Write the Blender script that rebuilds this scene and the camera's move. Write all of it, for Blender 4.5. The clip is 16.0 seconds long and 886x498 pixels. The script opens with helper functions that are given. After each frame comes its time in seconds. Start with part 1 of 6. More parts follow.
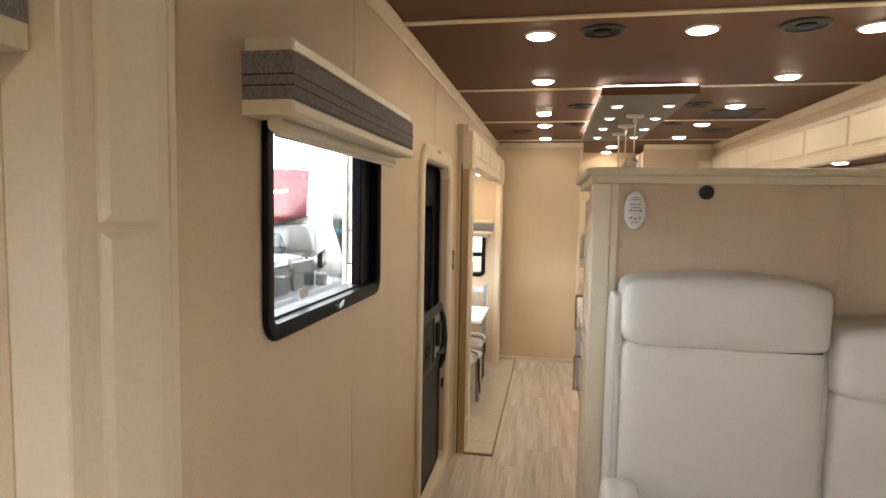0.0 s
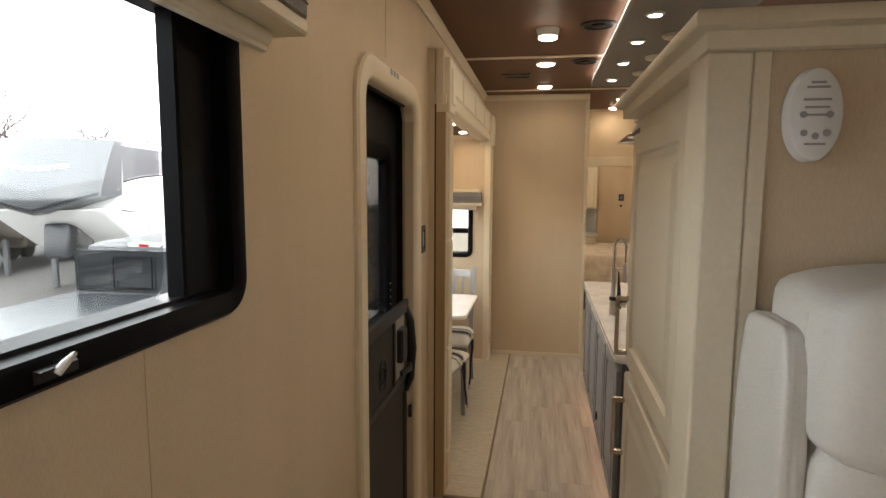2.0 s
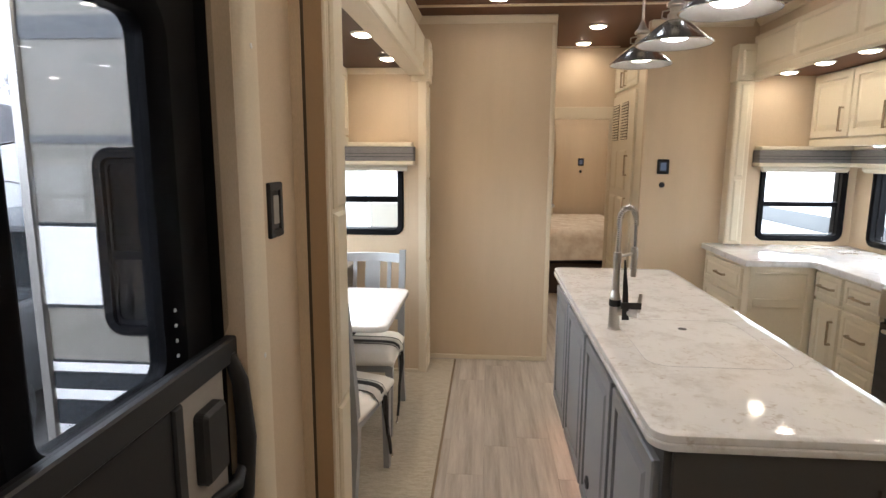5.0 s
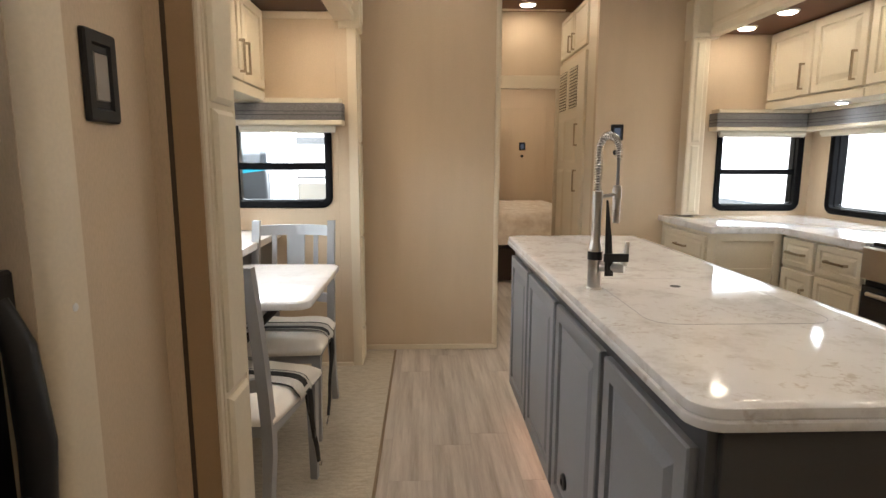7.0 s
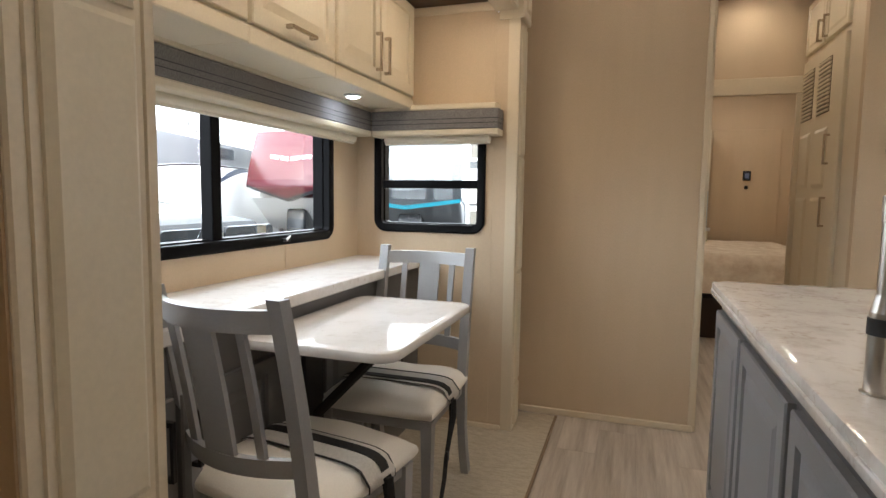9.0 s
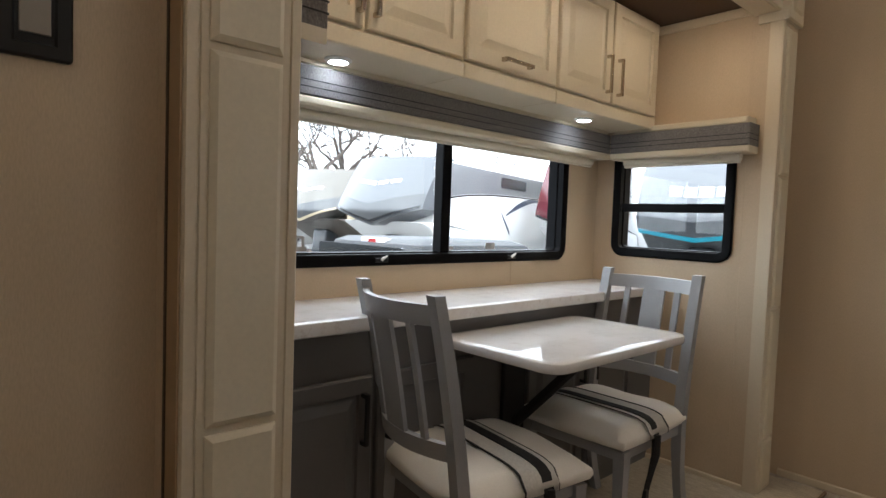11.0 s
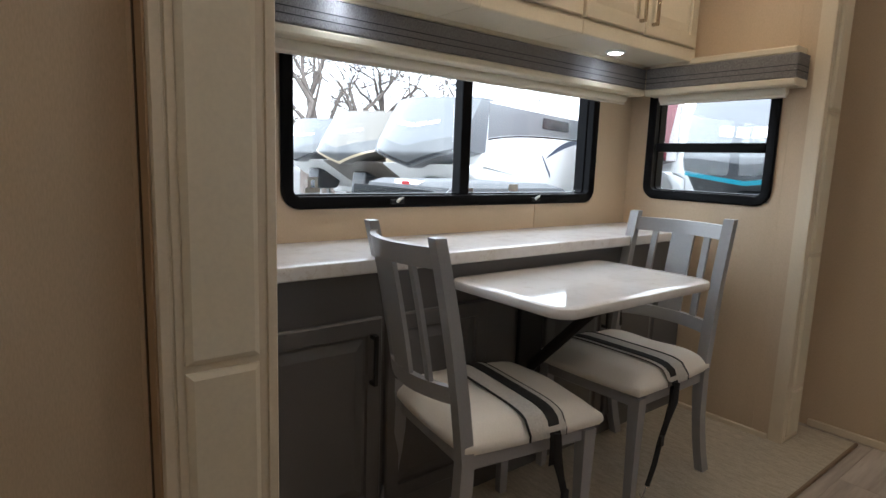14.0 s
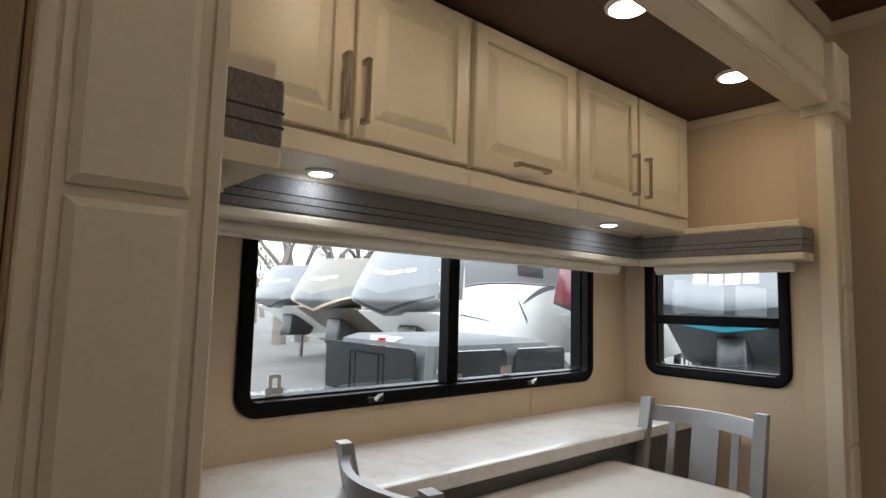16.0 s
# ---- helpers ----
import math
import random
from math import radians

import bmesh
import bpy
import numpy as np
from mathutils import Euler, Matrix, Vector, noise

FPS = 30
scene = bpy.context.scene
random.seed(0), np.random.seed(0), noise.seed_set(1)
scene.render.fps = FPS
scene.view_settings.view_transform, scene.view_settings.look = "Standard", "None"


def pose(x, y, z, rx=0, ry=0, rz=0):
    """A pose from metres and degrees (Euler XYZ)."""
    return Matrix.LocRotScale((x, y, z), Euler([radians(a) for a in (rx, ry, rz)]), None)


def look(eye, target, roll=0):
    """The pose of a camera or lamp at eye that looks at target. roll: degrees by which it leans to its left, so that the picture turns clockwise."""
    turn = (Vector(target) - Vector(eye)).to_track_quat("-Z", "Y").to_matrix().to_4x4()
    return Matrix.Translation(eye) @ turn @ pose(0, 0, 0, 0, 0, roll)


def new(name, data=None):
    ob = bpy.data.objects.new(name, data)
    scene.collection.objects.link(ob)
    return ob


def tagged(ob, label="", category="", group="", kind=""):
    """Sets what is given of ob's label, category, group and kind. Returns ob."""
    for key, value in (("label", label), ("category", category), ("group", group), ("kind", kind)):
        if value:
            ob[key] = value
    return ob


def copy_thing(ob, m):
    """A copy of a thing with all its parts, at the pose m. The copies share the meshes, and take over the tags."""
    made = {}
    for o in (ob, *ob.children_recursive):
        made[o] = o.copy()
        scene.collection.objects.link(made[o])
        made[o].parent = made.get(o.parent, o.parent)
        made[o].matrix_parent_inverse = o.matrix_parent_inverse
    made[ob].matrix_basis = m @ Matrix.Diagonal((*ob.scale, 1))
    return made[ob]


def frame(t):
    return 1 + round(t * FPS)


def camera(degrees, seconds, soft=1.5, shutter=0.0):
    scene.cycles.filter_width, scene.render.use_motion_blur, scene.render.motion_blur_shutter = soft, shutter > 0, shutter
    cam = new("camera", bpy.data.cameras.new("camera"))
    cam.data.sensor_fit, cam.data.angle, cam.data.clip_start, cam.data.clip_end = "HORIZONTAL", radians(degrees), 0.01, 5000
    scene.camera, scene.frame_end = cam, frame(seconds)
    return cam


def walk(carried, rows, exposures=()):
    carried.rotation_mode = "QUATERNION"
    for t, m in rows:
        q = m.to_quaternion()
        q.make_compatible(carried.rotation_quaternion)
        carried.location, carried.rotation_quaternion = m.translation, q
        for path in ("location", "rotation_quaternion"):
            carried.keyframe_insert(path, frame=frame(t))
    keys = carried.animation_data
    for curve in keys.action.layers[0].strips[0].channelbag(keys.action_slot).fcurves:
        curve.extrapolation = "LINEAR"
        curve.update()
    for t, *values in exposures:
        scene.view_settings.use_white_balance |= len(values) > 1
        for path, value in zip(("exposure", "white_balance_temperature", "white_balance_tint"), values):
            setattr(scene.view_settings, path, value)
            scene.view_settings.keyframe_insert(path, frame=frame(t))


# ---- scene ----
cam = camera(75.6, 16.0)
PATH = [
    (0, (0.176, 0.312, 1.778), (-0.193, 2.272, 1.634), 1.0),
    (0.5, (0.118, 0.593, 1.804), (-0.247, 2.553, 1.652), 0.5),
    (1, (0.108, 0.875, 1.802), (-0.25, 2.837, 1.647), 0.3),
    (1.5, (0.097, 1.159, 1.74), (-0.249, 3.121, 1.564), 0.4),
    (2, (0.091, 1.42, 1.685), (-0.247, 3.378, 1.462), 0.3),
    (2.5, (0.089, 1.742, 1.646), (-0.226, 3.7, 1.383), 0.2),
    (3, (0.036, 1.982, 1.589), (-0.254, 3.94, 1.299), 0.3),
    (3.5, (-0.011, 2.252, 1.598), (-0.286, 4.209, 1.292), 0.4),
    (4, (-0.001, 2.487, 1.579), (-0.256, 4.445, 1.261), 0.3),
    (4.5, (0.014, 2.677, 1.58), (-0.21, 4.638, 1.259), 0.2),
    (5, (0.04, 2.78, 1.551), (-0.113, 4.749, 1.233), 0.3),
    (5.2, (0.029, 2.823, 1.539), (-0.078, 4.794, 1.215), 0.2),
    (7.3, (0.011, 3.324, 1.276), (0.077, 5.299, 0.968), 0.1),
    (7.5, (0.012, 3.394, 1.266), (0.075, 5.37, 0.957), 0.0),
    (8, (0.027, 3.591, 1.216), (0.077, 5.57, 0.935), -0.0),
    (8.5, (0.087, 3.764, 1.21), (-0.087, 5.742, 0.966), 0.2),
    (8.6, (0.092, 3.783, 1.207), (-0.172, 5.751, 0.972), 0.4),
    (9, (0.168, 3.924, 1.197), (-0.461, 5.814, 1.014), 0.8),
    (9.5, (0.238, 3.977, 1.186), (-0.748, 5.711, 1.038), 1.4),
    (9.7, (0.255, 3.998, 1.191), (-0.854, 5.658, 1.064), 1.6),
    (12, (0.619, 4.03, 1.127), (-0.907, 5.315, 0.99), 2.0),
    (12.5, (0.648, 4.018, 1.118), (-0.9, 5.273, 0.947), 2.1),
    (13, (0.663, 4.021, 1.094), (-0.885, 5.263, 0.842), 2.1),
    (13.5, (0.586, 4.068, 1.111), (-0.959, 5.303, 0.816), 1.9),
    (14, (0.494, 4.126, 1.151), (-1.052, 5.359, 0.851), 2.0),
    (14.5, (0.415, 4.177, 1.191), (-1.129, 5.418, 0.912), 2.0),
    (15, (0.366, 4.218, 1.241), (-1.184, 5.474, 1.091), 1.9),
    (15.5, (0.315, 4.237, 1.276), (-1.223, 5.514, 1.321), 1.7),
    (16, (0.254, 4.266, 1.3), (-1.257, 5.562, 1.492), 1.5),
]
EXPOSURES = [(0, 0.92, 6500, 10), (1, 0.57, 6500, 10), (1.5, 0.1, 6550, 10), (2.2, 0.28, 6750, 9), (3, 0.66, 6350, 9), (4.2, 0.66, 5800, 10), (5, 0.52, 5850, 10), (7.5, 0.31, 6150, 10), (8.5, 0.17, 6150, 10), (9, 0.0, 6100, 10), (9.7, -0.38, 6000, 10), (12, -0.62, 6000, 10), (14, -0.56, 5850, 10), (16, -0.84, 6200, 10)]
walk(cam, [(t, look(eye, target, roll)) for t, eye, target, roll in PATH], EXPOSURES)

# ---- world and daylight: bright overcast ----
SUN_UP, SUN_ROUND = radians(42), radians(150)
world = bpy.data.worlds.new("overcast_sky")
scene.world = world
world.use_nodes = True
wn = world.node_tree.nodes
sky = wn.new("ShaderNodeTexSky")
sky.sky_type, sky.sun_disc, sky.sun_elevation, sky.sun_rotation = "NISHITA", False, SUN_UP, SUN_ROUND
sky.air_density, sky.dust_density, sky.ozone_density = 1.0, 6.0, 1.0
soft_white = wn.new("ShaderNodeMixRGB")
soft_white.inputs[0].default_value = 0.75
soft_white.inputs[2].default_value = (76.0, 77.5, 79.0, 1)
world.node_tree.links.new(sky.outputs[0], soft_white.inputs[1])
world.node_tree.links.new(soft_white.outputs[0], wn["Background"].inputs[0])
wn["Background"].inputs[1].default_value = 0.15
sun_data = bpy.data.lights.new("sun", "SUN")
sun_data.energy, sun_data.angle, sun_data.color = 1.5, radians(35), (1.0, 0.97, 0.93)
sun = new("sun", sun_data)
sun.matrix_world = look((math.sin(SUN_ROUND) * 40, math.cos(SUN_ROUND) * 40, 40 * math.tan(SUN_UP)), (0, 0, 0))
WARM_LAMP, COOL_LAMP, PENDANT_LAMP, STRIP_LAMP = 54.0, 80.0, 24.0, 12.0
SLIDE_LAMP, KITCHEN_LAMP, BEDROOM_FILL, RAFT_LAMP = 94.0, 46.0, 150.0, 7.0

# ---- materials ----
def material(name, colour, rough=0.5, metal=0.0, second=None, scale=8.0, stretch=(1, 1, 1), mix=0.5, bump=0.0, bump_scale=60.0,
             bump_stretch=None, coat=0.0, per_object=0.0, per_island=0.0, grain_amount=0.03, rough_vary=0.0, spec=0.5):
    """Two-scale procedural surface: a broad stain, a fine grain and a relief."""
    m = bpy.data.materials.new(name)
    m.use_nodes = True
    nt = m.node_tree
    N, L = nt.nodes, nt.links
    b = N["Principled BSDF"]
    b.inputs["Roughness"].default_value, b.inputs["Metallic"].default_value = rough, metal
    b.inputs["Coat Weight"].default_value = coat
    b.inputs["Specular IOR Level"].default_value = spec
    co = N.new("ShaderNodeTexCoord")
    mp = N.new("ShaderNodeMapping")
    mp.inputs["Scale"].default_value = stretch
    L.new(co.outputs["Object"], mp.inputs["Vector"])
    if second is None:
        second = tuple(c * 0.88 for c in colour)
    big = N.new("ShaderNodeTexNoise")
    big.inputs["Scale"].default_value, big.inputs["Detail"].default_value, big.inputs["Roughness"].default_value = scale, 6, 0.6
    L.new(mp.outputs[0], big.inputs["Vector"])
    ramp = N.new("ShaderNodeMapRange")
    ramp.inputs[1].default_value, ramp.inputs[2].default_value = 0.32, 0.68
    ramp.inputs[3].default_value, ramp.inputs[4].default_value = 0.0, mix
    L.new(big.outputs[0], ramp.inputs[0])
    mixer = N.new("ShaderNodeMixRGB")
    mixer.inputs[1].default_value, mixer.inputs[2].default_value = (*colour, 1), (*second, 1)
    L.new(ramp.outputs[0], mixer.inputs[0])
    last = mixer.outputs[0]
    fine = N.new("ShaderNodeTexNoise")
    fine.inputs["Scale"].default_value, fine.inputs["Detail"].default_value = bump_scale, 4
    mp2 = N.new("ShaderNodeMapping")
    mp2.inputs["Scale"].default_value = bump_stretch or stretch
    L.new(co.outputs["Object"], mp2.inputs["Vector"])
    L.new(mp2.outputs[0], fine.inputs["Vector"])
    grain = N.new("ShaderNodeMapRange")
    grain.inputs[1].default_value, grain.inputs[2].default_value, grain.inputs[3].default_value, grain.inputs[4].default_value = 0.3, 0.7, 1 - grain_amount, 1 + grain_amount
    L.new(fine.outputs[0], grain.inputs[0])
    hsv = N.new("ShaderNodeHueSaturation")
    L.new(grain.outputs[0], hsv.inputs["Value"])
    L.new(last, hsv.inputs["Color"])
    last = hsv.outputs[0]
    if per_object or per_island:
        if per_object:
            src = N.new("ShaderNodeObjectInfo").outputs["Random"]
        else:
            src = N.new("ShaderNodeNewGeometry").outputs["Random Per Island"]
        vary = N.new("ShaderNodeMapRange")
        amount = per_object or per_island
        vary.inputs[3].default_value, vary.inputs[4].default_value = 1 - amount, 1 + amount
        L.new(src, vary.inputs[0])
        h2 = N.new("ShaderNodeHueSaturation")
        L.new(vary.outputs[0], h2.inputs["Value"])
        L.new(last, h2.inputs["Color"])
        last = h2.outputs[0]
    L.new(last, b.inputs["Base Color"])
    if rough_vary:
        rv = N.new("ShaderNodeMapRange")
        rv.inputs[3].default_value, rv.inputs[4].default_value = max(rough - rough_vary, 0.02), min(rough + rough_vary, 1)
        L.new(big.outputs[0], rv.inputs[0])
        L.new(rv.outputs[0], b.inputs["Roughness"])
    if bump:
        bp = N.new("ShaderNodeBump")
        bp.inputs["Strength"].default_value, bp.inputs["Distance"].default_value = bump, 0.002
        L.new(fine.outputs[0], bp.inputs["Height"])
        L.new(bp.outputs[0], b.inputs["Normal"])
    return m


def glowing(name, colour, strength, body=0.8):
    m = bpy.data.materials.new(name)
    m.use_nodes = True
    b = m.node_tree.nodes["Principled BSDF"]
    b.inputs["Base Color"].default_value = (body, body, body, 1)
    b.inputs["Emission Color"].default_value = (*colour, 1)
    b.inputs["Emission Strength"].default_value = strength
    return m


def clear_glass(name, tint=(0.93, 0.95, 0.95), gloss=0.5):
    """Thin pane: straight-through with a gloss that grows at a slant."""
    m = bpy.data.materials.new(name)
    m.use_nodes = True
    N, L = m.node_tree.nodes, m.node_tree.links
    N.remove(N["Principled BSDF"])
    tr, gl, mx, fr = N.new("ShaderNodeBsdfTransparent"), N.new("ShaderNodeBsdfGlossy"), N.new("ShaderNodeMixShader"), N.new("ShaderNodeLayerWeight")
    power, level = N.new("ShaderNodeMath"), N.new("ShaderNodeMapRange")
    tr.inputs[0].default_value = (*tint, 1)
    gl.inputs["Roughness"].default_value = 0.01
    fr.inputs["Blend"].default_value = 0.5
    power.operation, power.inputs[1].default_value = "POWER", 4.0
    level.inputs[3].default_value, level.inputs[4].default_value = gloss * 0.05, gloss
    L.new(fr.outputs["Facing"], power.inputs[0])
    L.new(power.outputs[0], level.inputs[0])
    L.new(level.outputs[0], mx.inputs[0])
    L.new(tr.outputs[0], mx.inputs[1])
    L.new(gl.outputs[0], mx.inputs[2])
    L.new(mx.outputs[0], N["Material Output"].inputs[0])
    return m


WALLPAPER = material("beige_wall_vinyl", (0.605, 0.485, 0.345), 0.55, second=(0.56, 0.445, 0.312), scale=2.2, stretch=(3, 3, 0.4), bump=0.14, bump_scale=420, bump_stretch=(1, 1, 0.25), mix=0.8, grain_amount=0.06, spec=0.22)
CREAM = material("cream_cabinet_paint", (0.71, 0.635, 0.49), 0.38, second=(0.67, 0.592, 0.447), scale=3, bump=0.06, bump_scale=120, mix=0.6)
CREAM_TRIM = material("cream_trim_wrap", (0.69, 0.602, 0.46), 0.42, second=(0.645, 0.555, 0.415), scale=2.5, bump=0.05, bump_scale=140)
# wall vinyl tan with the side's shade mixed into the colour
CASING_SHADED_SIDE = material("shade_darkened_casing_return", (0.40, 0.275, 0.155), 0.6, second=(0.35, 0.235, 0.13), scale=3, bump=0.1, bump_scale=300)
SHADOW_LINE = material("dark_brown_shadow_line", (0.07, 0.048, 0.03), 0.8)
LATCH_GREY = material("taupe_latch_plate", (0.30, 0.27, 0.235), 0.45, bump=0.1)
DARK_GAP = material("black_rubber_seal", (0.012, 0.012, 0.013), 0.6)
CEILING = material("brown_ceiling_vinyl", (0.138, 0.068, 0.040), 0.6, second=(0.122, 0.059, 0.034), scale=2, bump=0.15, bump_scale=220, spec=0.2)
# the same ceiling vinyl, coloured darker for the dimmer light in the slide
SLIDE_CEILING_DIM = material("dimmed_slide_ceiling_vinyl", (0.098, 0.062, 0.045), 0.6, second=(0.086, 0.054, 0.039), scale=2, bump=0.15, bump_scale=220, spec=0.2)
BLACK = material("black_window_frame", (0.006, 0.006, 0.007), 0.34, second=(0.009, 0.009, 0.010), scale=12, bump=0.05, spec=0.04)
BLACK_PLASTIC = material("black_plastic", (0.014, 0.014, 0.015), 0.45, bump=0.1, bump_scale=400, spec=0.35)
CHARCOAL_DOOR = material("charcoal_door_skin", (0.017, 0.0165, 0.017), 0.5, second=(0.014, 0.0135, 0.014), scale=5, bump=0.12, bump_scale=260, spec=0.22)
GREY_PAINT = material("mid_grey_furniture_paint", (0.31, 0.315, 0.325), 0.36, second=(0.275, 0.28, 0.29), scale=6, bump=0.06, bump_scale=150)
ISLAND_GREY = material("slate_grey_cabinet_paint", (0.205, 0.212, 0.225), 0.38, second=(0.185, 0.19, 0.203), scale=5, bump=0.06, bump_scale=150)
# island slate again, with the shade under the worktop put into its colour
ISLAND_SHADED = material("shade_darkened_slate", (0.058, 0.056, 0.058), 0.45, second=(0.050, 0.048, 0.050), scale=5, bump=0.06, bump_scale=150)
DINETTE_SLATE = material("charcoal_slate_cabinet_paint", (0.112, 0.109, 0.109), 0.42, second=(0.098, 0.095, 0.095), scale=5, bump=0.06, bump_scale=150)
SEAT_VINYL = material("ivory_seat_vinyl", (0.86, 0.83, 0.77), 0.5, second=(0.81, 0.77, 0.70), scale=9, bump=0.25, bump_scale=230)
LEATHER = material("pale_grey_leather", (0.64, 0.615, 0.575), 0.42, second=(0.60, 0.575, 0.535), scale=5, bump=0.35, bump_scale=210, rough_vary=0.08)
BAG = material("grey_seat_band_weave", (0.62, 0.60, 0.56), 0.6, second=(0.42, 0.40, 0.37), scale=130, bump=0.3, bump_scale=240)
STRAP = material("black_webbing_and_crease_shade", (0.012, 0.012, 0.013), 0.7, bump=0.4, bump_scale=300)
LINEN = material("charcoal_linen_tweed", (0.125, 0.116, 0.112), 0.85, second=(0.25, 0.235, 0.226), scale=170, stretch=(1.5, 1.5, 0.8), mix=1.0, bump=0.9, bump_scale=260, grain_amount=0.16)
PIPING = material("black_piping", (0.02, 0.02, 0.022), 0.6)
NICKEL = material("brushed_nickel", (0.56, 0.53, 0.49), 0.28, 1.0, second=(0.5, 0.47, 0.43), scale=30, stretch=(1, 1, 9), bump=0.05)
BRONZE_NICKEL = material("satin_nickel_pull", (0.48, 0.42, 0.35), 0.26, 1.0, second=(0.43, 0.375, 0.31), scale=40, bump=0.05)
CHROME = material("satin_chrome", (0.66, 0.65, 0.64), 0.2, 1.0, second=(0.74, 0.74, 0.75), scale=20)
WHITE_PLASTIC = material("white_plastic", (0.78, 0.78, 0.76), 0.4, bump=0.05)
GREY_PRINT = material("grey_print", (0.33, 0.34, 0.36), 0.6)
TAN_EDGE = material("tan_rug_binding", (0.25, 0.18, 0.115), 0.7, second=(0.20, 0.14, 0.09), scale=40, bump=0.3)
SCREEN_GLASS = material("dark_glass_display", (0.015, 0.018, 0.022), 0.08)
LCD = glowing("lcd_backlight", (0.45, 0.6, 0.9), 0.10, 0.05)
WINDOW_GLASS = clear_glass("window_glass")
SIDE_GLASS = clear_glass("lightly_tinted_glass", (0.74, 0.76, 0.77))
DOOR_GLASS = clear_glass("smoked_door_glass", (0.60, 0.61, 0.62), 0.7)
TINTED_GLASS = clear_glass("tinted_glass", (0.42, 0.43, 0.45))
SCREEN_MESH = clear_glass("insect_screen", (0.84, 0.84, 0.85), 0.0)
VENT_LID = material("smoked_vent_lid", (0.014, 0.017, 0.024), 0.55, spec=0.2)
BLIND = material("cream_roller_blind", (0.74, 0.69, 0.58), 0.7, bump=0.2, bump_scale=300)
WARM_GLOW = glowing("warm_led_diffuser", (1.0, 0.83, 0.62), WARM_LAMP)
COOL_GLOW = glowing("cool_led_diffuser", (0.86, 0.93, 1.0), COOL_LAMP)
SLIDE_GLOW = glowing("slide_led_diffuser", (1.0, 0.785, 0.55), SLIDE_LAMP)
# extra strong glow for the added bedroom lamps
BEDROOM_FILL_GLOW = glowing("bedroom_fill_diffuser", (1.0, 0.83, 0.62), BEDROOM_FILL)
RAFT_GLOW = glowing("raft_led_diffuser", (0.90, 0.95, 1.0), RAFT_LAMP)
KITCHEN_GLOW = glowing("kitchen_led_diffuser", (1.0, 0.83, 0.62), KITCHEN_LAMP)
PENDANT_GLOW = glowing("pendant_led", (1.0, 0.93, 0.84), PENDANT_LAMP)
STRIP_GLOW = glowing("led_strip", (1.0, 0.86, 0.74), STRIP_LAMP)
TOE_GLOW = glowing("toe_kick_led", (1.0, 0.62, 0.42), 9.0)


def wood_floor():
    """Grey-brown wood-look vinyl plank, grain along y."""
    m = material("greige_vinyl_plank", (0.62, 0.56, 0.49), 0.40, second=(0.30, 0.245, 0.20), scale=1.7, stretch=(9.0, 0.55, 1), mix=1.0, bump=0.2,
                 bump_scale=26, bump_stretch=(20, 0.5, 1), per_object=0.10, grain_amount=0.07, rough_vary=0.08)
    return m


def marble(name, rough=0.12, tone=1.0, fleck=0.6):
    """White solid surface: soft clouds, thin broken tan veins and a scatter of small flecks."""
    m = bpy.data.materials.new(name)
    m.use_nodes = True
    N, L = m.node_tree.nodes, m.node_tree.links
    b = N["Principled BSDF"]
    b.inputs["Roughness"].default_value = rough
    b.inputs["Specular IOR Level"].default_value = 0.32
    co = N.new("ShaderNodeTexCoord")

    def field(scale, detail, rough_share, low, high, amount):
        tex = N.new("ShaderNodeTexNoise")
        tex.inputs["Scale"].default_value, tex.inputs["Detail"].default_value, tex.inputs["Roughness"].default_value = scale, detail, rough_share
        L.new(co.outputs["Object"], tex.inputs["Vector"])
        level = N.new("ShaderNodeMapRange")
        level.inputs[1].default_value, level.inputs[2].default_value, level.inputs[3].default_value, level.inputs[4].default_value = low, high, 0.0, amount
        L.new(tex.outputs[0], level.inputs[0])
        return tex, level.outputs[0]

    def over(below, factor, colour):
        mix = N.new("ShaderNodeMixRGB")
        mix.inputs[2].default_value = (*colour, 1)
        L.new(factor, mix.inputs[0])
        if isinstance(below, tuple):
            mix.inputs[1].default_value = (*below, 1)
        else:
            L.new(below, mix.inputs[1])
        return mix.outputs[0]

    _, cloud = field(2.6, 5, 0.6, 0.40, 0.66, 0.8)
    _, smudge = field(9.0, 6, 0.68, 0.50, 0.70, fleck)
    _, flecks = field(30.0, 4, 0.6, 0.60, 0.72, fleck)
    ridge, _ = field(5.5, 7, 0.62, 0.0, 1.0, 1.0)
    near = N.new("ShaderNodeMath")
    near.operation, near.inputs[1].default_value = "SUBTRACT", 0.5
    L.new(ridge.outputs[0], near.inputs[0])
    size = N.new("ShaderNodeMath")
    size.operation = "ABSOLUTE"
    L.new(near.outputs[0], size.inputs[0])
    line = N.new("ShaderNodeMapRange")
    line.inputs[1].default_value, line.inputs[2].default_value, line.inputs[3].default_value, line.inputs[4].default_value = 0.0, 0.014, 1.0, 0.0
    L.new(size.outputs[0], line.inputs[0])
    _, patches = field(3.3, 4, 0.5, 0.50, 0.62, fleck * 0.75)
    vein = N.new("ShaderNodeMath")
    vein.operation = "MULTIPLY"
    L.new(line.outputs[0], vein.inputs[0])
    L.new(patches, vein.inputs[1])
    base = tuple(c * tone for c in (0.775, 0.762, 0.75))
    last = over(base, cloud, tuple(c * tone for c in (0.70, 0.685, 0.675)))
    last = over(last, smudge, tuple(c * tone for c in (0.56, 0.53, 0.505)))
    last = over(last, flecks, tuple(c * tone for c in (0.52, 0.465, 0.41)))
    last = over(last, vein.outputs[0], tuple(c * tone for c in (0.47, 0.41, 0.355)))
    L.new(last, b.inputs["Base Color"])
    return m


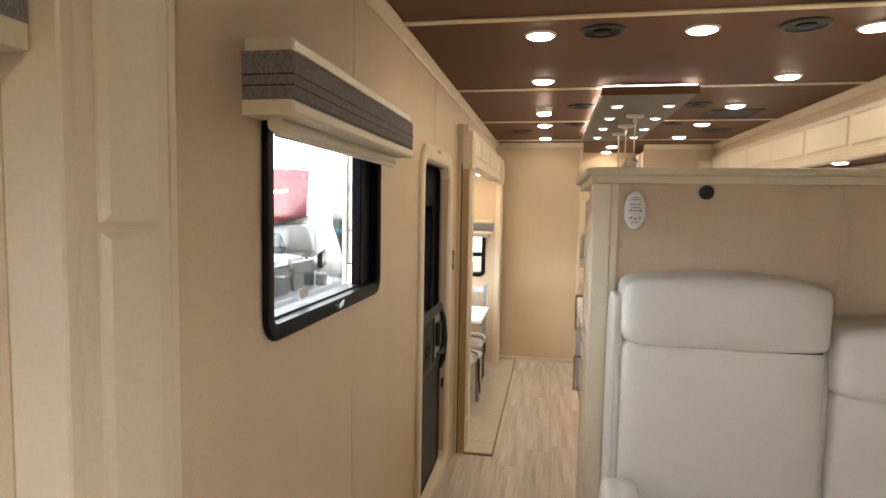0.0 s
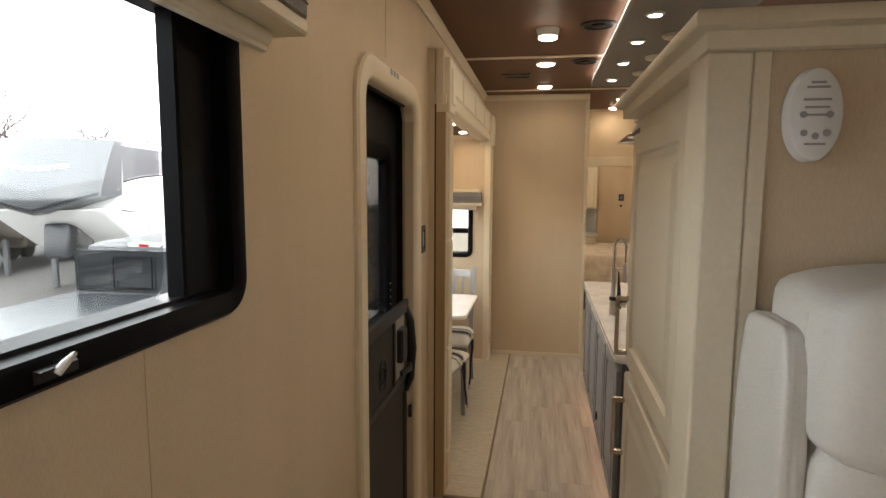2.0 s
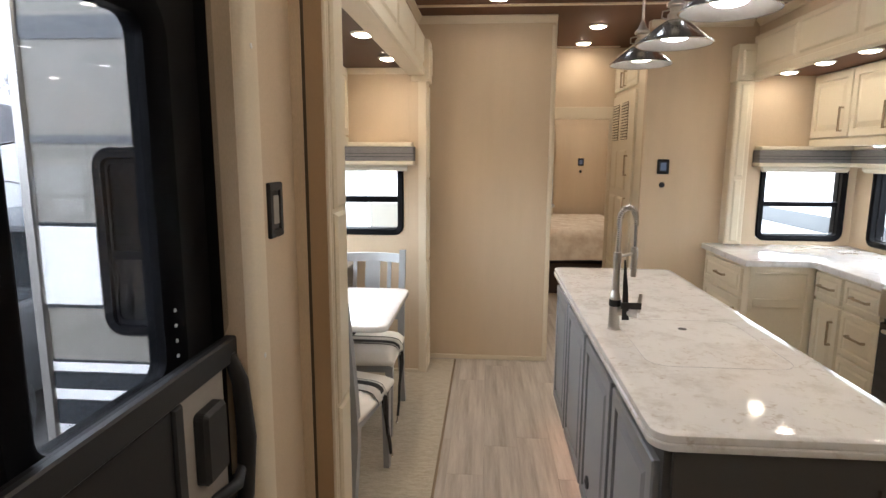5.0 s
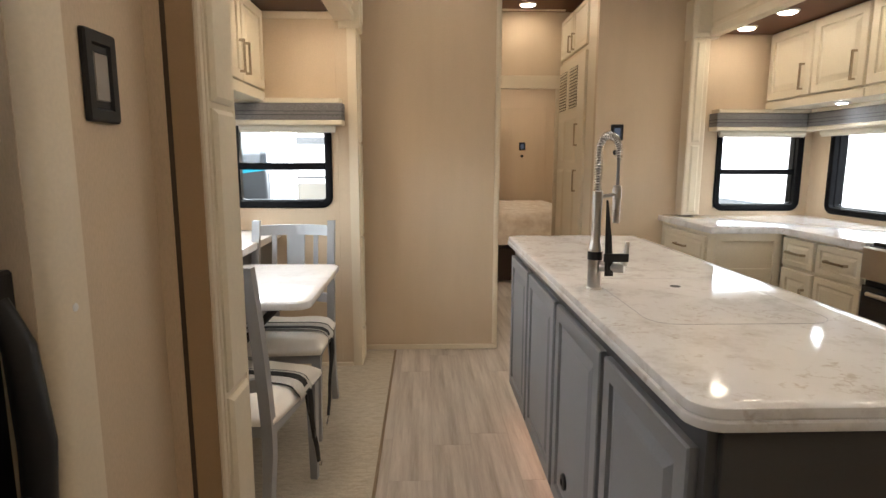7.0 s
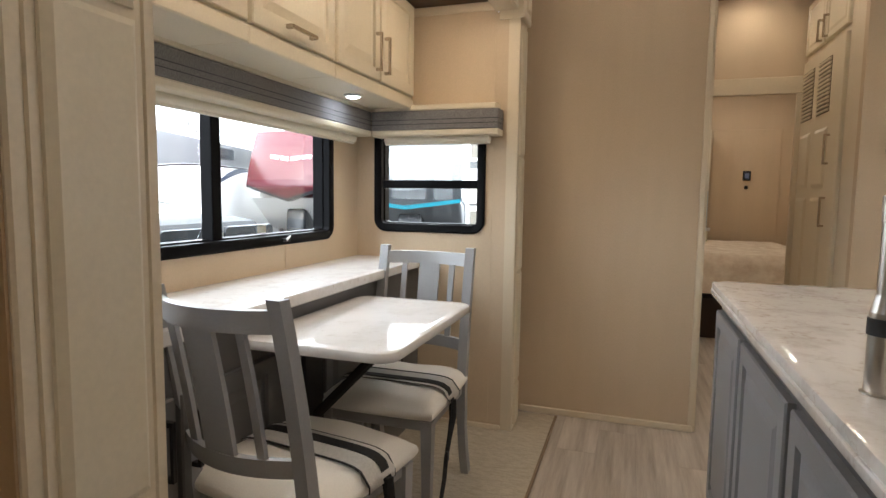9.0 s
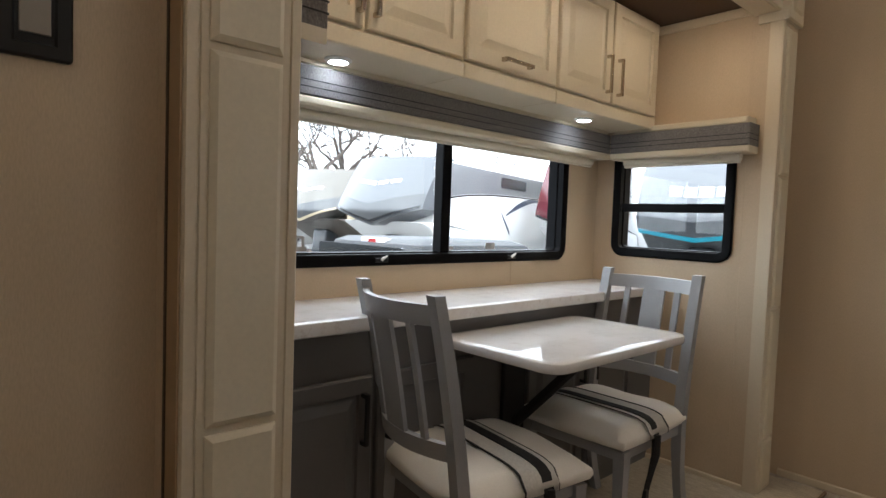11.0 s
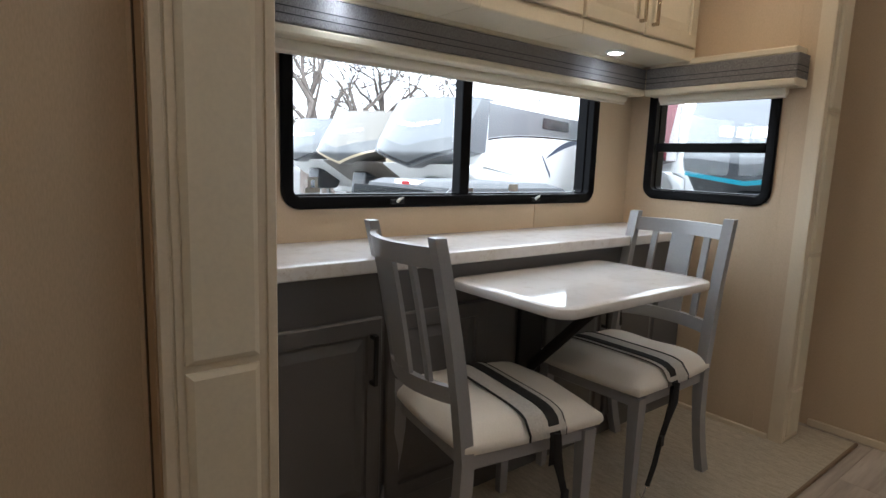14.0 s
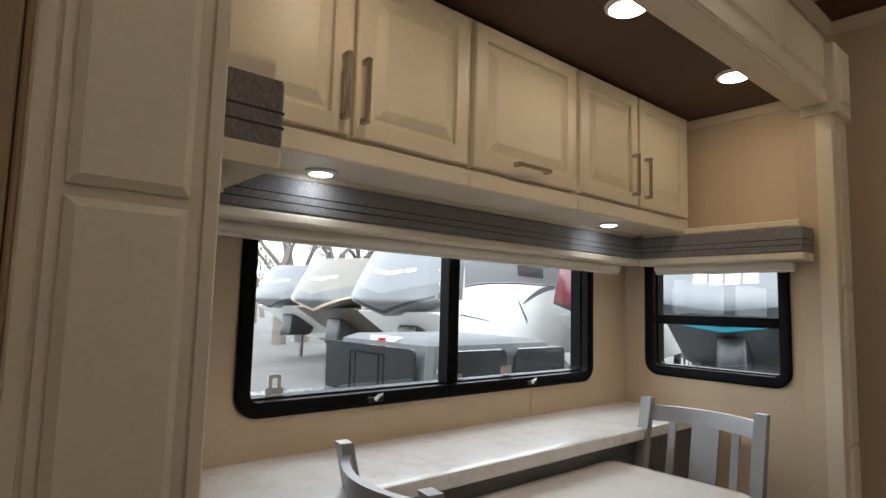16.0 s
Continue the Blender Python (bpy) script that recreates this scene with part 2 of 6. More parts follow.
PLANK = wood_floor()
MARBLE = marble("white_veined_solid_surface", 0.07, 0.93, 0.85)
TABLE_WHITE = marble("polished_white_table_laminate", 0.07, 1.0, 0.35)
LEDGE_WHITE = marble("white_ledge_laminate", 0.2, 0.97, 0.5)
SHADE_INSIDE = material("brushed_shade_inside", (0.42, 0.39, 0.35), 0.5, 0.6, second=(0.36, 0.33, 0.30), scale=20)
LOUVRE_SHADE = material("brown_louvre_shade", (0.10, 0.075, 0.045), 0.8)
WOVEN = material("woven_beige_vinyl", (0.55, 0.49, 0.39), 0.75, second=(0.40, 0.35, 0.265), scale=60, stretch=(0.4, 1.3, 1), mix=0.9, bump=0.7, bump_scale=210, bump_stretch=(1, 1.4, 1), grain_amount=0.14)
BEDSPREAD = material("tan_patterned_quilt", (0.56, 0.45, 0.34), 0.85, second=(0.78, 0.71, 0.60), scale=7, mix=1.0, bump=0.6, bump_scale=40)
DARK_WOOD = material("dark_bed_base", (0.05, 0.03, 0.022), 0.6)
TILE_BLUE = material("mosaic_backsplash", (0.30, 0.36, 0.40), 0.3, second=(0.62, 0.64, 0.62), scale=60, mix=1.0)
GRAVEL = material("damp_gravel_lot", (0.115, 0.11, 0.104), 0.9, second=(0.082, 0.079, 0.076), scale=0.6, bump=0.7, bump_scale=30, mix=0.9)
RV_WHITE = material("white_gelcoat", (0.86, 0.86, 0.85), 0.3, second=(0.82, 0.82, 0.81), scale=0.8)
RV_MIST = material("mist_grey_gelcoat", (0.17, 0.177, 0.186), 0.3, second=(0.15, 0.157, 0.166), scale=0.8)
RV_SLATE = material("slate_gelcoat", (0.05, 0.055, 0.062), 0.3, second=(0.043, 0.047, 0.054), scale=0.8)
RV_GREY = material("pewter_gelcoat", (0.10, 0.104, 0.11), 0.3, second=(0.088, 0.092, 0.096), scale=0.8)
RV_TAN = material("taupe_gelcoat", (0.105, 0.09, 0.075), 0.3, second=(0.09, 0.078, 0.065), scale=0.8)
RV_BEIGE = material("silver_beige_gelcoat", (0.17, 0.158, 0.14), 0.35, second=(0.15, 0.14, 0.122), scale=0.8)
RV_PALE = material("pale_pewter_gelcoat", (0.145, 0.152, 0.162), 0.3, second=(0.125, 0.132, 0.14), scale=0.8)
RV_WINE = material("dark_wine_gelcoat", (0.10, 0.018, 0.025), 0.25, second=(0.085, 0.015, 0.02), scale=0.8)
RV_NAVY = material("navy_stripe", (0.02, 0.035, 0.08), 0.3)
RV_GOLD = material("sand_stripe", (0.55, 0.46, 0.32), 0.3)
SKIN_BEIGE = material("slide_end_gelcoat", (0.235, 0.22, 0.19), 0.35, second=(0.215, 0.20, 0.172), scale=1.5)
RV_RED = material("maroon_gelcoat", (0.12, 0.028, 0.034), 0.25, second=(0.10, 0.024, 0.028), scale=0.8)
RV_DARK = material("charcoal_gelcoat", (0.03, 0.033, 0.038), 0.25)
RV_TEAL = material("teal_stripe", (0.01, 0.22, 0.30), 0.3)
TRUCK_GREY = material("gunmetal_truck_paint", (0.055, 0.057, 0.061), 0.5, second=(0.048, 0.05, 0.053), scale=1, spec=0.3)
TRUCK_GLASS = material("truck_window", (0.012, 0.014, 0.016), 0.06, spec=0.3)
RUBBER_GREY = material("grey_hose", (0.22, 0.21, 0.20), 0.45)
RUBBER = material("tyre_rubber", (0.02, 0.02, 0.02), 0.8)
TAIL_RED = material("tail_lamp_red", (0.28, 0.01, 0.015), 0.2)
BARK = material("bare_bark", (0.15, 0.125, 0.11), 0.9, second=(0.10, 0.082, 0.072), scale=14, bump=0.5)

# ---- building tools ----
ORIGIN = {}


def thing(name, label, category, at=(0, 0, 0), group="", kind=""):
    """An Empty at the base of a thing; its parts are given in world metres."""
    ob = new(name)
    ob.empty_display_size = 0.1
    ob.location = at
    ORIGIN[ob] = Vector(at)
    return tagged(ob, label, category, group, kind)


def part(name, bm, material, parent=None, label="", smooth=0.0):
    """Links a bmesh as one mesh object, under a thing or a part."""
    off = ORIGIN.get(parent, Vector())
    bmesh.ops.recalc_face_normals(bm, faces=bm.faces)
    if off.length:
        bmesh.ops.translate(bm, verts=bm.verts, vec=-off)
    me = bpy.data.meshes.new(name)
    if smooth:
        for f in bm.faces:
            f.smooth = True
        for e in bm.edges:
            e.smooth = len(e.link_faces) == 2 and e.calc_face_angle(0.0) < radians(smooth)
    bm.to_mesh(me)
    bm.free()
    me.materials.append(material)
    ob = new(name, me)
    if parent is not None:
        ob.parent = parent
    ORIGIN[ob] = off
    return tagged(ob, label) if label else ob


def single(name, bm, material, label, category="", group="", kind="", smooth=0.0):
    return tagged(part(name, bm, material, None, "", smooth), label, category, group, kind)


def structure(name, bm, material, label="", smooth=0.0):
    return tagged(part(name, bm, material, None, "", smooth), label, "", "", "structure")


def box(x0, x1, y0, y1, z0, z1, bevel=0.0, bm=None, seg=1):
    bm = bm or bmesh.new()
    made = bmesh.ops.create_cube(bm, size=1.0)["verts"]
    for v in made:
        v.co = Vector((x0 if v.co.x < 0 else x1, y0 if v.co.y < 0 else y1, z0 if v.co.z < 0 else z1))
    if bevel:
        edges = {e for v in made for e in v.link_edges}
        bmesh.ops.bevel(bm, geom=list(edges), offset=bevel, segments=seg, affect="EDGES", profile=0.5)
    return bm


def facing(at, out, up=(0, 0, 1)):
    """Local u to the right, v up, w outwards, seen from in front; at is the lower left corner."""
    w, v = Vector(out).normalized(), Vector(up).normalized()
    u = v.cross(w)
    return Matrix(((u.x, v.x, w.x, at[0]), (u.y, v.y, w.y, at[1]), (u.z, v.z, w.z, at[2]), (0, 0, 0, 1)))


def outline(w, h, r, inset, seg):
    x0, y0, x1, y1 = inset, inset, w - inset, h - inset
    r = max(r - inset, 0.0008) if seg else 0
    if not seg:
        return [(x0, y0), (x1, y0), (x1, y1), (x0, y1)]
    pts = []
    for cx, cy, a0 in ((x1 - r, y0 + r, -90), (x1 - r, y1 - r, 0), (x0 + r, y1 - r, 90), (x0 + r, y0 + r, 180)):
        for i in range(seg + 1):
            a = radians(a0 + 90 * i / seg)
            pts.append((cx + r * math.cos(a), cy + r * math.sin(a)))
    return pts


def rings(m, w, h, steps, r=0.0, seg=0, closed=False, bm=None, cap0=True):
    """A panel, slab or frame: rounded rectangles at (inset, depth), joined one to the next. closed: a frame with a hole."""
    bm = bm or bmesh.new()
    loops = []
    for inset, depth in steps:
        loops.append([bm.verts.new(m @ Vector((u, v, depth))) for u, v in outline(w, h, r, inset, seg)])
    pairs = list(zip(loops, loops[1:])) + ([(loops[-1], loops[0])] if closed else [])
    for a, b in pairs:
        n = len(a)
        for i in range(n):
            bm.faces.new((a[i], a[(i + 1) % n], b[(i + 1) % n], b[i]))
    if not closed:
        if cap0:
            bm.faces.new(loops[0])
        bm.faces.new(loops[-1])
    return bm


def lathe(m, profile, seg=24, bm=None, caps=True):
    """A turned form: (radius, height) along local w."""
    bm = bm or bmesh.new()
    loops = []
    for rad, z in profile:
        loops.append([bm.verts.new(m @ Vector((max(rad, 1e-4) * math.cos(2 * math.pi * i / seg), max(rad, 1e-4) * math.sin(2 * math.pi * i / seg), z))) for i in range(seg)])
    for a, b in zip(loops, loops[1:]):
        for i in range(seg):
            bm.faces.new((a[i], a[(i + 1) % seg], b[(i + 1) % seg], b[i]))
    if caps:
        bm.faces.new(loops[0])
        bm.faces.new(loops[-1])
    return bm


def tube(points, rad, seg=10, bm=None, flat=1.0):
    """A tube through points; flat squeezes it along its second axis."""
    bm = bm or bmesh.new()
    pts = [Vector(p) for p in points]
    rads = rad if isinstance(rad, (list, tuple)) else [rad] * len(pts)
    loops, side = [], None
    for i, p in enumerate(pts):
        d = (pts[min(i + 1, len(pts) - 1)] - pts[max(i - 1, 0)]).normalized()
        if side is None:
            side = d.orthogonal().normalized()
        side = (side - d * side.dot(d)).normalized()
        other = d.cross(side)
        loops.append([bm.verts.new(p + rads[i] * (math.cos(2 * math.pi * k / seg) * side + flat * math.sin(2 * math.pi * k / seg) * other)) for k in range(seg)])
    for a, b in zip(loops, loops[1:]):
        for i in range(seg):
            bm.faces.new((a[i], a[(i + 1) % seg], b[(i + 1) % seg], b[i]))
    bm.faces.new(loops[0])
    bm.faces.new(loops[-1])
    return bm


def extrude_profile(profile, m, length, bm=None):
    """A closed (u, v) outline drawn out along local w."""
    bm = bm or bmesh.new()
    a = [bm.verts.new(m @ Vector((u, v, 0))) for u, v in profile]
    b = [bm.verts.new(m @ Vector((u, v, length))) for u, v in profile]
    n = len(a)
    for i in range(n):
        bm.faces.new((a[i], a[(i + 1) % n], b[(i + 1) % n], b[i]))
    bm.faces.new(a)
    bm.faces.new(b)
    return bm


def pierced(axis, p0, p1, a0, a1, z0, z1, holes):
    """A wall slab from p0 to p1 thick, with rectangular holes (a0, a1, z0, z1) through it."""
    bm = bmesh.new()
    cuts_a = sorted({a0, a1, *[h[0] for h in holes], *[h[1] for h in holes]})
    cuts_z = sorted({z0, z1, *[h[2] for h in holes], *[h[3] for h in holes]})
    solid = {}
    for i in range(len(cuts_a) - 1):
        for j in range(len(cuts_z) - 1):
            ca, cz = (cuts_a[i] + cuts_a[i + 1]) / 2, (cuts_z[j] + cuts_z[j + 1]) / 2
            solid[i, j] = not any(h[0] < ca < h[1] and h[2] < cz < h[3] for h in holes)

    def at(a, p, z):
        return bm.verts.new((p, a, z) if axis == "x" else (a, p, z))

    def quad(*c):
        bm.faces.new([at(*q) for q in c])
    for (i, j), full in solid.items():
        if not full:
            continue
        l, r, b, t = cuts_a[i], cuts_a[i + 1], cuts_z[j], cuts_z[j + 1]
        for p in (p0, p1):
            quad((l, p, b), (r, p, b), (r, p, t), (l, p, t))
        if not solid.get((i - 1, j)):
            quad((l, p0, b), (l, p1, b), (l, p1, t), (l, p0, t))
        if not solid.get((i + 1, j)):
            quad((r, p0, b), (r, p1, b), (r, p1, t), (r, p0, t))
        if not solid.get((i, j - 1)):
            quad((l, p0, b), (r, p0, b), (r, p1, b), (l, p1, b))
        if not solid.get((i, j + 1)):
            quad((l, p0, t), (r, p0, t), (r, p1, t), (l, p1, t))
    bmesh.ops.remove_doubles(bm, verts=bm.verts, dist=1e-5)
    return bm


DOOR_STEPS = [(0, 0), (0, 0.015), (0.004, 0.019), (0.048, 0.019), (0.052, 0.010), (0.060, 0.010), (0.088, 0.0185)]
SLIM_STEPS = [(0, 0), (0, 0.015), (0.004, 0.019), (0.030, 0.019), (0.035, 0.013), (0.041, 0.013), (0.055, 0.0185)]


def pull(parent, at, out, up, length=0.16, mat=None, stand=0.028):
    """A squared bar pull; at is its middle on the face, up its long direction."""
    m = facing(at, out, up)
    bm = bmesh.new()
    h = length / 2
    rings(m @ Matrix.Translation((-0.006, -h, stand - 0.010)), 0.012, length, [(0.001, 0), (0, 0.001), (0, 0.009), (0.001, 0.010)], bm=bm)
    for s in (-h, h - 0.012):
        rings(m @ Matrix.Translation((-0.007, s, 0)), 0.014, 0.012, [(0, 0), (0, stand - 0.009)], bm=bm)
    return part("handle", bm, mat or BRONZE_NICKEL, parent)


def raised_door(parent, at, out, w, h, steps=DOOR_STEPS, mat=None, name="door"):
    """A raised-panel door or drawer front; at is its lower left corner seen from in front."""
    return part(name, rings(facing(at, out), w, h, steps), mat or CREAM, parent)

# ---- the shell ----
WL, WR, TOP = -0.483, 1.97, 2.54
SLIDE_X, SLIDE_Y0, SLIDE_Y1, SLIDE_TOP = -1.25, 4.50, 6.71, 2.14
R_SLIDE_X, R_SLIDE_Y0, R_SLIDE_Y1 = 2.725, 3.55, 7.21
DECK, DECK_END = 0.46, 2.22

structure("wall_west", pierced("x", WL - 0.05, WL, 1.15, 4.31, 0, TOP, [(1.555, 2.41, 1.465, 1.985), (3.21, 3.95, 0.03, 2.07)]), WALLPAPER, "beige vinyl-papered side wall with a window and entry door")
structure("wall_west_header", pierced("x", WL - 0.05, WL, 4.31, 7.05, 2.16, TOP, []), WALLPAPER, "beige wall strip above the dinette slide")
structure("wall_west_front_header", pierced("x", WL - 0.05, WL, -2.25, 1.15, 2.16, TOP, []), WALLPAPER, "beige wall strip above the front slide")
structure("wall_bath", pierced("y", 7.05, 7.10, WL - 0.05, 0.50, 0, TOP, []), WALLPAPER, "plain beige vinyl-papered bathroom wall")
structure("wall_hall", pierced("x", 0.445, 0.50, 7.10, 8.30, 0, TOP, []), WALLPAPER, "beige hallway wall")
structure("wall_kitchen_rear", pierced("y", 7.25, 7.30, 1.20, WR + 0.05, 0, TOP, []), WALLPAPER, "plain beige wall beside the kitchen counter")
structure("wall_east_header", pierced("x", WR, WR + 0.05, -2.25, 7.25, 2.16, TOP, []), WALLPAPER, "beige wall strip above the kitchen slide")
# the hole is out of view, sized to brighten the front room
structure("wall_east", pierced("x", WR, WR + 0.05, -2.25, R_SLIDE_Y0 - 0.05, 0, 2.16, [(-1.5, -0.2, 1.42, 1.94)]), WALLPAPER, "beige side wall of the front room with an unseen opening added for daylight")
structure("wall_front", pierced("y", -2.30, -2.25, -1.3, WR + 0.05, 0, TOP, []), WALLPAPER, "plain beige front wall")
structure("wall_bedroom_west", pierced("x", WL - 0.05, WL, 7.10, 11.45, 0, TOP, []), WALLPAPER, "plain beige bedroom wall")
structure("wall_bedroom_east", pierced("x", WR, WR + 0.05, 7.30, 11.45, 0, TOP, []), WALLPAPER, "plain beige bedroom wall")
structure("wall_bedroom_rear", pierced("y", 11.45, 11.50, WL - 0.05, WR + 0.05, 0, TOP, []), WALLPAPER, "plain beige bedroom end wall")
structure("wall_bedroom_divider", pierced("y", 8.30, 8.35, WL, WR, 0, TOP, [(0.52, 1.17, 0.0, 1.91)]), WALLPAPER, "beige wall with the bedroom doorway")

# dinette slide
structure("slide_wall_west", pierced("x", SLIDE_X - 0.05, SLIDE_X, SLIDE_Y0, SLIDE_Y1, 0, SLIDE_TOP, [(4.87, 6.41, 1.0, 1.60)]), WALLPAPER, "beige slide wall behind the dinette with a wide window")
structure("slide_wall_rear", pierced("y", SLIDE_Y1, SLIDE_Y1 + 0.05, SLIDE_X - 0.05, -0.5055, 0, SLIDE_TOP, [(-1.128, -0.555, 1.025, 1.56)]), WALLPAPER, "beige slide end wall with a small window")
structure("slide_wall_rear_edge", box(-0.505, -0.4375, SLIDE_Y1, SLIDE_Y1 + 0.05, 0, 2.089), WALLPAPER, "beige end of the slide wall beside the casing")
structure("wall_west_rear", box(WL - 0.05, WL, 6.885, 7.049, 0, 2.159), WALLPAPER, "narrow beige wall strip behind the slide casing")
structure("slide_wall_near", pierced("y", SLIDE_Y0 - 0.05, SLIDE_Y0, SLIDE_X - 0.05, WL - 0.03, 0, SLIDE_TOP, [(-1.128, -0.54, 1.01, 1.56)]), WALLPAPER, "beige slide end wall with a small window")
structure("slide_ceiling", box(SLIDE_X - 0.05, WL - 0.03, SLIDE_Y0 - 0.05, SLIDE_Y1 + 0.05, SLIDE_TOP, SLIDE_TOP + 0.04), SLIDE_CEILING_DIM, "brown slide ceiling, colour darkened for its dimmer light")
structure("slide_floor", box(SLIDE_X, -0.185, 4.53, 6.99, 0.0, 0.012, 0.003), WOVEN, "woven beige vinyl slide floor")
bm = box(-0.1965, -0.184, 4.30, 6.995, 0.001, 0.015, 0.003)
box(-0.40, -0.198, 4.295, 4.315, 0.001, 0.017, 0.003, bm=bm)
structure("slide_floor_trim", bm, TAN_EDGE, "narrow tan edge strip of the slide floor")
structure("slide_floor_lip", box(-0.40, -0.198, 4.316, 4.529, 0.0, 0.012, 0.003), WOVEN, "front lip of the woven slide floor")

# kitchen slide
structure("slide_wall_east", pierced("x", R_SLIDE_X, R_SLIDE_X + 0.05, R_SLIDE_Y0, R_SLIDE_Y1, 0, SLIDE_TOP, [(5.63, 6.99, 0.97, 1.56)]), WALLPAPER, "beige kitchen slide wall with a wide window")
structure("slide_wall_east_rear", pierced("y", R_SLIDE_Y1, R_SLIDE_Y1 + 0.038, WR - 0.06, R_SLIDE_X, 0, SLIDE_TOP, [(2.05, 2.63, 0.965, 1.56)]), WALLPAPER, "beige kitchen slide end wall with a small window")
structure("slide_wall_east_near", pierced("y", R_SLIDE_Y0 - 0.05, R_SLIDE_Y0, WR, R_SLIDE_X + 0.05, 0, TOP, []), WALLPAPER, "plain beige kitchen slide end wall")
structure("slide_ceiling_east", box(WR + 0.05, R_SLIDE_X + 0.05, R_SLIDE_Y0, R_SLIDE_Y1 + 0.038, SLIDE_TOP, SLIDE_TOP + 0.04), CEILING, "brown kitchen slide ceiling")

# front living slide, mostly behind the camera
# bare hole out of view, added to let daylight onto the seats
structure("front_slide_wall", pierced("x", SLIDE_X - 0.05, SLIDE_X, -2.25, 0.90, DECK, SLIDE_TOP, [(-1.2, -0.2, 1.44, 1.92)]), WALLPAPER, "beige front slide wall with an unseen opening added for daylight")
structure("front_slide_end", pierced("y", 0.90, 0.95, SLIDE_X - 0.05, WL, DECK, SLIDE_TOP, [(-1.14, -0.55, 1.43, 1.98)]), WALLPAPER, "beige front slide end wall with a small window")
structure("front_slide_ceiling", box(SLIDE_X - 0.05, WL - 0.03, -2.25, 0.95, SLIDE_TOP, SLIDE_TOP + 0.04), CEILING, "brown front slide ceiling")

structure("ceiling", box(WL - 0.05, WR + 0.05, -2.3, 11.5, TOP, TOP + 0.05), CEILING, "matt brown vinyl ceiling")
for y in (-1.38, -0.03, 1.32, 2.67, 4.04, 5.40, 6.75, 8.23):
    for z0 in (TOP - 0.008,):
        x0, x1 = (WL, WR) if y < 7 else (0.50, 1.20)
        structure("trim", box(x0, x1, y - 0.022, y + 0.022, z0, TOP, 0.003), CREAM_TRIM, "cream ceiling batten")

CROWN = [(0, 0), (0.009, 0), (0.013, 0.013), (0.031, 0.034), (0.036, 0.038), (0.036, 0.049), (0, 0.049)]


def crown(x, y, out, length):
    """Crown moulding along a wall's top; out is the wall's outward direction."""
    m = facing((x, y, TOP - 0.05), out)
    turned = m @ Matrix(((0, 0, 1, 0), (0, 1, 0, 0), (1, 0, 0, 0), (0, 0, 0, 1)))
    structure("trim", extrude_profile(CROWN, turned, length), CREAM_TRIM, "cream crown moulding")


crown(WL, -2.24, (1, 0, 0), 9.28)
crown(0.51, 7.05, (0, -1, 0), -0.98)
crown(WR, -2.24, (-1, 0, 0), -9.48)
crown(1.92, 7.25, (0, -1, 0), -0.71)


def baseboard(x0, x1, y0, y1):
    structure("baseboard", box(x0, x1, y0, y1, 0, 0.035, 0.004), CREAM_TRIM, "cream baseboard strip")


baseboard(-0.40, 0.50, 7.036, 7.05)
baseboard(1.20, 1.66, 7.236, 7.25)
baseboard(-1.0, -0.439, 6.696, 6.709)
baseboard(0.50, 0.514, 7.05, 8.30)
# flat battens that hide the panel joints
structure("trim", box(0.477, 0.503, 7.042, 7.055, 0.036, TOP - 0.07, 0.003), CREAM_TRIM, "cream corner batten of the bathroom wall")
structure("trim", box(0.498, 0.512, 7.055, 7.12, 0.036, TOP, 0.003), CREAM_TRIM, "cream corner batten of the hallway")
structure("trim", box(WL, WL + 0.0015, 2.153, 2.161, DECK, 1.444), WALLPAPER, "beige wall panel joint strip")
for y in (2.157, 3.50):
    structure("trim", box(WL, WL + 0.002, y - 0.004, y + 0.004, 2.14, TOP - 0.05), WALLPAPER, "beige wall panel joint strip")
structure("trim", box(SLIDE_X, SLIDE_X + 0.0025, 6.03, 6.05, 0.88, 1.0), WALLPAPER, "beige wall panel joint strip")
structure("trim", box(SLIDE_X, SLIDE_X + 0.012, 4.72, 4.76, 0.88, 1.5, 0.002), CREAM_TRIM, "cream wall batten")


def pilaster(at, out, w, depth, z0, z1, splits, label, rim=0.034):
    """A slide opening's casing: a board with a column of raised panels."""
    t = thing("pilaster", label, "trim", (at[0], at[1], z0), kind="structure")
    m = facing((at[0], at[1], z0), out)
    part("board", rings(m, w, z1 - z0, [(0, 0), (0, depth - 0.004), (0.003, depth), (0.017, depth), (0.0185, depth - 0.004), (0.0215, depth - 0.004), (0.023, depth)]), CREAM_TRIM, t)
    edges = [z0 + 0.03] + list(splits) + [z1 - 0.02]
    for a, b in zip(edges, edges[1:]):
        pm = facing((at[0], at[1], 0), out) @ Matrix.Translation((rim, a + 0.006, depth - 0.0005))
        part("raised_panel", rings(pm, w - 2 * rim, b - a - 0.012, [(0, 0), (0.0005, 0.005), (0.003, 0.007), (0.010, 0.012)]), CREAM, t)
    return t


SPLITS = (0.25, 0.826, 1.400)
pilaster((WL, 4.306, 0), (1, 0, 0), 0.182, 0.093, 0, 2.05, SPLITS, "cream panelled casing at the near side of the dinette slide")
pilaster((-0.437, 6.703, 0), (1, 0, 0), 0.172, 0.056, 0, 2.05, SPLITS, "cream panelled casing at the far side of the dinette slide")
structure("trim", box(WL, WL + 0.030, 4.2985, 4.3055, 0.0, 2.36), WALLPAPER, "beige wall strip beside the shadow line")
# the shadow in the corner by the casing, drawn as a dark strip
structure("trim", box(WL + 0.0302, WL + 0.0385, 4.300, 4.3055, 0.0, 2.36), SHADOW_LINE, "dark brown strip for the shadow beside the slide casing")
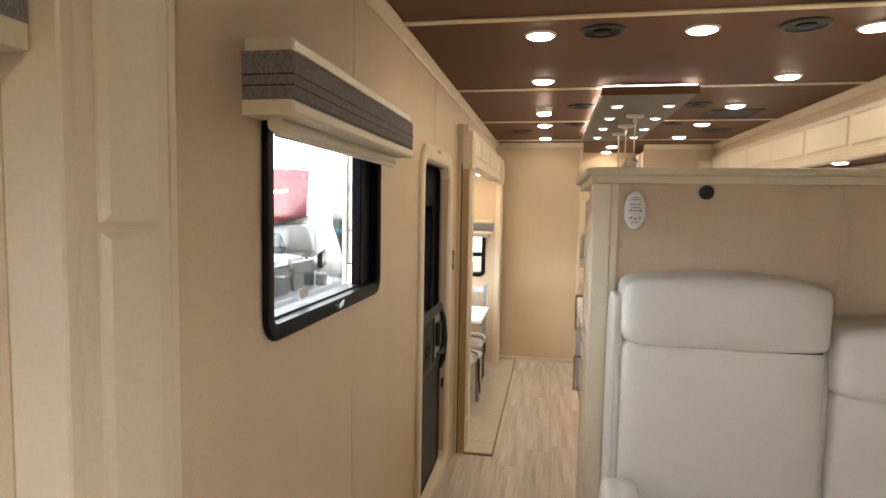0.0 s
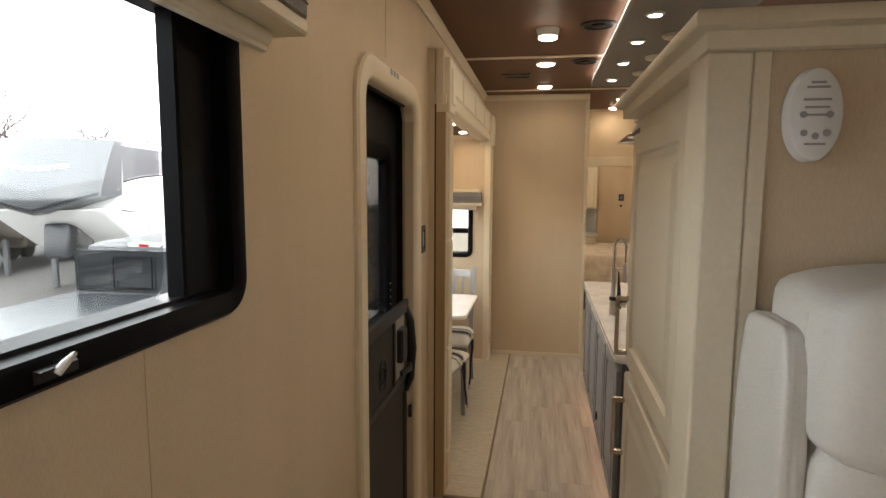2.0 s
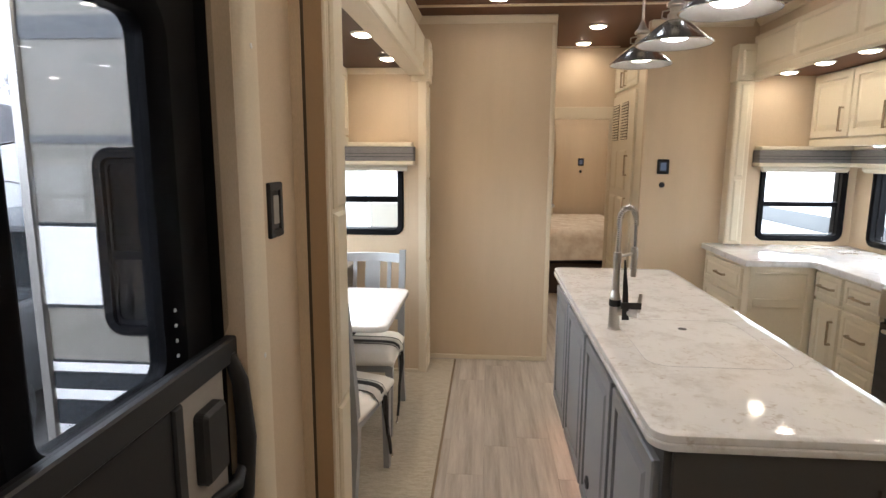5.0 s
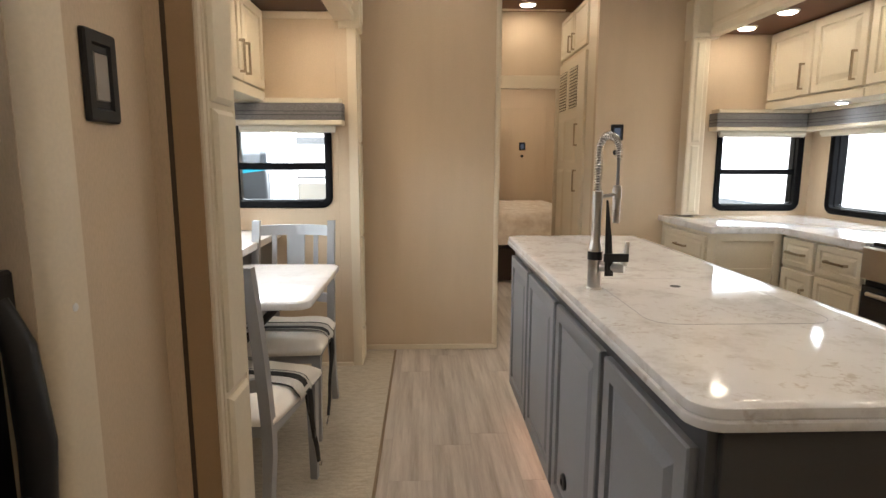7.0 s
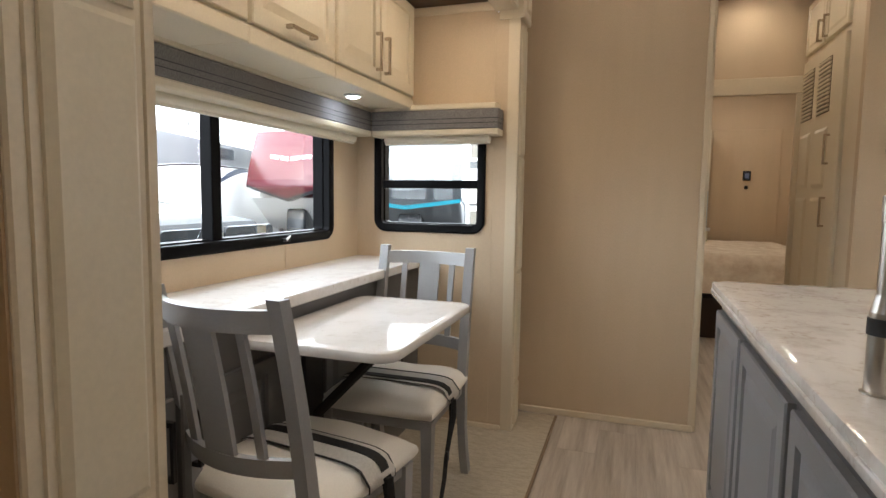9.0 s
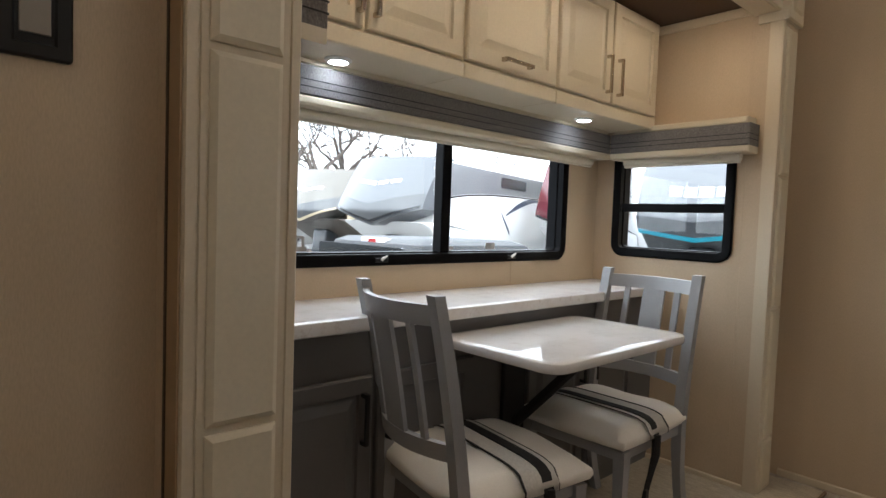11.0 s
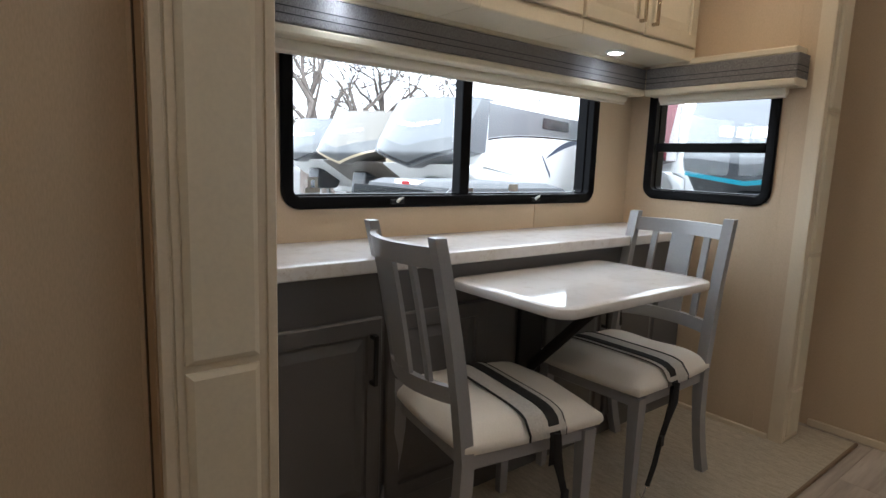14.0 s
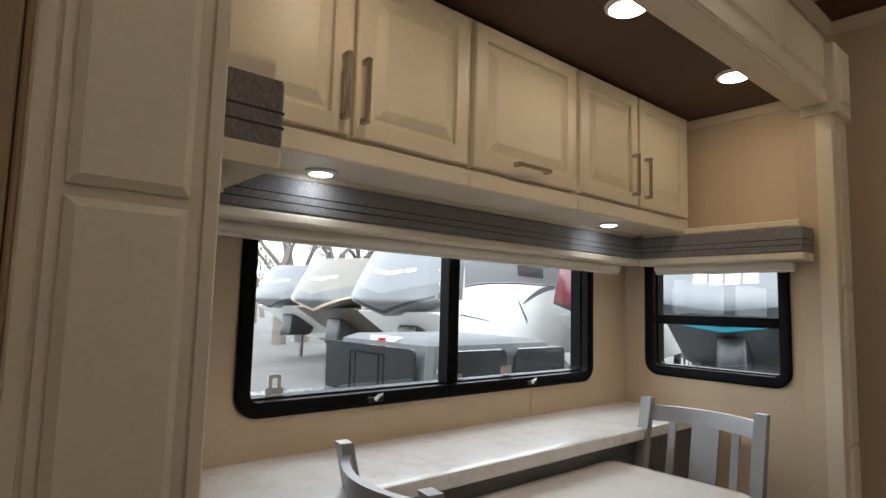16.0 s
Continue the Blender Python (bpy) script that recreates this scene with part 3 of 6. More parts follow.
structure("trim", box(WL - 0.03, WL, SLIDE_Y0 - 0.19, SLIDE_Y0, 0, 2.159), CREAM_TRIM, "cream inner slide casing")
structure("trim", box(WL - 0.05, -0.4378, SLIDE_Y1 + 0.0505, SLIDE_Y1 + 0.172, 0, 2.049), CREAM_TRIM, "cream inner slide casing")


# shaded side of the casing, its shade carried by the darker tan
structure("casing_return", box(WL + 0.0387, WL + 0.086, 4.3020, 4.3055, 0.0, 2.05), CASING_SHADED_SIDE, "vinyl return of the slide casing, tan darkened for its shaded side")


def header_board(x, out, y0, y1, z0, z1, depth, cells, label):
    """The panelled valance over a slide opening, with an end block."""
    t = thing("slide_header", label, "trim", (x, y0, z0), kind="structure")
    m = facing((x, y0 if out[0] > 0 else y1, z0), out)
    L = y1 - y0
    part("board", rings(m, L, z1 - z0, [(0, 0), (0, depth - 0.006), (0.006, depth)]), CREAM_TRIM, t)
    part("lower_rail", rings(m @ Matrix.Translation((0, 0.0, depth)), L, 0.05, [(0, -0.002), (0, 0.008), (0.004, 0.012)]), CREAM, t)
    w = L / cells
    for i in range(cells):
        part("raised_panel", rings(m @ Matrix.Translation((i * w + 0.02, 0.075, depth - 0.0005)), w - 0.04, z1 - z0 - 0.105, [(0, 0), (0.005, 0.002), (0.016, 0.009)]), CREAM, t)
    return t


header_board(WL, (1, 0, 0), 4.30, 6.89, 2.09, 2.36, 0.078, 4, "cream panelled header over the dinette slide")
header_board(WR, (-1, 0, 0), R_SLIDE_Y0, 7.20, 2.11, 2.41, 0.05, 6, "cream panelled header over the kitchen slide")
structure("header_soffit", box(-0.505, WL, 4.49, SLIDE_Y1, 2.09, SLIDE_TOP - 0.001), CREAM_TRIM, "cream underside of the slide header")
structure("trim", box(-1.2, -0.51, SLIDE_Y1 - 0.012, SLIDE_Y1, 2.098, SLIDE_TOP - 0.001, 0.003), CREAM_TRIM, "cream strip along the slide ceiling")
for y, deep in ((4.318, 0.108), (6.700, 0.122)):
    bm = rings(facing((WL, y - 0.004, 2.05), (1, 0, 0)), 0.178, 0.27, [(0, 0), (0, deep - 0.006), (0.006, deep)])
    rings(facing((WL + deep, y + 0.03, 2.09), (1, 0, 0)), 0.110, 0.19, [(0, 0), (0.012, 0.008)], bm=bm)
    structure("header_block", bm, CREAM, "cream corner block of the slide casing")
bm = rings(facing((1.80, 7.25, 0.92), (0, -1, 0)), 0.125, 1.18, [(0, 0), (0, 0.10), (0.010, 0.106)])
structure("pilaster_east", bm, CREAM_TRIM, "cream panelled casing beside the kitchen slide")
for a, b in ((0.94, 1.40), (1.42, 2.08)):
    structure("raised_panel", rings(facing((1.832, 7.144, a), (0, -1, 0)), 0.062, b - a, [(0, 0), (0.004, 0.002), (0.012, 0.007)]), CREAM, "cream raised panel of the casing")
bm = rings(facing((1.79, 7.25, 2.10), (0, -1, 0)), 0.185, 0.25, [(0, 0), (0, 0.115), (0.006, 0.12)])
rings(facing((1.825, 7.13, 2.13), (0, -1, 0)), 0.115, 0.18, [(0, 0), (0.012, 0.008)], bm=bm)
structure("header_block", bm, CREAM, "cream corner block of the slide casing")
# casing of the front slide
pilaster((WL, 0.903, 0), (1, 0, 0), 0.216, 0.083, DECK, 2.30, (1.16, 1.745), "cream panelled casing of the front slide", 0.052)

# deck of the raised front room and its two steps
structure("deck_floor", box(WL, WR, -2.25, DECK_END, 0.0, DECK), PLANK, "greige plank floor of the raised front room")
structure("front_slide_floor", box(SLIDE_X, WL, -2.25, 0.90, 0.0, DECK), WOVEN, "woven beige floor of the front slide")
structure("step", box(WL, 0.315, DECK_END, DECK_END + 0.28, 0, DECK / 2, 0.01), PLANK, "greige plank step down from the front room")
structure("subfloor", box(SLIDE_X - 0.05, R_SLIDE_X + 0.05, -2.3, 11.5, -0.12, -0.012), DARK_GAP, "dark subfloor")

# ---- windows and blinds ----
def window(name, at, out, w, h, label, bars=(), latches=(), r=0.066, border=0.048, tags=(), glass=None):
    """A black-framed caravan window; at is its outer lower left corner on the wall's inner face. bars: ("v"|"h", share, thickness)."""
    t = thing(name, label, "window", at, kind="structure")
    m = facing(at, out)
    part("window_frame", rings(m, w, h, [(0.012, -0.075), (0.012, 0.004), (0.0, 0.004), (0.0, 0.010), (0.006, 0.016), (border - 0.014, 0.016), (border - 0.006, 0.010), (border - 0.006, -0.02), (border, -0.024), (border, -0.075)], r, 8, closed=True), BLACK, t, smooth=40)
    cells = [(border, w - border, border, h - border)]
    for kind, share, thick in bars:
        nxt = []
        for u0, u1, v0, v1 in cells:
            if kind == "v":
                c = w * share
                deep = 0.034 if thick > 0.08 else 0.050
                part("mullion", rings(m @ Matrix.Translation((c - thick / 2, v0 - 0.003, -0.05)), thick, v1 - v0 + 0.006, [(0, 0), (0, deep - 0.004), (0.004, deep)]), BLACK, t)
                nxt += [(u0, c - thick / 2, v0, v1), (c + thick / 2, u1, v0, v1)]
            else:
                c = h * share
                part("mullion", rings(m @ Matrix.Translation((u0 - 0.003, c - thick / 2, -0.05)), u1 - u0 + 0.006, thick, [(0, 0), (0, 0.046), (0.004, 0.050)]), BLACK, t)
                nxt += [(u0, u1, v0, c - thick / 2), (u0, u1, c + thick / 2, v1)]
        cells = nxt
    for u0, u1, v0, v1 in cells:
        p = part("pane", rings(m @ Matrix.Translation((u0 - 0.004, v0 - 0.004, -0.062)), u1 - u0 + 0.008, v1 - v0 + 0.008, [(0, 0), (0, 0.004)], r * 0.6, 4), glass or WINDOW_GLASS, t)
        p.visible_shadow = False
    for share in latches:
        bm = rings(m @ Matrix.Translation((w * share - 0.03, 0.012, 0.015)), 0.06, 0.018, [(0, 0), (0.003, 0.008)])
        part("latch", bm, BLACK_PLASTIC, t)
        bm = tube([m @ Vector((w * share - 0.004, 0.02, 0.022)), m @ Vector((w * share + 0.002, 0.03, 0.028)), m @ Vector((w * share + 0.02, 0.037, 0.026))], [0.006, 0.0055, 0.003], 8)
        part("latch_lever", bm, WHITE_PLASTIC, t, "white latch lever", smooth=50)
    for u, v, lw, lh in tags:
        part("sticker", rings(m @ Matrix.Translation((u - lw / 2, v, -0.0575)), lw, lh, [(0, 0), (0, 0.0008)]), WHITE_PLASTIC, t, "small white label on the glass")
    return t


def valance(at, out, w, h, d, label, wrap=True):
    """An upholstered blind box: cream top and bottom bands, tweed between with two dark pipings, and the roller under it."""
    t = thing("window_valance", label, "window valance", at, group="window valances")
    m = facing(at, out)
    band = h * 0.19
    part("tweed_box", rings(m @ Matrix.Translation((-0.002, band, 0)), w + 0.004, h - 2 * band, [(0, 0), (0, d + 0.002), (0.005, d + 0.007)]), LINEN, t, smooth=30)
    part("lower_band", rings(m @ Matrix.Translation((-0.001, 0, 0)), w + 0.002, band, [(0, 0), (0, d + 0.002), (0.006, d + 0.008)]), CREAM, t, "cream vinyl band", smooth=30)
    part("upper_band", rings(m @ Matrix.Translation((0.012, h - band, 0)), w - 0.024, band, [(0, 0), (0, d - 0.006), (0.006, d)]), CREAM, t, "cream vinyl band", smooth=30)
    for k in (0.36, 0.50):
        part("piping", rings(m @ Matrix.Translation((-0.0025, h * k, 0)), w + 0.005, 0.0035, [(0, 0), (0, d + 0.0068), (0.001, d + 0.0082)]), PIPING, t, "black piping line")
    a, b = m @ Vector((0.05, -0.012, d * 0.45)), m @ Vector((w - 0.05, -0.012, d * 0.45))
    part("roller", tube([a, b], 0.019, 14), BLIND, t, "cream roller blind", smooth=50)
    part("pull_bar", rings(m @ Matrix.Translation((0.05, -0.040, d * 0.42)), w - 0.10, 0.018, [(0, 0), (0.002, 0.012)]), BLIND, t, "cream blind bottom bar")
    return t


window("window_1", (WL, 1.53, 1.445), (1, 0, 0), 0.905, 0.57, "black-framed side window with one wide pane", [("v", 0.891, 0.104)], (0.50,), tags=((0.11, 0.05, 0.05, 0.018), (0.095, 0.068, 0.012, 0.035), (0.122, 0.068, 0.012, 0.035), (0.108, 0.095, 0.022, 0.010), (0.36, 0.06, 0.06, 0.028)), glass=SIDE_GLASS)
valance((WL, 1.455, 1.97), (1, 0, 0), 1.05, 0.165, 0.112, "grey tweed blind box with cream bands over the side window")
window("window_2", (SLIDE_X, 4.848, 0.983), (1, 0, 0), 1.585, 0.65, "wide black-framed dinette window with a centre bar", [("v", 0.485, 0.05)], (0.275, 0.735), tags=((0.14, 0.05, 0.055, 0.018), (0.127, 0.068, 0.011, 0.035), (0.153, 0.068, 0.011, 0.035), (0.14, 0.095, 0.022, 0.010), (0.84, 0.05, 0.05, 0.016), (1.10, 0.052, 0.06, 0.03)))
valance((SLIDE_X, 4.66, 1.495), (1, 0, 0), 1.94, 0.15, 0.13, "long grey tweed blind box under the dinette cabinets")
window("window_3", (-1.145, SLIDE_Y1, 1.010), (0, -1, 0), 0.605, 0.565, "small black-framed dinette end window with a cross bar", [("h", 0.44, 0.042)])
valance((-1.115, SLIDE_Y1, 1.495), (0, -1, 0), 0.655, 0.152, 0.10, "short grey tweed blind box on the dinette end wall")
window("window_4", (-0.523, SLIDE_Y0, 0.995), (0, 1, 0), 0.625, 0.58, "small black-framed dinette end window with a cross bar", [("h", 0.45, 0.035)])
valance((-0.545, SLIDE_Y0, 1.495), (0, 1, 0), 0.66, 0.165, 0.12, "short grey tweed blind box on the near dinette wall")
window("window_5", (2.045, R_SLIDE_Y1, 0.945), (0, -1, 0), 0.62, 0.62, "small black-framed kitchen end window with a cross bar", [("h", 0.44, 0.035)])
valance((1.985, R_SLIDE_Y1, 1.495), (0, -1, 0), 0.70, 0.145, 0.10, "short grey tweed blind box over the kitchen counter")
window("window_6", (R_SLIDE_X, 7.01, 0.945), (-1, 0, 0), 1.40, 0.62, "wide black-framed kitchen window with a centre bar", [("v", 0.5, 0.05)])
valance((R_SLIDE_X, 7.09, 1.495), (-1, 0, 0), 1.70, 0.145, 0.12, "long grey tweed blind box under the kitchen cabinets")
window("window_7", (-1.16, 0.90, 1.41), (0, -1, 0), 0.63, 0.58, "small black-framed front end window with a cross bar", [("h", 0.45, 0.035)])
valance((-1.14, 0.90, 1.955), (0, -1, 0), 0.70, 0.165, 0.10, "short grey tweed blind box in the front slide")

# ---- kitchen island ----
IX0, IX1, IY0, IY1 = 0.432, 1.10, 4.055, 6.13
island = thing("kitchen_island", "slate-grey kitchen island cabinet with panelled doors", "kitchen island", (0.78, 5.05, 0))
# carcass coloured darker than the doors to stand for overhang shade
part("body", box(0.472, 1.06, 4.09, 6.09, 0.10, 0.874, 0.002), ISLAND_SHADED, island)
part("toe_kick", box(0.530, 1.02, 4.14, 6.04, 0.0, 0.10), BLACK_PLASTIC, island, "recessed black toe kick")
part("toe_light", box(0.526, 0.531, 4.16, 6.02, 0.072, 0.084), TOE_GLOW, island, "warm LED strip in the toe kick")
EDGES = [(4.115, 4.57), (4.605, 5.085), (5.12, 5.60), (5.635, 6.075)]
for y0, y1 in EDGES:
    d = part("door", rings(facing((0.472, y1, 0.145), (-1, 0, 0)), y1 - y0, 0.675, DOOR_STEPS), ISLAND_GREY, island)
part("end_panel", rings(facing((0.49, 4.09, 0.12), (0, -1, 0)), 0.55, 0.745, [(0, 0), (0, 0.012), (0.002, 0.014), (0.075, 0.014), (0.078, 0.006)]), ISLAND_SHADED, island, "slate recessed end panel, darkened for shade")
bm = lathe(facing((0.453, 4.90, 0.285), (-1, 0, 0)), [(0.026, 0), (0.026, 0.006), (0.022, 0.009), (0.012, 0.010), (0.012, 0.004)], 20)
part("outlet_cap", bm, BLACK_PLASTIC, island, "round black cap", smooth=40)
slab = [(0.006, 0.0), (0.001, 0.002), (0.0, 0.005), (0.0, 0.017), (0.002, 0.0195), (0.0045, 0.020), (0.0045, 0.022), (0.003, 0.0235), (0.003, 0.037), (0.0038, 0.040), (0.0056, 0.041), (0.035, 0.041)]
top_m = Matrix.Translation((IX0, IY0, 0.874))
worktop = single("island_worktop", rings(top_m, IX1 - IX0, IY1 - IY0, slab, 0.055, 8), MARBLE, "white veined solid-surface island worktop with rounded corners", "worktop", smooth=35)


def sink_cover():
    """The flush sink lid: a fine groove round a worktop piece, with a finger hole."""
    t = thing("sink_cover", "flush white veined sink cover with a finger hole", "sink cover", (0.80, 4.77, 0.915))
    m = Matrix.Translation((0.550, 4.515, 0.9152))
    part("lid", rings(m, 0.455, 0.53, [(0.002, 0), (0.003, 0.0006), (0.004, 0.0008), (0.02, 0.0008)], 0.07, 8), MARBLE, t)
    part("groove", rings(m, 0.455, 0.53, [(0.0008, 0.0001), (0.0008, 0.0006), (0.0022, 0.0006), (0.0022, 0.0001)], 0.07, 8, closed=True), GREY_PRINT, t, "thin grey joint")
    part("finger_hole", lathe(Matrix.Translation((0.780, 4.922, 0.9158)), [(0.016, 0), (0.016, 0.0010), (0.012, 0.0011)], 20), DARK_GAP, t, "dark finger hole")


sink_cover()


def faucet(x, y, z):
    t = thing("faucet", "brushed nickel spring-neck kitchen faucet with a black strap", "faucet", (x, y, z))
    up = Matrix.Translation((x, y, z))
    part("base", lathe(up, [(0.025, 0), (0.025, 0.003), (0.0205, 0.005), (0.0200, 0.115)], 32), NICKEL, t, smooth=20)
    part("shoulder", lathe(up, [(0.0200, 0.115), (0.0200, 0.122), (0.0135, 0.148)], 32), NICKEL, t, smooth=12)
    part("neck", lathe(up, [(0.0135, 0.147), (0.0135, 0.256)], 32), NICKEL, t, smooth=40)
    part("collar", lathe(up, [(0.0135, 0.255), (0.0152, 0.256), (0.0152, 0.291), (0.012, 0.293)], 32), NICKEL, t, smooth=20)
    part("strap", lathe(up, [(0.0195, 0.088), (0.0222, 0.089), (0.0222, 0.113), (0.0195, 0.114)], 24), STRAP, t, "black strap tied round the body", smooth=40)
    R, top = 0.034, z + 0.405
    arch = [(x, y, z + 0.285)] + [(x + R * (1 - math.cos(radians(a))), y + 0.015 * (1 - math.cos(radians(a))), top + R * 1.5 * math.sin(radians(a))) for a in range(0, 181, 9)] + [(x + 2 * R, y + 0.03, z + 0.31)]
    part("hose", tube(arch, 0.0052, 10), RUBBER_GREY, t, "grey hose", smooth=50)
    coil = []
    pts = [Vector(p) for p in arch]
    lens = [0.0]
    for a, b in zip(pts, pts[1:]):
        lens.append(lens[-1] + (b - a).length)
    turns, n = 36, 36 * 10
    for i in range(n + 1):
        s = lens[-1] * 0.78 * i / n
        k = max(j for j in range(len(lens)) if lens[j] <= s + 1e-9)
        k = min(k, len(pts) - 2)
        f = (s - lens[k]) / (lens[k + 1] - lens[k])
        p = pts[k].lerp(pts[k + 1], f)
        d = (pts[min(k + 2, len(pts) - 1)] - pts[max(k - 1, 0)]).normalized()
        side = d.cross(Vector((0, 1, 0.01))).normalized()
        oth = d.cross(side)
        a = 2 * math.pi * turns * i / n
        coil.append(p + 0.0098 * (math.cos(a) * side + math.sin(a) * oth))
    part("spring", tube(coil, 0.0018, 6), CHROME, t, "chrome spring coil", smooth=60)
    hx, hy = x + 2 * R, y + 0.03
    part("spray_head", lathe(Matrix.Translation((hx, hy, z + 0.195)), [(0.0100, 0), (0.0118, 0.002), (0.0118, 0.034), (0.0108, 0.035), (0.0108, 0.038), (0.0118, 0.039), (0.0118, 0.112), (0.007, 0.114)], 24), NICKEL, t, smooth=20)
    part("dock_arm", tube([(x + 0.012, y + 0.006, z + 0.276), (hx - 0.012, hy - 0.006, z + 0.282)], 0.0055, 10), NICKEL, t, smooth=50)
    part("dock_ring", lathe(Matrix.Translation((hx, hy, z + 0.268)), [(0.0128, 0), (0.0138, 0.002), (0.0138, 0.03), (0.0128, 0.032)], 24), NICKEL, t, smooth=20)
    part("valve", tube([(x + 0.014, y - 0.010, z + 0.070), (x + 0.075, y - 0.045, z + 0.070)], [0.0165, 0.0165], 16), NICKEL, t, smooth=40)
    part("lever", tube([(x + 0.072, y - 0.043, z + 0.078), (x + 0.078, y - 0.046, z + 0.12), (x + 0.08, y - 0.048, z + 0.148)], [0.012, 0.008, 0.006], 10), NICKEL, t, smooth=50)
    bm = box(x + 0.010, x + 0.082, y - 0.057, y - 0.049, z + 0.090, z + 0.114)
    part("strap_tail", bm, STRAP, t, "black strap end")
    bm = bmesh.new()
    lo = [bm.verts.new((x + dx, y - dy, z + dz)) for dx, dy, dz in ((0.018, 0.040, 0.045), (0.044, 0.040, 0.045), (0.037, 0.032, 0.16), (0.025, 0.022, 0.268), (0.020, 0.022, 0.268), (0.018, 0.032, 0.16))]
    hi = [bm.verts.new(v.co + Vector((0, -0.002, 0))) for v in lo]
    bm.faces.new(lo)
    bm.faces.new(hi)
    for i in range(6):
        bm.faces.new((lo[i], lo[(i + 1) % 6], hi[(i + 1) % 6], hi[i]))
    part("strap_ribbon", bm, STRAP, t, "black strap run up to the neck")
    part("strap_tie", tube([(x + 0.028, y - 0.034, z + 0.05), (x + 0.031, y - 0.03, z + 0.14), (x + 0.025, y - 0.024, z + 0.26)], [0.015, 0.012, 0.004], 8, flat=0.35), STRAP, t, "black strap tied along the neck")


faucet(0.523, 4.908, 0.915)

# ---- kitchen counter, range and cabinets in the slide ----
CY = 6.48
base = thing("base_cabinet", "cream corner base cabinet end with a recessed panel", "cabinet", (1.88, 6.85, 0))
part("body", box(1.715, 2.12, CY + 0.02, 7.249, 0.09, 0.874, 0.002), CREAM, base)
part("toe_kick", box(1.74, 2.12, CY + 0.05, 7.249, 0, 0.09), BLACK_PLASTIC, base)
part("end_panel", rings(facing((1.715, CY + 0.02, 0.10), (0, -1, 0)), 0.40, 0.775, [(0, 0), (0, 0.010), (0.002, 0.012), (0.045, 0.012), (0.048, 0.004)]), CREAM, base)
part("end_rail", box(1.745, 2.06, CY + 0.006, CY + 0.02, 0.61, 0.665, 0.002), CREAM, base)
for z0, h in ((0.66, 0.185), (0.12, 0.52)):
    d = part("drawer_front" if h < 0.3 else "door", rings(facing((1.715, 7.20, z0), (-1, 0, 0)), 0.62, h, SLIM_STEPS if h < 0.3 else DOOR_STEPS), CREAM, base)
    if h < 0.3:
        pull(d, (1.696, 6.89, z0 + h / 2), (-1, 0, 0), (0, 1, 0), 0.15)
    else:
        pull(d, (1.696, 6.64, z0 + h - 0.14), (-1, 0, 0), (0, 0, 1), 0.14)


def drawer_unit(y0, y1, fronts, label):
    t = thing("base_cabinet", label, "cabinet", (2.4, (y0 + y1) / 2, 0), group="kitchen base cabinets")
    part("body", box(2.121, R_SLIDE_X, y0, y1, 0.09, 0.874, 0.001), CREAM, t)
    part("toe_kick", box(2.16, R_SLIDE_X, y0, y1, 0.0, 0.09), BLACK_PLASTIC, t)
    w = y1 - y0 - 0.02
    for z0, h, kind in fronts:
        f = part("drawer_front" if kind == "drawer" else "door", rings(facing((2.121, y1 - 0.01, z0), (-1, 0, 0)), w, h, SLIM_STEPS if kind == "drawer" else DOOR_STEPS), CREAM, t)
        if kind == "drawer":
            pull(f, (2.102, (y0 + y1) / 2, z0 + h / 2), (-1, 0, 0), (0, 1, 0), 0.15)
        else:
            pull(f, (2.102, y0 + 0.06, z0 + h - 0.16), (-1, 0, 0), (0, 0, 1), 0.15)


drawer_unit(6.19, 6.475, [(0.70, 0.16, "drawer"), (0.12, 0.56, "door")], "cream base cabinet with one drawer over a door")
drawer_unit(5.84, 6.185, [(0.70, 0.16, "drawer"), (0.43, 0.25, "drawer"), (0.12, 0.29, "drawer")], "cream base cabinet with three drawers")
drawer_unit(3.60, 5.05, [(0.70, 0.16, "drawer"), (0.12, 0.56, "door")], "cream base cabinet with one drawer over a door")


def kitchen_counter():
    """An L-shaped slab with a rounded inner corner."""
    pts = [(1.68, 7.25), (1.68, CY)]
    pts += [(2.05, CY)] + [(2.05 + 0.04 * math.sin(radians(a)), CY - 0.04 + 0.04 * math.cos(radians(a))) for a in range(15, 91, 15)]
    pts += [(2.09, 5.83), (R_SLIDE_X, 5.83), (R_SLIDE_X, 7.208), (1.965, 7.208), (1.965, 7.25)]
    bm = bmesh.new()
    bm.faces.new([bm.verts.new((x, y, 0.875)) for x, y in pts])
    up = bmesh.ops.extrude_face_region(bm, geom=bm.faces[:])["geom"]
    bmesh.ops.translate(bm, verts=[v for v in up if isinstance(v, bmesh.types.BMVert)], vec=(0, 0, 0.04))
    rim = [e for e in bm.edges if all(v.co.z > 0.9 for v in e.verts)]
    bmesh.ops.bevel(bm, geom=rim, offset=0.008, segments=3, affect="EDGES", profile=0.5)
    return bm


single("kitchen_worktop", kitchen_counter(), MARBLE, "white veined L-shaped kitchen worktop", "worktop", smooth=35)
single("kitchen_worktop", box(2.09, R_SLIDE_X, 3.56, 5.07, 0.875, 0.915, 0.006, seg=2), MARBLE, "white veined straight kitchen worktop beside the range", "worktop")
stove = thing("kitchen_range", "black glass and stainless kitchen range", "range", (2.4, 5.45, 0))
part("body", box(2.10, R_SLIDE_X, 5.08, 5.82, 0.02, 0.905, 0.004), BLACK_PLASTIC, stove)
part("oven_door", rings(facing((2.10, 5.81, 0.2), (-1, 0, 0)), 0.72, 0.52, [(0, 0), (0, 0.02), (0.004, 0.024)]), SCREEN_GLASS, stove, "black glass oven door")
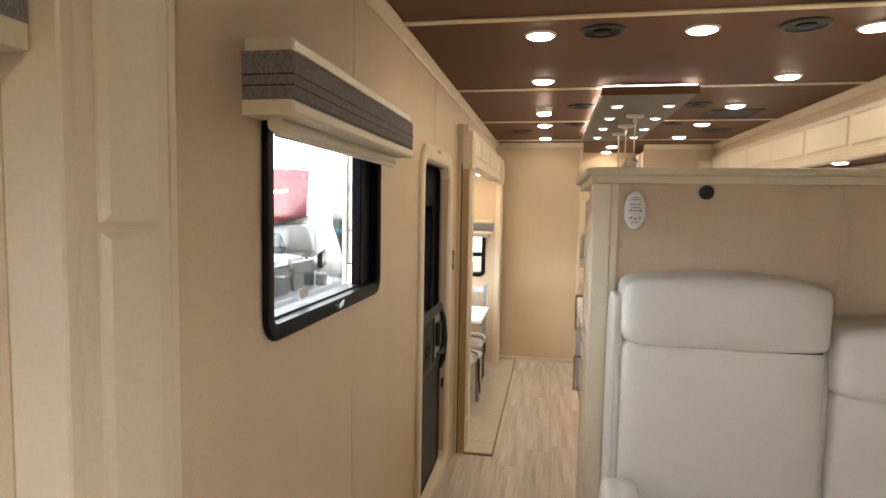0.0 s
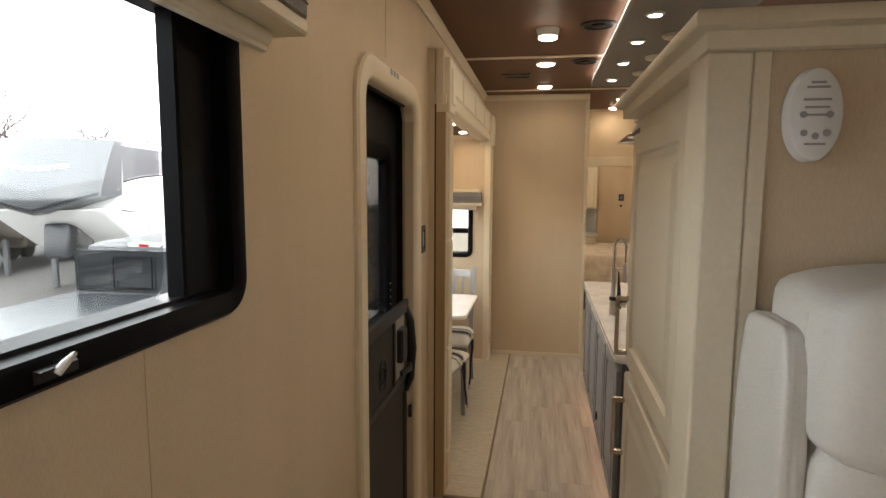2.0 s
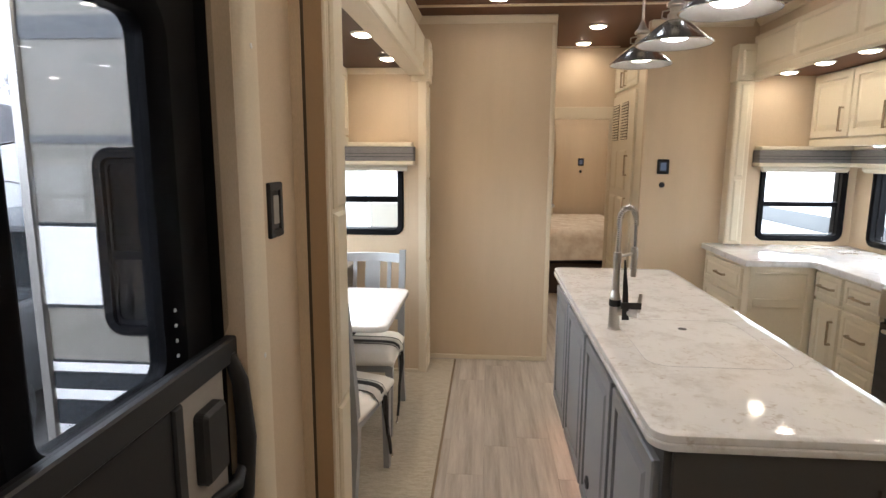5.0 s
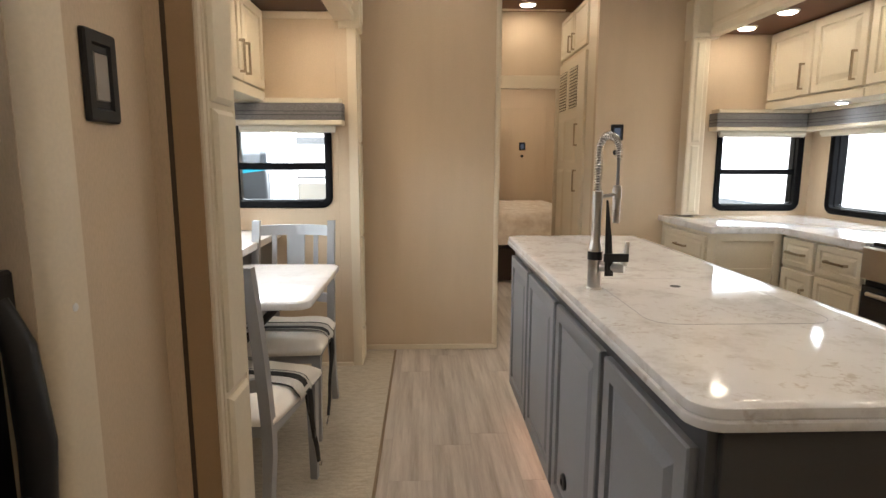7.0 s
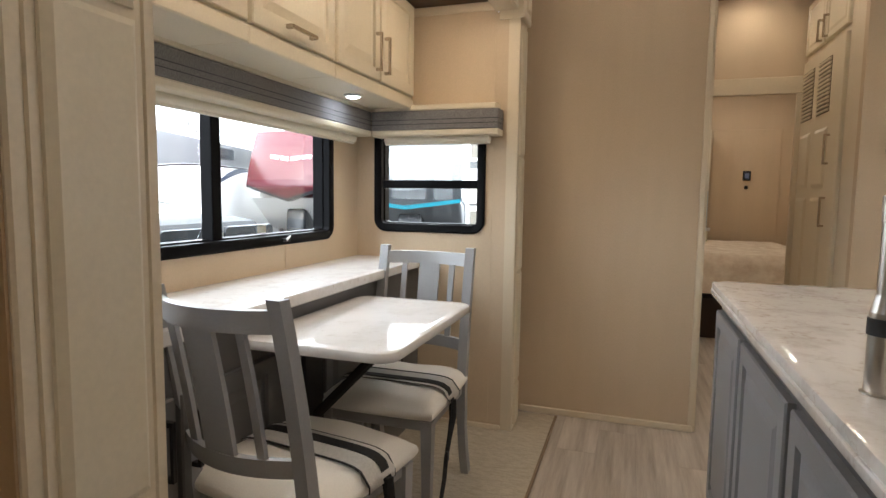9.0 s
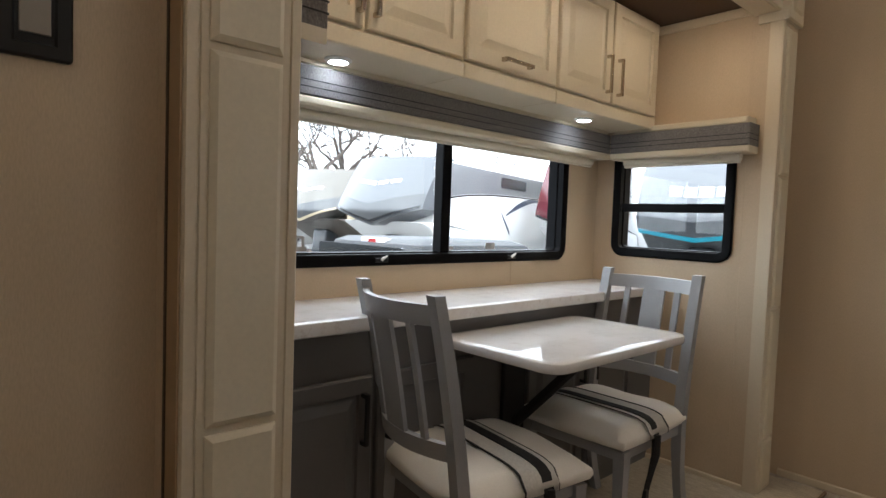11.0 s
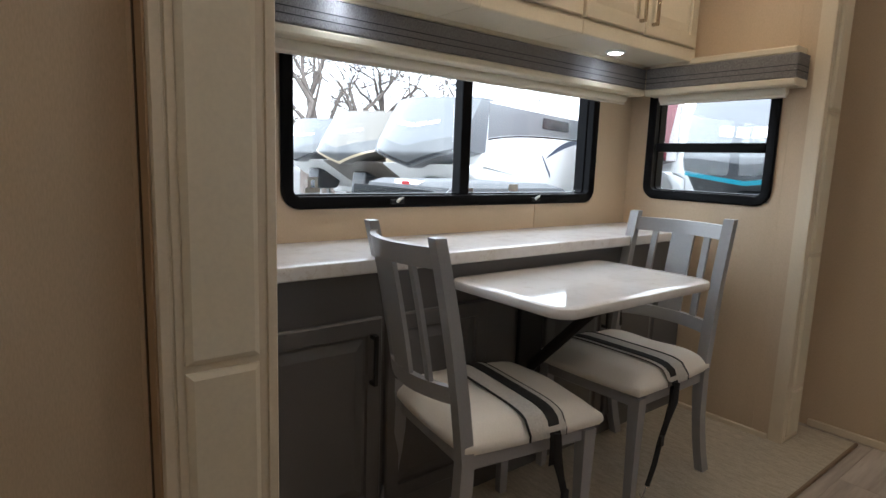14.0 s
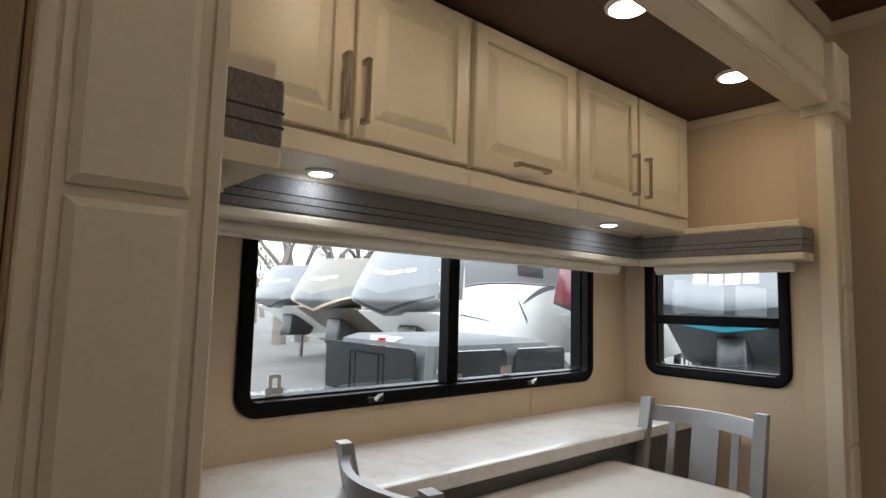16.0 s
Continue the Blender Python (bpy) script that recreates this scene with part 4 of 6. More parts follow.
part("control_panel", rings(facing((2.10, 5.815, 0.75), (-1, 0, 0)), 0.73, 0.15, [(0, 0), (0, 0.03), (0.006, 0.036)]), NICKEL, stove, "stainless control panel")
part("oven_handle", tube([(2.05, 5.16, 0.69), (2.05, 5.74, 0.69)], 0.010, 12), NICKEL, stove, "stainless oven handle", smooth=50)
part("cooktop", box(2.11, R_SLIDE_X - 0.02, 5.09, 5.81, 0.905, 0.922, 0.004), SCREEN_GLASS, stove, "black glass cooktop")


def upper_unit(x_back, x_front, y0, y1, z0, z1, doors, label, out):
    """A wall cabinet with raised-panel doors; doors: (y0, y1, handle) with handle None, "low", or the y of an upright pull."""
    t = thing("wall_cabinet", label, "cabinet", ((x_back + x_front) / 2, (y0 + y1) / 2, z0), group="wall cabinets")
    part("body", box(min(x_back, x_front), max(x_back, x_front), y0, y1, z0, z1, 0.002), CREAM, t)
    s = out[0]
    rail = box(min(x_front, x_front + s * 0.014), max(x_front, x_front + s * 0.014), y0, y1, z0 - 0.006, z0 + 0.045, 0.004)
    part("light_rail", rail, CREAM, t)
    for d0, d1, handle in doors:
        zb = z0 + 0.055
        d = part("door", rings(facing((x_front, d0 if s > 0 else d1, zb), out), d1 - d0, z1 - zb - 0.012, DOOR_STEPS), CREAM, t)
        if handle == "low":
            pull(d, (x_front + s * 0.019, (d0 + d1) / 2, zb + 0.035), out, (0, 1, 0), 0.15)
        elif handle is not None:
            pull(d, (x_front + s * 0.019, handle, zb + 0.115), out, (0, 0, 1), 0.16)
    return t


upper_unit(SLIDE_X, -0.916, 4.505, 5.350, 1.635, 2.135, [(4.515, 4.950, 4.931), (4.965, 5.340, 4.986)], "cream dinette wall cabinet with two raised-panel doors", (1, 0, 0))
upper_unit(SLIDE_X, -0.916, 5.351, 5.851, 1.635, 2.135, [(5.361, 5.840, "low")], "cream dinette wall cabinet with one lift-up door", (1, 0, 0))
upper_unit(SLIDE_X, -0.916, 5.852, 6.640, 1.635, 2.135, [(5.864, 6.232, 6.195), (6.246, 6.630, 6.282)], "cream dinette wall cabinet with two raised-panel doors", (1, 0, 0))
single("cabinet_filler", box(SLIDE_X, -0.94, 6.641, 6.709, 1.66, 2.135, 0.002), CREAM, "cream filler panel beside the wall cabinet", "trim", kind="structure")
for y0, y1, doors in ((6.29, 7.18, [(6.735, 7.166, 6.80), (6.30, 6.722, 6.365)]), (5.40, 6.285, [(5.85, 6.275, 5.915), (5.41, 5.838, 5.475)]), (4.50, 5.395, [(4.95, 5.385, 5.015), (4.51, 4.938, 4.575)])):
    upper_unit(R_SLIDE_X, 2.364, y0, y1, 1.64, 2.135, doors, "cream kitchen wall cabinet with raised-panel doors", (-1, 0, 0))

# ---- lamps ----
DOWN = Matrix.Rotation(math.pi, 4, "X")


def downlight(x, y, z, glow, label, r=0.058, group="ceiling downlights"):
    t = thing("downlight", label, "ceiling light", (x, y, z), group=group)
    m = Matrix.Translation((x, y, z)) @ DOWN
    part("bezel", lathe(m, [(r + 0.012, 0), (r + 0.012, 0.004), (r + 0.004, 0.010), (r, 0.010), (r, 0.003)], 28), WHITE_PLASTIC, t, smooth=40)
    part("diffuser", lathe(m, [(r - 0.001, 0.002), (r - 0.001, 0.008), (r * 0.85, 0.008 + r * 0.10), (r * 0.55, 0.008 + r * 0.18), (r * 0.2, 0.008 + r * 0.20)], 20), glow, t, "lit diffuser", smooth=60)
    return t


first = downlight(0.105, 2.90, TOP, WARM_GLOW, "round warm-lit ceiling downlight")
for x, y in ((0.105, 3.81), (0.093, 5.63), (0.09, 6.57), (0.77, 2.90), (1.44, 2.95), (1.44, 3.83), (1.437, 4.74), (1.43, 5.64), (1.43, 6.53), (0.853, 7.40), (0.85, 8.06), 
             # these three are never in view, added to light the front room
             (0.18, 0.2), (1.5, 0.2), (0.83, -0.9)):
    copy_thing(first, Matrix.Translation((x, y, TOP)))
# four out-of-sight lamps added to brighten the bedroom through its doorway
bed_fill = downlight(0.3, 9.2, TOP, BEDROOM_FILL_GLOW, "unseen round downlight added to brighten the bedroom", 0.058, "bedroom downlights")
for x, y in ((1.4, 9.2), (0.5, 10.7), (1.4, 10.7)):
    copy_thing(bed_fill, Matrix.Translation((x, y, TOP)))
slide_spot = downlight(-0.575, 5.63, SLIDE_TOP, SLIDE_GLOW, "round warm-lit downlight in the slide ceiling", 0.05, "slide downlights")
for x, y in ((-0.572, 6.32), (-0.575, 4.95)):
    copy_thing(slide_spot, Matrix.Translation((x, y, SLIDE_TOP)))
kitchen_spot = downlight(2.08, 7.0, SLIDE_TOP, KITCHEN_GLOW, "round warm-lit downlight in the kitchen slide ceiling", 0.05, "slide downlights")
for x, y in ((2.085, 6.59), (2.10, 6.19), (2.11, 5.5), (2.11, 4.7)):
    copy_thing(kitchen_spot, Matrix.Translation((x, y, SLIDE_TOP)))
puck = downlight(-1.06, 4.97, 1.635, COOL_GLOW, "small cool-lit puck light under the wall cabinet", 0.030, "puck lights")
for x, y in ((-1.02, 6.22), (2.48, 6.62), (2.48, 5.9)):
    copy_thing(puck, Matrix.Translation((x, y, 1.635 if x < 0 else 1.64)))

det = thing("smoke_detector", "white round smoke detector on the ceiling", "smoke detector", (0.10, 4.72, TOP))
part("body", lathe(Matrix.Translation((0.10, 4.72, TOP)) @ DOWN, [(0.062, 0), (0.062, 0.012), (0.056, 0.032), (0.050, 0.036), (0.052, 0.045)], 28), WHITE_PLASTIC, det, smooth=40)
part("lens", lathe(Matrix.Translation((0.10, 4.72, TOP - 0.044)) @ DOWN, [(0.050, 0), (0.050, 0.008), (0.03, 0.016), (0.01, 0.018)], 24), WARM_GLOW, det, "lit lens", smooth=60)


def speaker(x, y):
    t = thing("ceiling_speaker", "round black ceiling speaker", "speaker", (x, y, TOP), group="ceiling speakers")
    m = Matrix.Translation((x, y, TOP)) @ DOWN
    part("rim", lathe(m, [(0.098, 0), (0.098, 0.005), (0.090, 0.009), (0.078, 0.008), (0.075, 0.003)], 32), BLACK_PLASTIC, t, smooth=40)
    part("cone", lathe(m, [(0.075, 0.002), (0.072, 0.006), (0.040, 0.003), (0.036, 0.008), (0.01, 0.011)], 28), BLACK, t, smooth=40)
    return t


sp = speaker(0.365, 2.88)
for x, y in ((1.16, 2.90), (0.365, 4.68), (0.36, 5.59), (1.17, 4.68), (1.17, 5.56)):
    copy_thing(sp, Matrix.Translation((x, y, TOP)))


def ceiling_vent(x, y, w, h, label):
    t = thing("ceiling_vent", label, "vent", (x, y, TOP))
    m = Matrix.Translation((x, y, TOP)) @ DOWN @ Matrix.Translation((-w / 2, -h / 2, 0))
    part("frame", rings(m, w, h, [(0, 0), (0, 0.005), (0.004, 0.008), (0.018, 0.008), (0.018, 0.0)], closed=True), BLACK_PLASTIC, t)
    part("backing", rings(m @ Matrix.Translation((0.018, 0.018, 0)), w - 0.036, h - 0.036, [(0, 0), (0, 0.001)]), DARK_GAP, t)
    n = 8
    for i in range(n):
        u = 0.02 + (w - 0.04) * (i + 0.5) / n
        part("slat", rings(m @ Matrix.Translation((u - 0.005, 0.018, 0.001)), 0.010, h - 0.036, [(0, 0), (0.003, 0.006)]), BLACK_PLASTIC, t)


ceiling_vent(-0.13, 6.05, 0.22, 0.16, "black louvred ceiling vent")
ceiling_vent(1.635, 6.03, 0.26, 0.16, "black louvred ceiling vent")
skylight = thing("roof_vent", "square dark roof vent", "vent", (1.51, 5.10, TOP))
m = Matrix.Translation((1.51, 5.10, TOP)) @ DOWN @ Matrix.Translation((-0.19, -0.19, 0))
part("frame", rings(m, 0.38, 0.38, [(0, 0), (0, 0.005), (0.004, 0.008), (0.022, 0.008), (0.022, 0)], 0.02, 4, closed=True), BLACK_PLASTIC, skylight)
part("lid", rings(m @ Matrix.Translation((0.022, 0.022, 0)), 0.336, 0.336, [(0, 0), (0, 0.003)]), VENT_LID, skylight, "dark smoked lid")


# lit ceiling panel above the island
PX0, PX1, PY0, PY1, PZ = 0.452, 0.988, 3.87, 6.18, 2.46
raft = thing("light_raft", "grey hanging ceiling panel rimmed with LED strips", "ceiling light", (0.715, 5.0, PZ))
part("panel", box(PX0, PX1, PY0, PY1, PZ, PZ + 0.045, 0.004), DINETTE_SLATE, raft)
part("edge", box(PX0 - 0.006, PX1 + 0.006, PY0 - 0.006, PY0, PZ - 0.002, PZ + 0.046, 0.001), CEILING, raft, "brown front edge")
part("spacer", box(PX0 + 0.08, PX1 - 0.08, PY0 + 0.08, PY1 - 0.08, PZ + 0.045, TOP), BLACK_PLASTIC, raft)
for n, (x0, x1, y0, y1) in enumerate(((PX0 + 0.01, PX1 - 0.01, PY1 - 0.014, PY1 - 0.004), (PX0 + 0.004, PX0 + 0.014, PY0 + 0.02, PY1 - 0.02), (PX1 - 0.014, PX1 - 0.004, PY0 + 0.02, PY1 - 0.02))):
    part("led_strip", box(x0, x1, y0, y1, PZ + 0.045, PZ + 0.052), STRIP_GLOW, raft, "lit LED strip")
for i in range(40):
    u = PX0 + 0.012 + i * (PX1 - PX0 - 0.024) / 39
    part("led", lathe(facing((u, PY0 + 0.003, PZ + 0.052), (0, -1, 0)), [(0.0034, 0), (0.0034, 0.003), (0.0016, 0.005)], 8), STRIP_GLOW, raft)
rl = downlight(0.575, 4.23, PZ, RAFT_GLOW, "small cool-lit spot in the hanging panel", 0.030, "panel spots")
for x, y in ((0.895, 4.23), (0.575, 4.73), (0.90, 4.75), (0.575, 5.28), (0.91, 5.33), (0.575, 5.87), (0.90, 5.86)):
    copy_thing(rl, Matrix.Translation((x, y, PZ)))


def pendant(x, y, z):
    """z: height of the shade's rim."""
    t = thing("pendant_lamp", "polished metal cone pendant lamp, lit", "pendant lamp", (x, y, PZ), group="pendants over the island")
    part("canopy", lathe(Matrix.Translation((x, y, PZ)) @ DOWN, [(0.06, 0), (0.06, 0.008), (0.052, 0.018), (0.012, 0.022), (0.012, 0.05)], 28), NICKEL, t, smooth=40)
    part("rod", tube([(x, y, PZ - 0.04), (x, y, z + 0.19)], 0.006, 10), NICKEL, t, smooth=50)
    up = Matrix.Translation((x, y, z))
    part("socket", lathe(up, [(0.030, 0.085), (0.030, 0.112), (0.022, 0.118), (0.022, 0.135), (0.034, 0.140), (0.034, 0.150), (0.020, 0.165), (0.008, 0.195)], 24), NICKEL, t, smooth=40)
    part("shade", lathe(up, [(0.137, 0.0), (0.141, 0.0), (0.143, 0.003), (0.141, 0.006), (0.060, 0.072), (0.030, 0.090), (0.026, 0.090), (0.056, 0.070)], 48, caps=False), CHROME, t, "polished cone shade", smooth=40)
    part("inner_shade", lathe(up, [(0.137, 0.001), (0.133, 0.0025), (0.056, 0.066), (0.03, 0.080)], 48, caps=False), SHADE_INSIDE, t, "brushed grey inside of the shade", smooth=40)
    part("bulb", lathe(up, [(0.040, 0.060), (0.055, 0.046), (0.055, 0.032), (0.047, 0.023), (0.028, 0.017), (0.006, 0.015)], 24), PENDANT_GLOW, t, "lit bulb", smooth=60)
    for s in (-1, 1):
        part("bracket", tube([(x + s * 0.022, y, z + 0.128), (x + s * 0.05, y, z + 0.122), (x + s * 0.052, y, z + 0.10), (x + s * 0.03, y, z + 0.092)], 0.0035, 8), NICKEL, t, smooth=50)
    return t


lamp = pendant(0.742, 4.62, 1.98)
for y in (5.13, 5.62):
    copy_thing(lamp, Matrix.Translation((0.742, y, PZ)))

# ---- dinette ----
ledge = thing("dinette_cabinet", "dark slate base cabinet under the dinette window", "cabinet", (-1.03, 5.6, 0.012))
part("body", box(SLIDE_X, -0.89, 4.505, 6.705, 0.012, 0.836, 0.002), DINETTE_SLATE, ledge)
for y0, y1 in ((4.60, 5.00), (5.02, 5.42), (5.72, 6.10), (6.12, 6.50)):
    d = part("door", rings(facing((-0.89, y0, 0.10), (1, 0, 0)), y1 - y0, 0.60, DOOR_STEPS), DINETTE_SLATE, ledge)
    pull(d, (-0.871, (y1 - 0.035) if y0 in (4.60, 5.72) else (y0 + 0.035), 0.58), (1, 0, 0), (0, 0, 1), 0.15, BLACK_PLASTIC)
single("dinette_ledge", rings(Matrix.Translation((SLIDE_X, 4.505, 0.836)), 0.395, 2.20, [(0.004, 0), (0, 0.004), (0, 0.032), (0.003, 0.038), (0.008, 0.040), (0.03, 0.040)], 0.006, 3), LEDGE_WHITE, "white veined ledge along the dinette window", "worktop", smooth=35)
table = thing("dinette_table", "white veined dinette table top on a black bracket", "table", (-0.6, 5.65, 0.74))
part("tabletop", rings(Matrix.Translation((-0.888, 5.243, 0.749)), 0.484, 0.782, [(0.012, 0.009), (0.003, 0.012), (0, 0.017), (0, 0.032), (0.003, 0.038), (0.010, 0.041), (0.035, 0.041)], 0.06, 8), TABLE_WHITE, table, smooth=35)
bm = tube([(-0.888, 5.64, 0.40), (-0.56, 5.64, 0.74)], 0.02, 8, flat=0.6)
box(-0.888, -0.52, 5.60, 5.68, 0.737, 0.7575, 0.002, bm=bm)
box(-0.889, -0.87, 5.58, 5.70, 0.32, 0.727, 0.002, bm=bm)
part("bracket", bm, BLACK_PLASTIC, table, "black folding bracket")


def dining_chair(at, turn, label, side=1):
    """Grey slat-back chair; local y points from the back to the front edge of the seat, origin at the floor under the back's middle."""
    t = thing("dining_chair", label, "chair", (0, 0, 0), group="chairs at the dinette table")
    W = 0.425
    h = W / 2

    def lean(z):
        return -0.10 * max(0.0, (z - 0.40)) / 0.57 * (0.6 + 0.4 * (z - 0.40) / 0.57) - 0.05 * max(0.0, 0.40 - z) / 0.40 * (1 - z / 0.40) * 1.6

    for s in (-1, 1):
        bm = bmesh.new()
        prev = None
        for i in range(13):
            z = 0.97 * i / 12
            wd = 0.019 if z > 0.3 else 0.016
            y = lean(z)
            th = 0.021 - 0.006 * (z / 0.97)
            quad = [bm.verts.new((s * (h - 0.018) + dx, y + dy, z)) for dx, dy in ((-wd, -th), (wd, -th), (wd, th), (-wd, th))]
            if prev:
                for k in range(4):
                    bm.faces.new((prev[k], prev[(k + 1) % 4], quad[(k + 1) % 4], quad[k]))
            else:
                bm.faces.new(quad)
            prev = quad
        bm.faces.new(prev)
        bmesh.ops.bevel(bm, geom=[e for e in bm.edges if len(e.link_faces) == 2 and e.calc_face_angle(0) > 0.8], offset=0.004, segments=2, affect="EDGES", profile=0.5)
        part("back_post", bm, GREY_PAINT, t, smooth=45)

    def curved_rail(z, height, name, bow=0.055):
        bm = bmesh.new()
        prev = None
        n = 12
        for i in range(n + 1):
            u = -h + 0.03 + (W - 0.06) * i / n
            b = -bow * (1 - (2 * i / n - 1) ** 2)
            quad = [bm.verts.new((u, lean(z + dz) + b + dy, z + dz)) for dy, dz in ((-0.010, 0), (0.010, 0), (0.010, height), (-0.010, height))]
            if prev:
                for k in range(4):
                    bm.faces.new((prev[k], prev[(k + 1) % 4], quad[(k + 1) % 4], quad[k]))
            else:
                bm.faces.new(quad)
            prev = quad
        bm.faces.new(prev)
        part(name, bm, GREY_PAINT, t, smooth=40)

    curved_rail(0.893, 0.052, "top_rail")
    curved_rail(0.55, 0.045, "lower_rail")
    for u, w in ((-0.108, 0.024), (0, 0.092), (0.108, 0.024)):
        b = -0.055 * (1 - (u / (h - 0.03)) ** 2)
        bm = bmesh.new()
        prev = None
        for i in range(7):
            z = 0.565 + (0.90 - 0.565) * i / 6
            quad = [bm.verts.new((u + dx, lean(z) + b + dy, z)) for dx, dy in ((-w / 2, -0.006), (w / 2, -0.006), (w / 2, 0.006), (-w / 2, 0.006))]
            if prev:
                for k in range(4):
                    bm.faces.new((prev[k], prev[(k + 1) % 4], quad[(k + 1) % 4], quad[k]))
            else:
                bm.faces.new(quad)
            prev = quad
        bm.faces.new(prev)
        part("back_slat", bm, GREY_PAINT, t)
    for s in (-1, 1):
        bm = bmesh.new()
        loops = []
        for z, k in ((0, 0.014), (0.2, 0.0165), (0.41, 0.021)):
            loops.append([bm.verts.new((s * (h - 0.02) + dx * k, 0.405 + dy * k, z)) for dx, dy in ((-1, -1), (1, -1), (1, 1), (-1, 1))])
        for a, b in zip(loops, loops[1:]):
            for k in range(4):
                bm.faces.new((a[k], a[(k + 1) % 4], b[(k + 1) % 4], b[k]))
        bm.faces.new(loops[0])
        bm.faces.new(loops[-1])
        part("front_leg", bm, GREY_PAINT, t)
    part("apron", box(-h + 0.012, h - 0.012, 0.0, 0.42, 0.375, 0.425, 0.003), GREY_PAINT, t)
    bm = bmesh.new()
    n = 14
    grid = []
    for j in range(n + 1):
        row = []
        for i in range(n + 1):
            u, v = 2 * i / n - 1, 2 * j / n - 1
            fall = (1 - abs(u) ** 6) * (1 - abs(v) ** 6)
            x = u * (h + 0.012) * (1 - 0.03 * v * v) * (0.97 + 0.03 * (v + 1) / 2)
            y = 0.215 + v * 0.235 * (1 - 0.05 * u * u)
            row.append(bm.verts.new((x, y, 0.452 + 0.040 * max(fall, 0) ** 0.42 + 0.003 * math.sin(5 * u + 2 * v))))
        grid.append(row)
    for j in range(n):
        for i in range(n):
            bm.faces.new((grid[j][i], grid[j][i + 1], grid[j + 1][i + 1], grid[j + 1][i]))
    rimv = [grid[0][i] for i in range(n + 1)] + [grid[j][n] for j in range(1, n + 1)] + [grid[n][i] for i in range(n - 1, -1, -1)] + [grid[j][0] for j in range(n - 1, 0, -1)]
    upper = rimv
    for k, z in ((1.016, 0.444), (1.018, 0.434), (0.985, 0.421)):
        low = [bm.verts.new((v.co.x * k, 0.215 + (v.co.y - 0.215) * k, z)) for v in rimv]
        for i in range(len(rimv)):
            bm.faces.new((upper[i], upper[(i + 1) % len(rimv)], low[(i + 1) % len(rimv)], low[i]))
        upper = low
    bm.faces.new(upper)
    part("seat", bm, SEAT_VINYL, t, "ivory vinyl seat pad", smooth=60)

    def over_seat(y0, y1, lift, name, mat, lab, x_end, x_start=-1.0):
        bm = bmesh.new()
        prev = None
        for i in range(25):
            u = x_start + (x_end - x_start) * i / 24
            cu = max(-1.0, min(1.0, u))
            pair = []
            for yy in (y0, y1):
                v = (yy - 0.215) / 0.235
                fall = (1 - abs(cu) ** 6) * (1 - abs(v) ** 6)
                x = cu * (h + 0.012)
                z = 0.454 + 0.040 * max(fall, 0) ** 0.42 + lift
                if abs(u) > 1:
                    x = math.copysign(h + 0.0165 + lift, u)
                    z = 0.454 - (abs(u) - 1) * 0.2
                pair.append((x * side, yy, z))
            vs = [bm.verts.new(p) for p in pair] + [bm.verts.new((p[0], p[1], p[2] - 0.0025)) for p in pair]
            if prev:
                for a, b in ((0, 1), (1, 3), (3, 2), (2, 0)):
                    bm.faces.new((prev[a], prev[b], vs[b], vs[a]))
            else:
                bm.faces.new((vs[0], vs[1], vs[3], vs[2]))
            prev = vs
        bm.faces.new((prev[0], prev[1], prev[3], prev[2]))
        part(name, bm, mat, t, lab, smooth=60)

    over_seat(0.172, 0.296, 0.004, "seat_band", BAG, "grey woven band across the seat", 1.10)
    over_seat(0.169, 0.176, 0.006, "band_binding", STRAP, "black binding of the band", 1.10)
    over_seat(0.294, 0.297, 0.005, "band_binding", STRAP, "black binding of the band", 1.12)
    over_seat(0.238, 0.274, 0.007, "strap", STRAP, "black webbing strap tied over the seat", 1.5)
    tail = [(side * (h + 0.022), 0.256, 0.44), (side * (h + 0.026), 0.262, 0.375), (side * (h + 0.022), 0.285, 0.31), (side * (h + 0.018), 0.31, 0.24), (side * (h + 0.020), 0.335, 0.17), (side * (h + 0.016), 0.36, 0.10)]
    part("strap_tail", tube(tail, [0.016, 0.015, 0.010, 0.009, 0.009, 0.008], 8, flat=0.35), STRAP, t, "hanging strap end")
    part("strap_buckle", box(side * (h + 0.020) - 0.006, side * (h + 0.020) + 0.006, 0.294, 0.318, 0.225, 0.265, 0.003), BLACK_PLASTIC, t, "black plastic buckle")
    hook = [(side * (h + 0.016), 0.362, 0.10), (side * (h + 0.014), 0.372, 0.078), (side * (h + 0.014), 0.388, 0.066), (side * (h + 0.014), 0.396, 0.082)]
    part("strap_hook", tube(hook, 0.0025, 6), CHROME, t, "small wire hook", smooth=60)
    m = Matrix.Translation(at) @ Matrix.Rotation(turn, 4, "Z")
    t.matrix_basis = m
    return t


chair_a = dining_chair((-0.694, 5.043, 0.012), radians(-9), "grey painted slat-back chair with its back to the door")
dining_chair((-0.672, 6.135, 0.012), math.pi, "grey painted slat-back chair facing the entry door", side=-1)

# ---- pantry divider and theatre seating ----
pantry = thing("pantry_cabinet", "cream pantry cabinet with an upper and lower raised-panel door", "cabinet", (0.65, 2.68, 0))
CAP = 1.868
part("body", box(0.352, 1.13, 2.30, 3.075, 0.0, CAP, 0.003), CREAM, pantry)
part("corner_stile", box(0.311, 0.3698, 2.2775, 2.385, 0.0, CAP, 0.004, seg=2), CREAM, pantry)
part("face_stile", box(0.350, 0.352, 2.3855, 2.466, 0.0, CAP), CREAM, pantry)
part("top_rail", box(0.350, 0.352, 2.4665, 3.072, 1.828, CAP), CREAM, pantry)
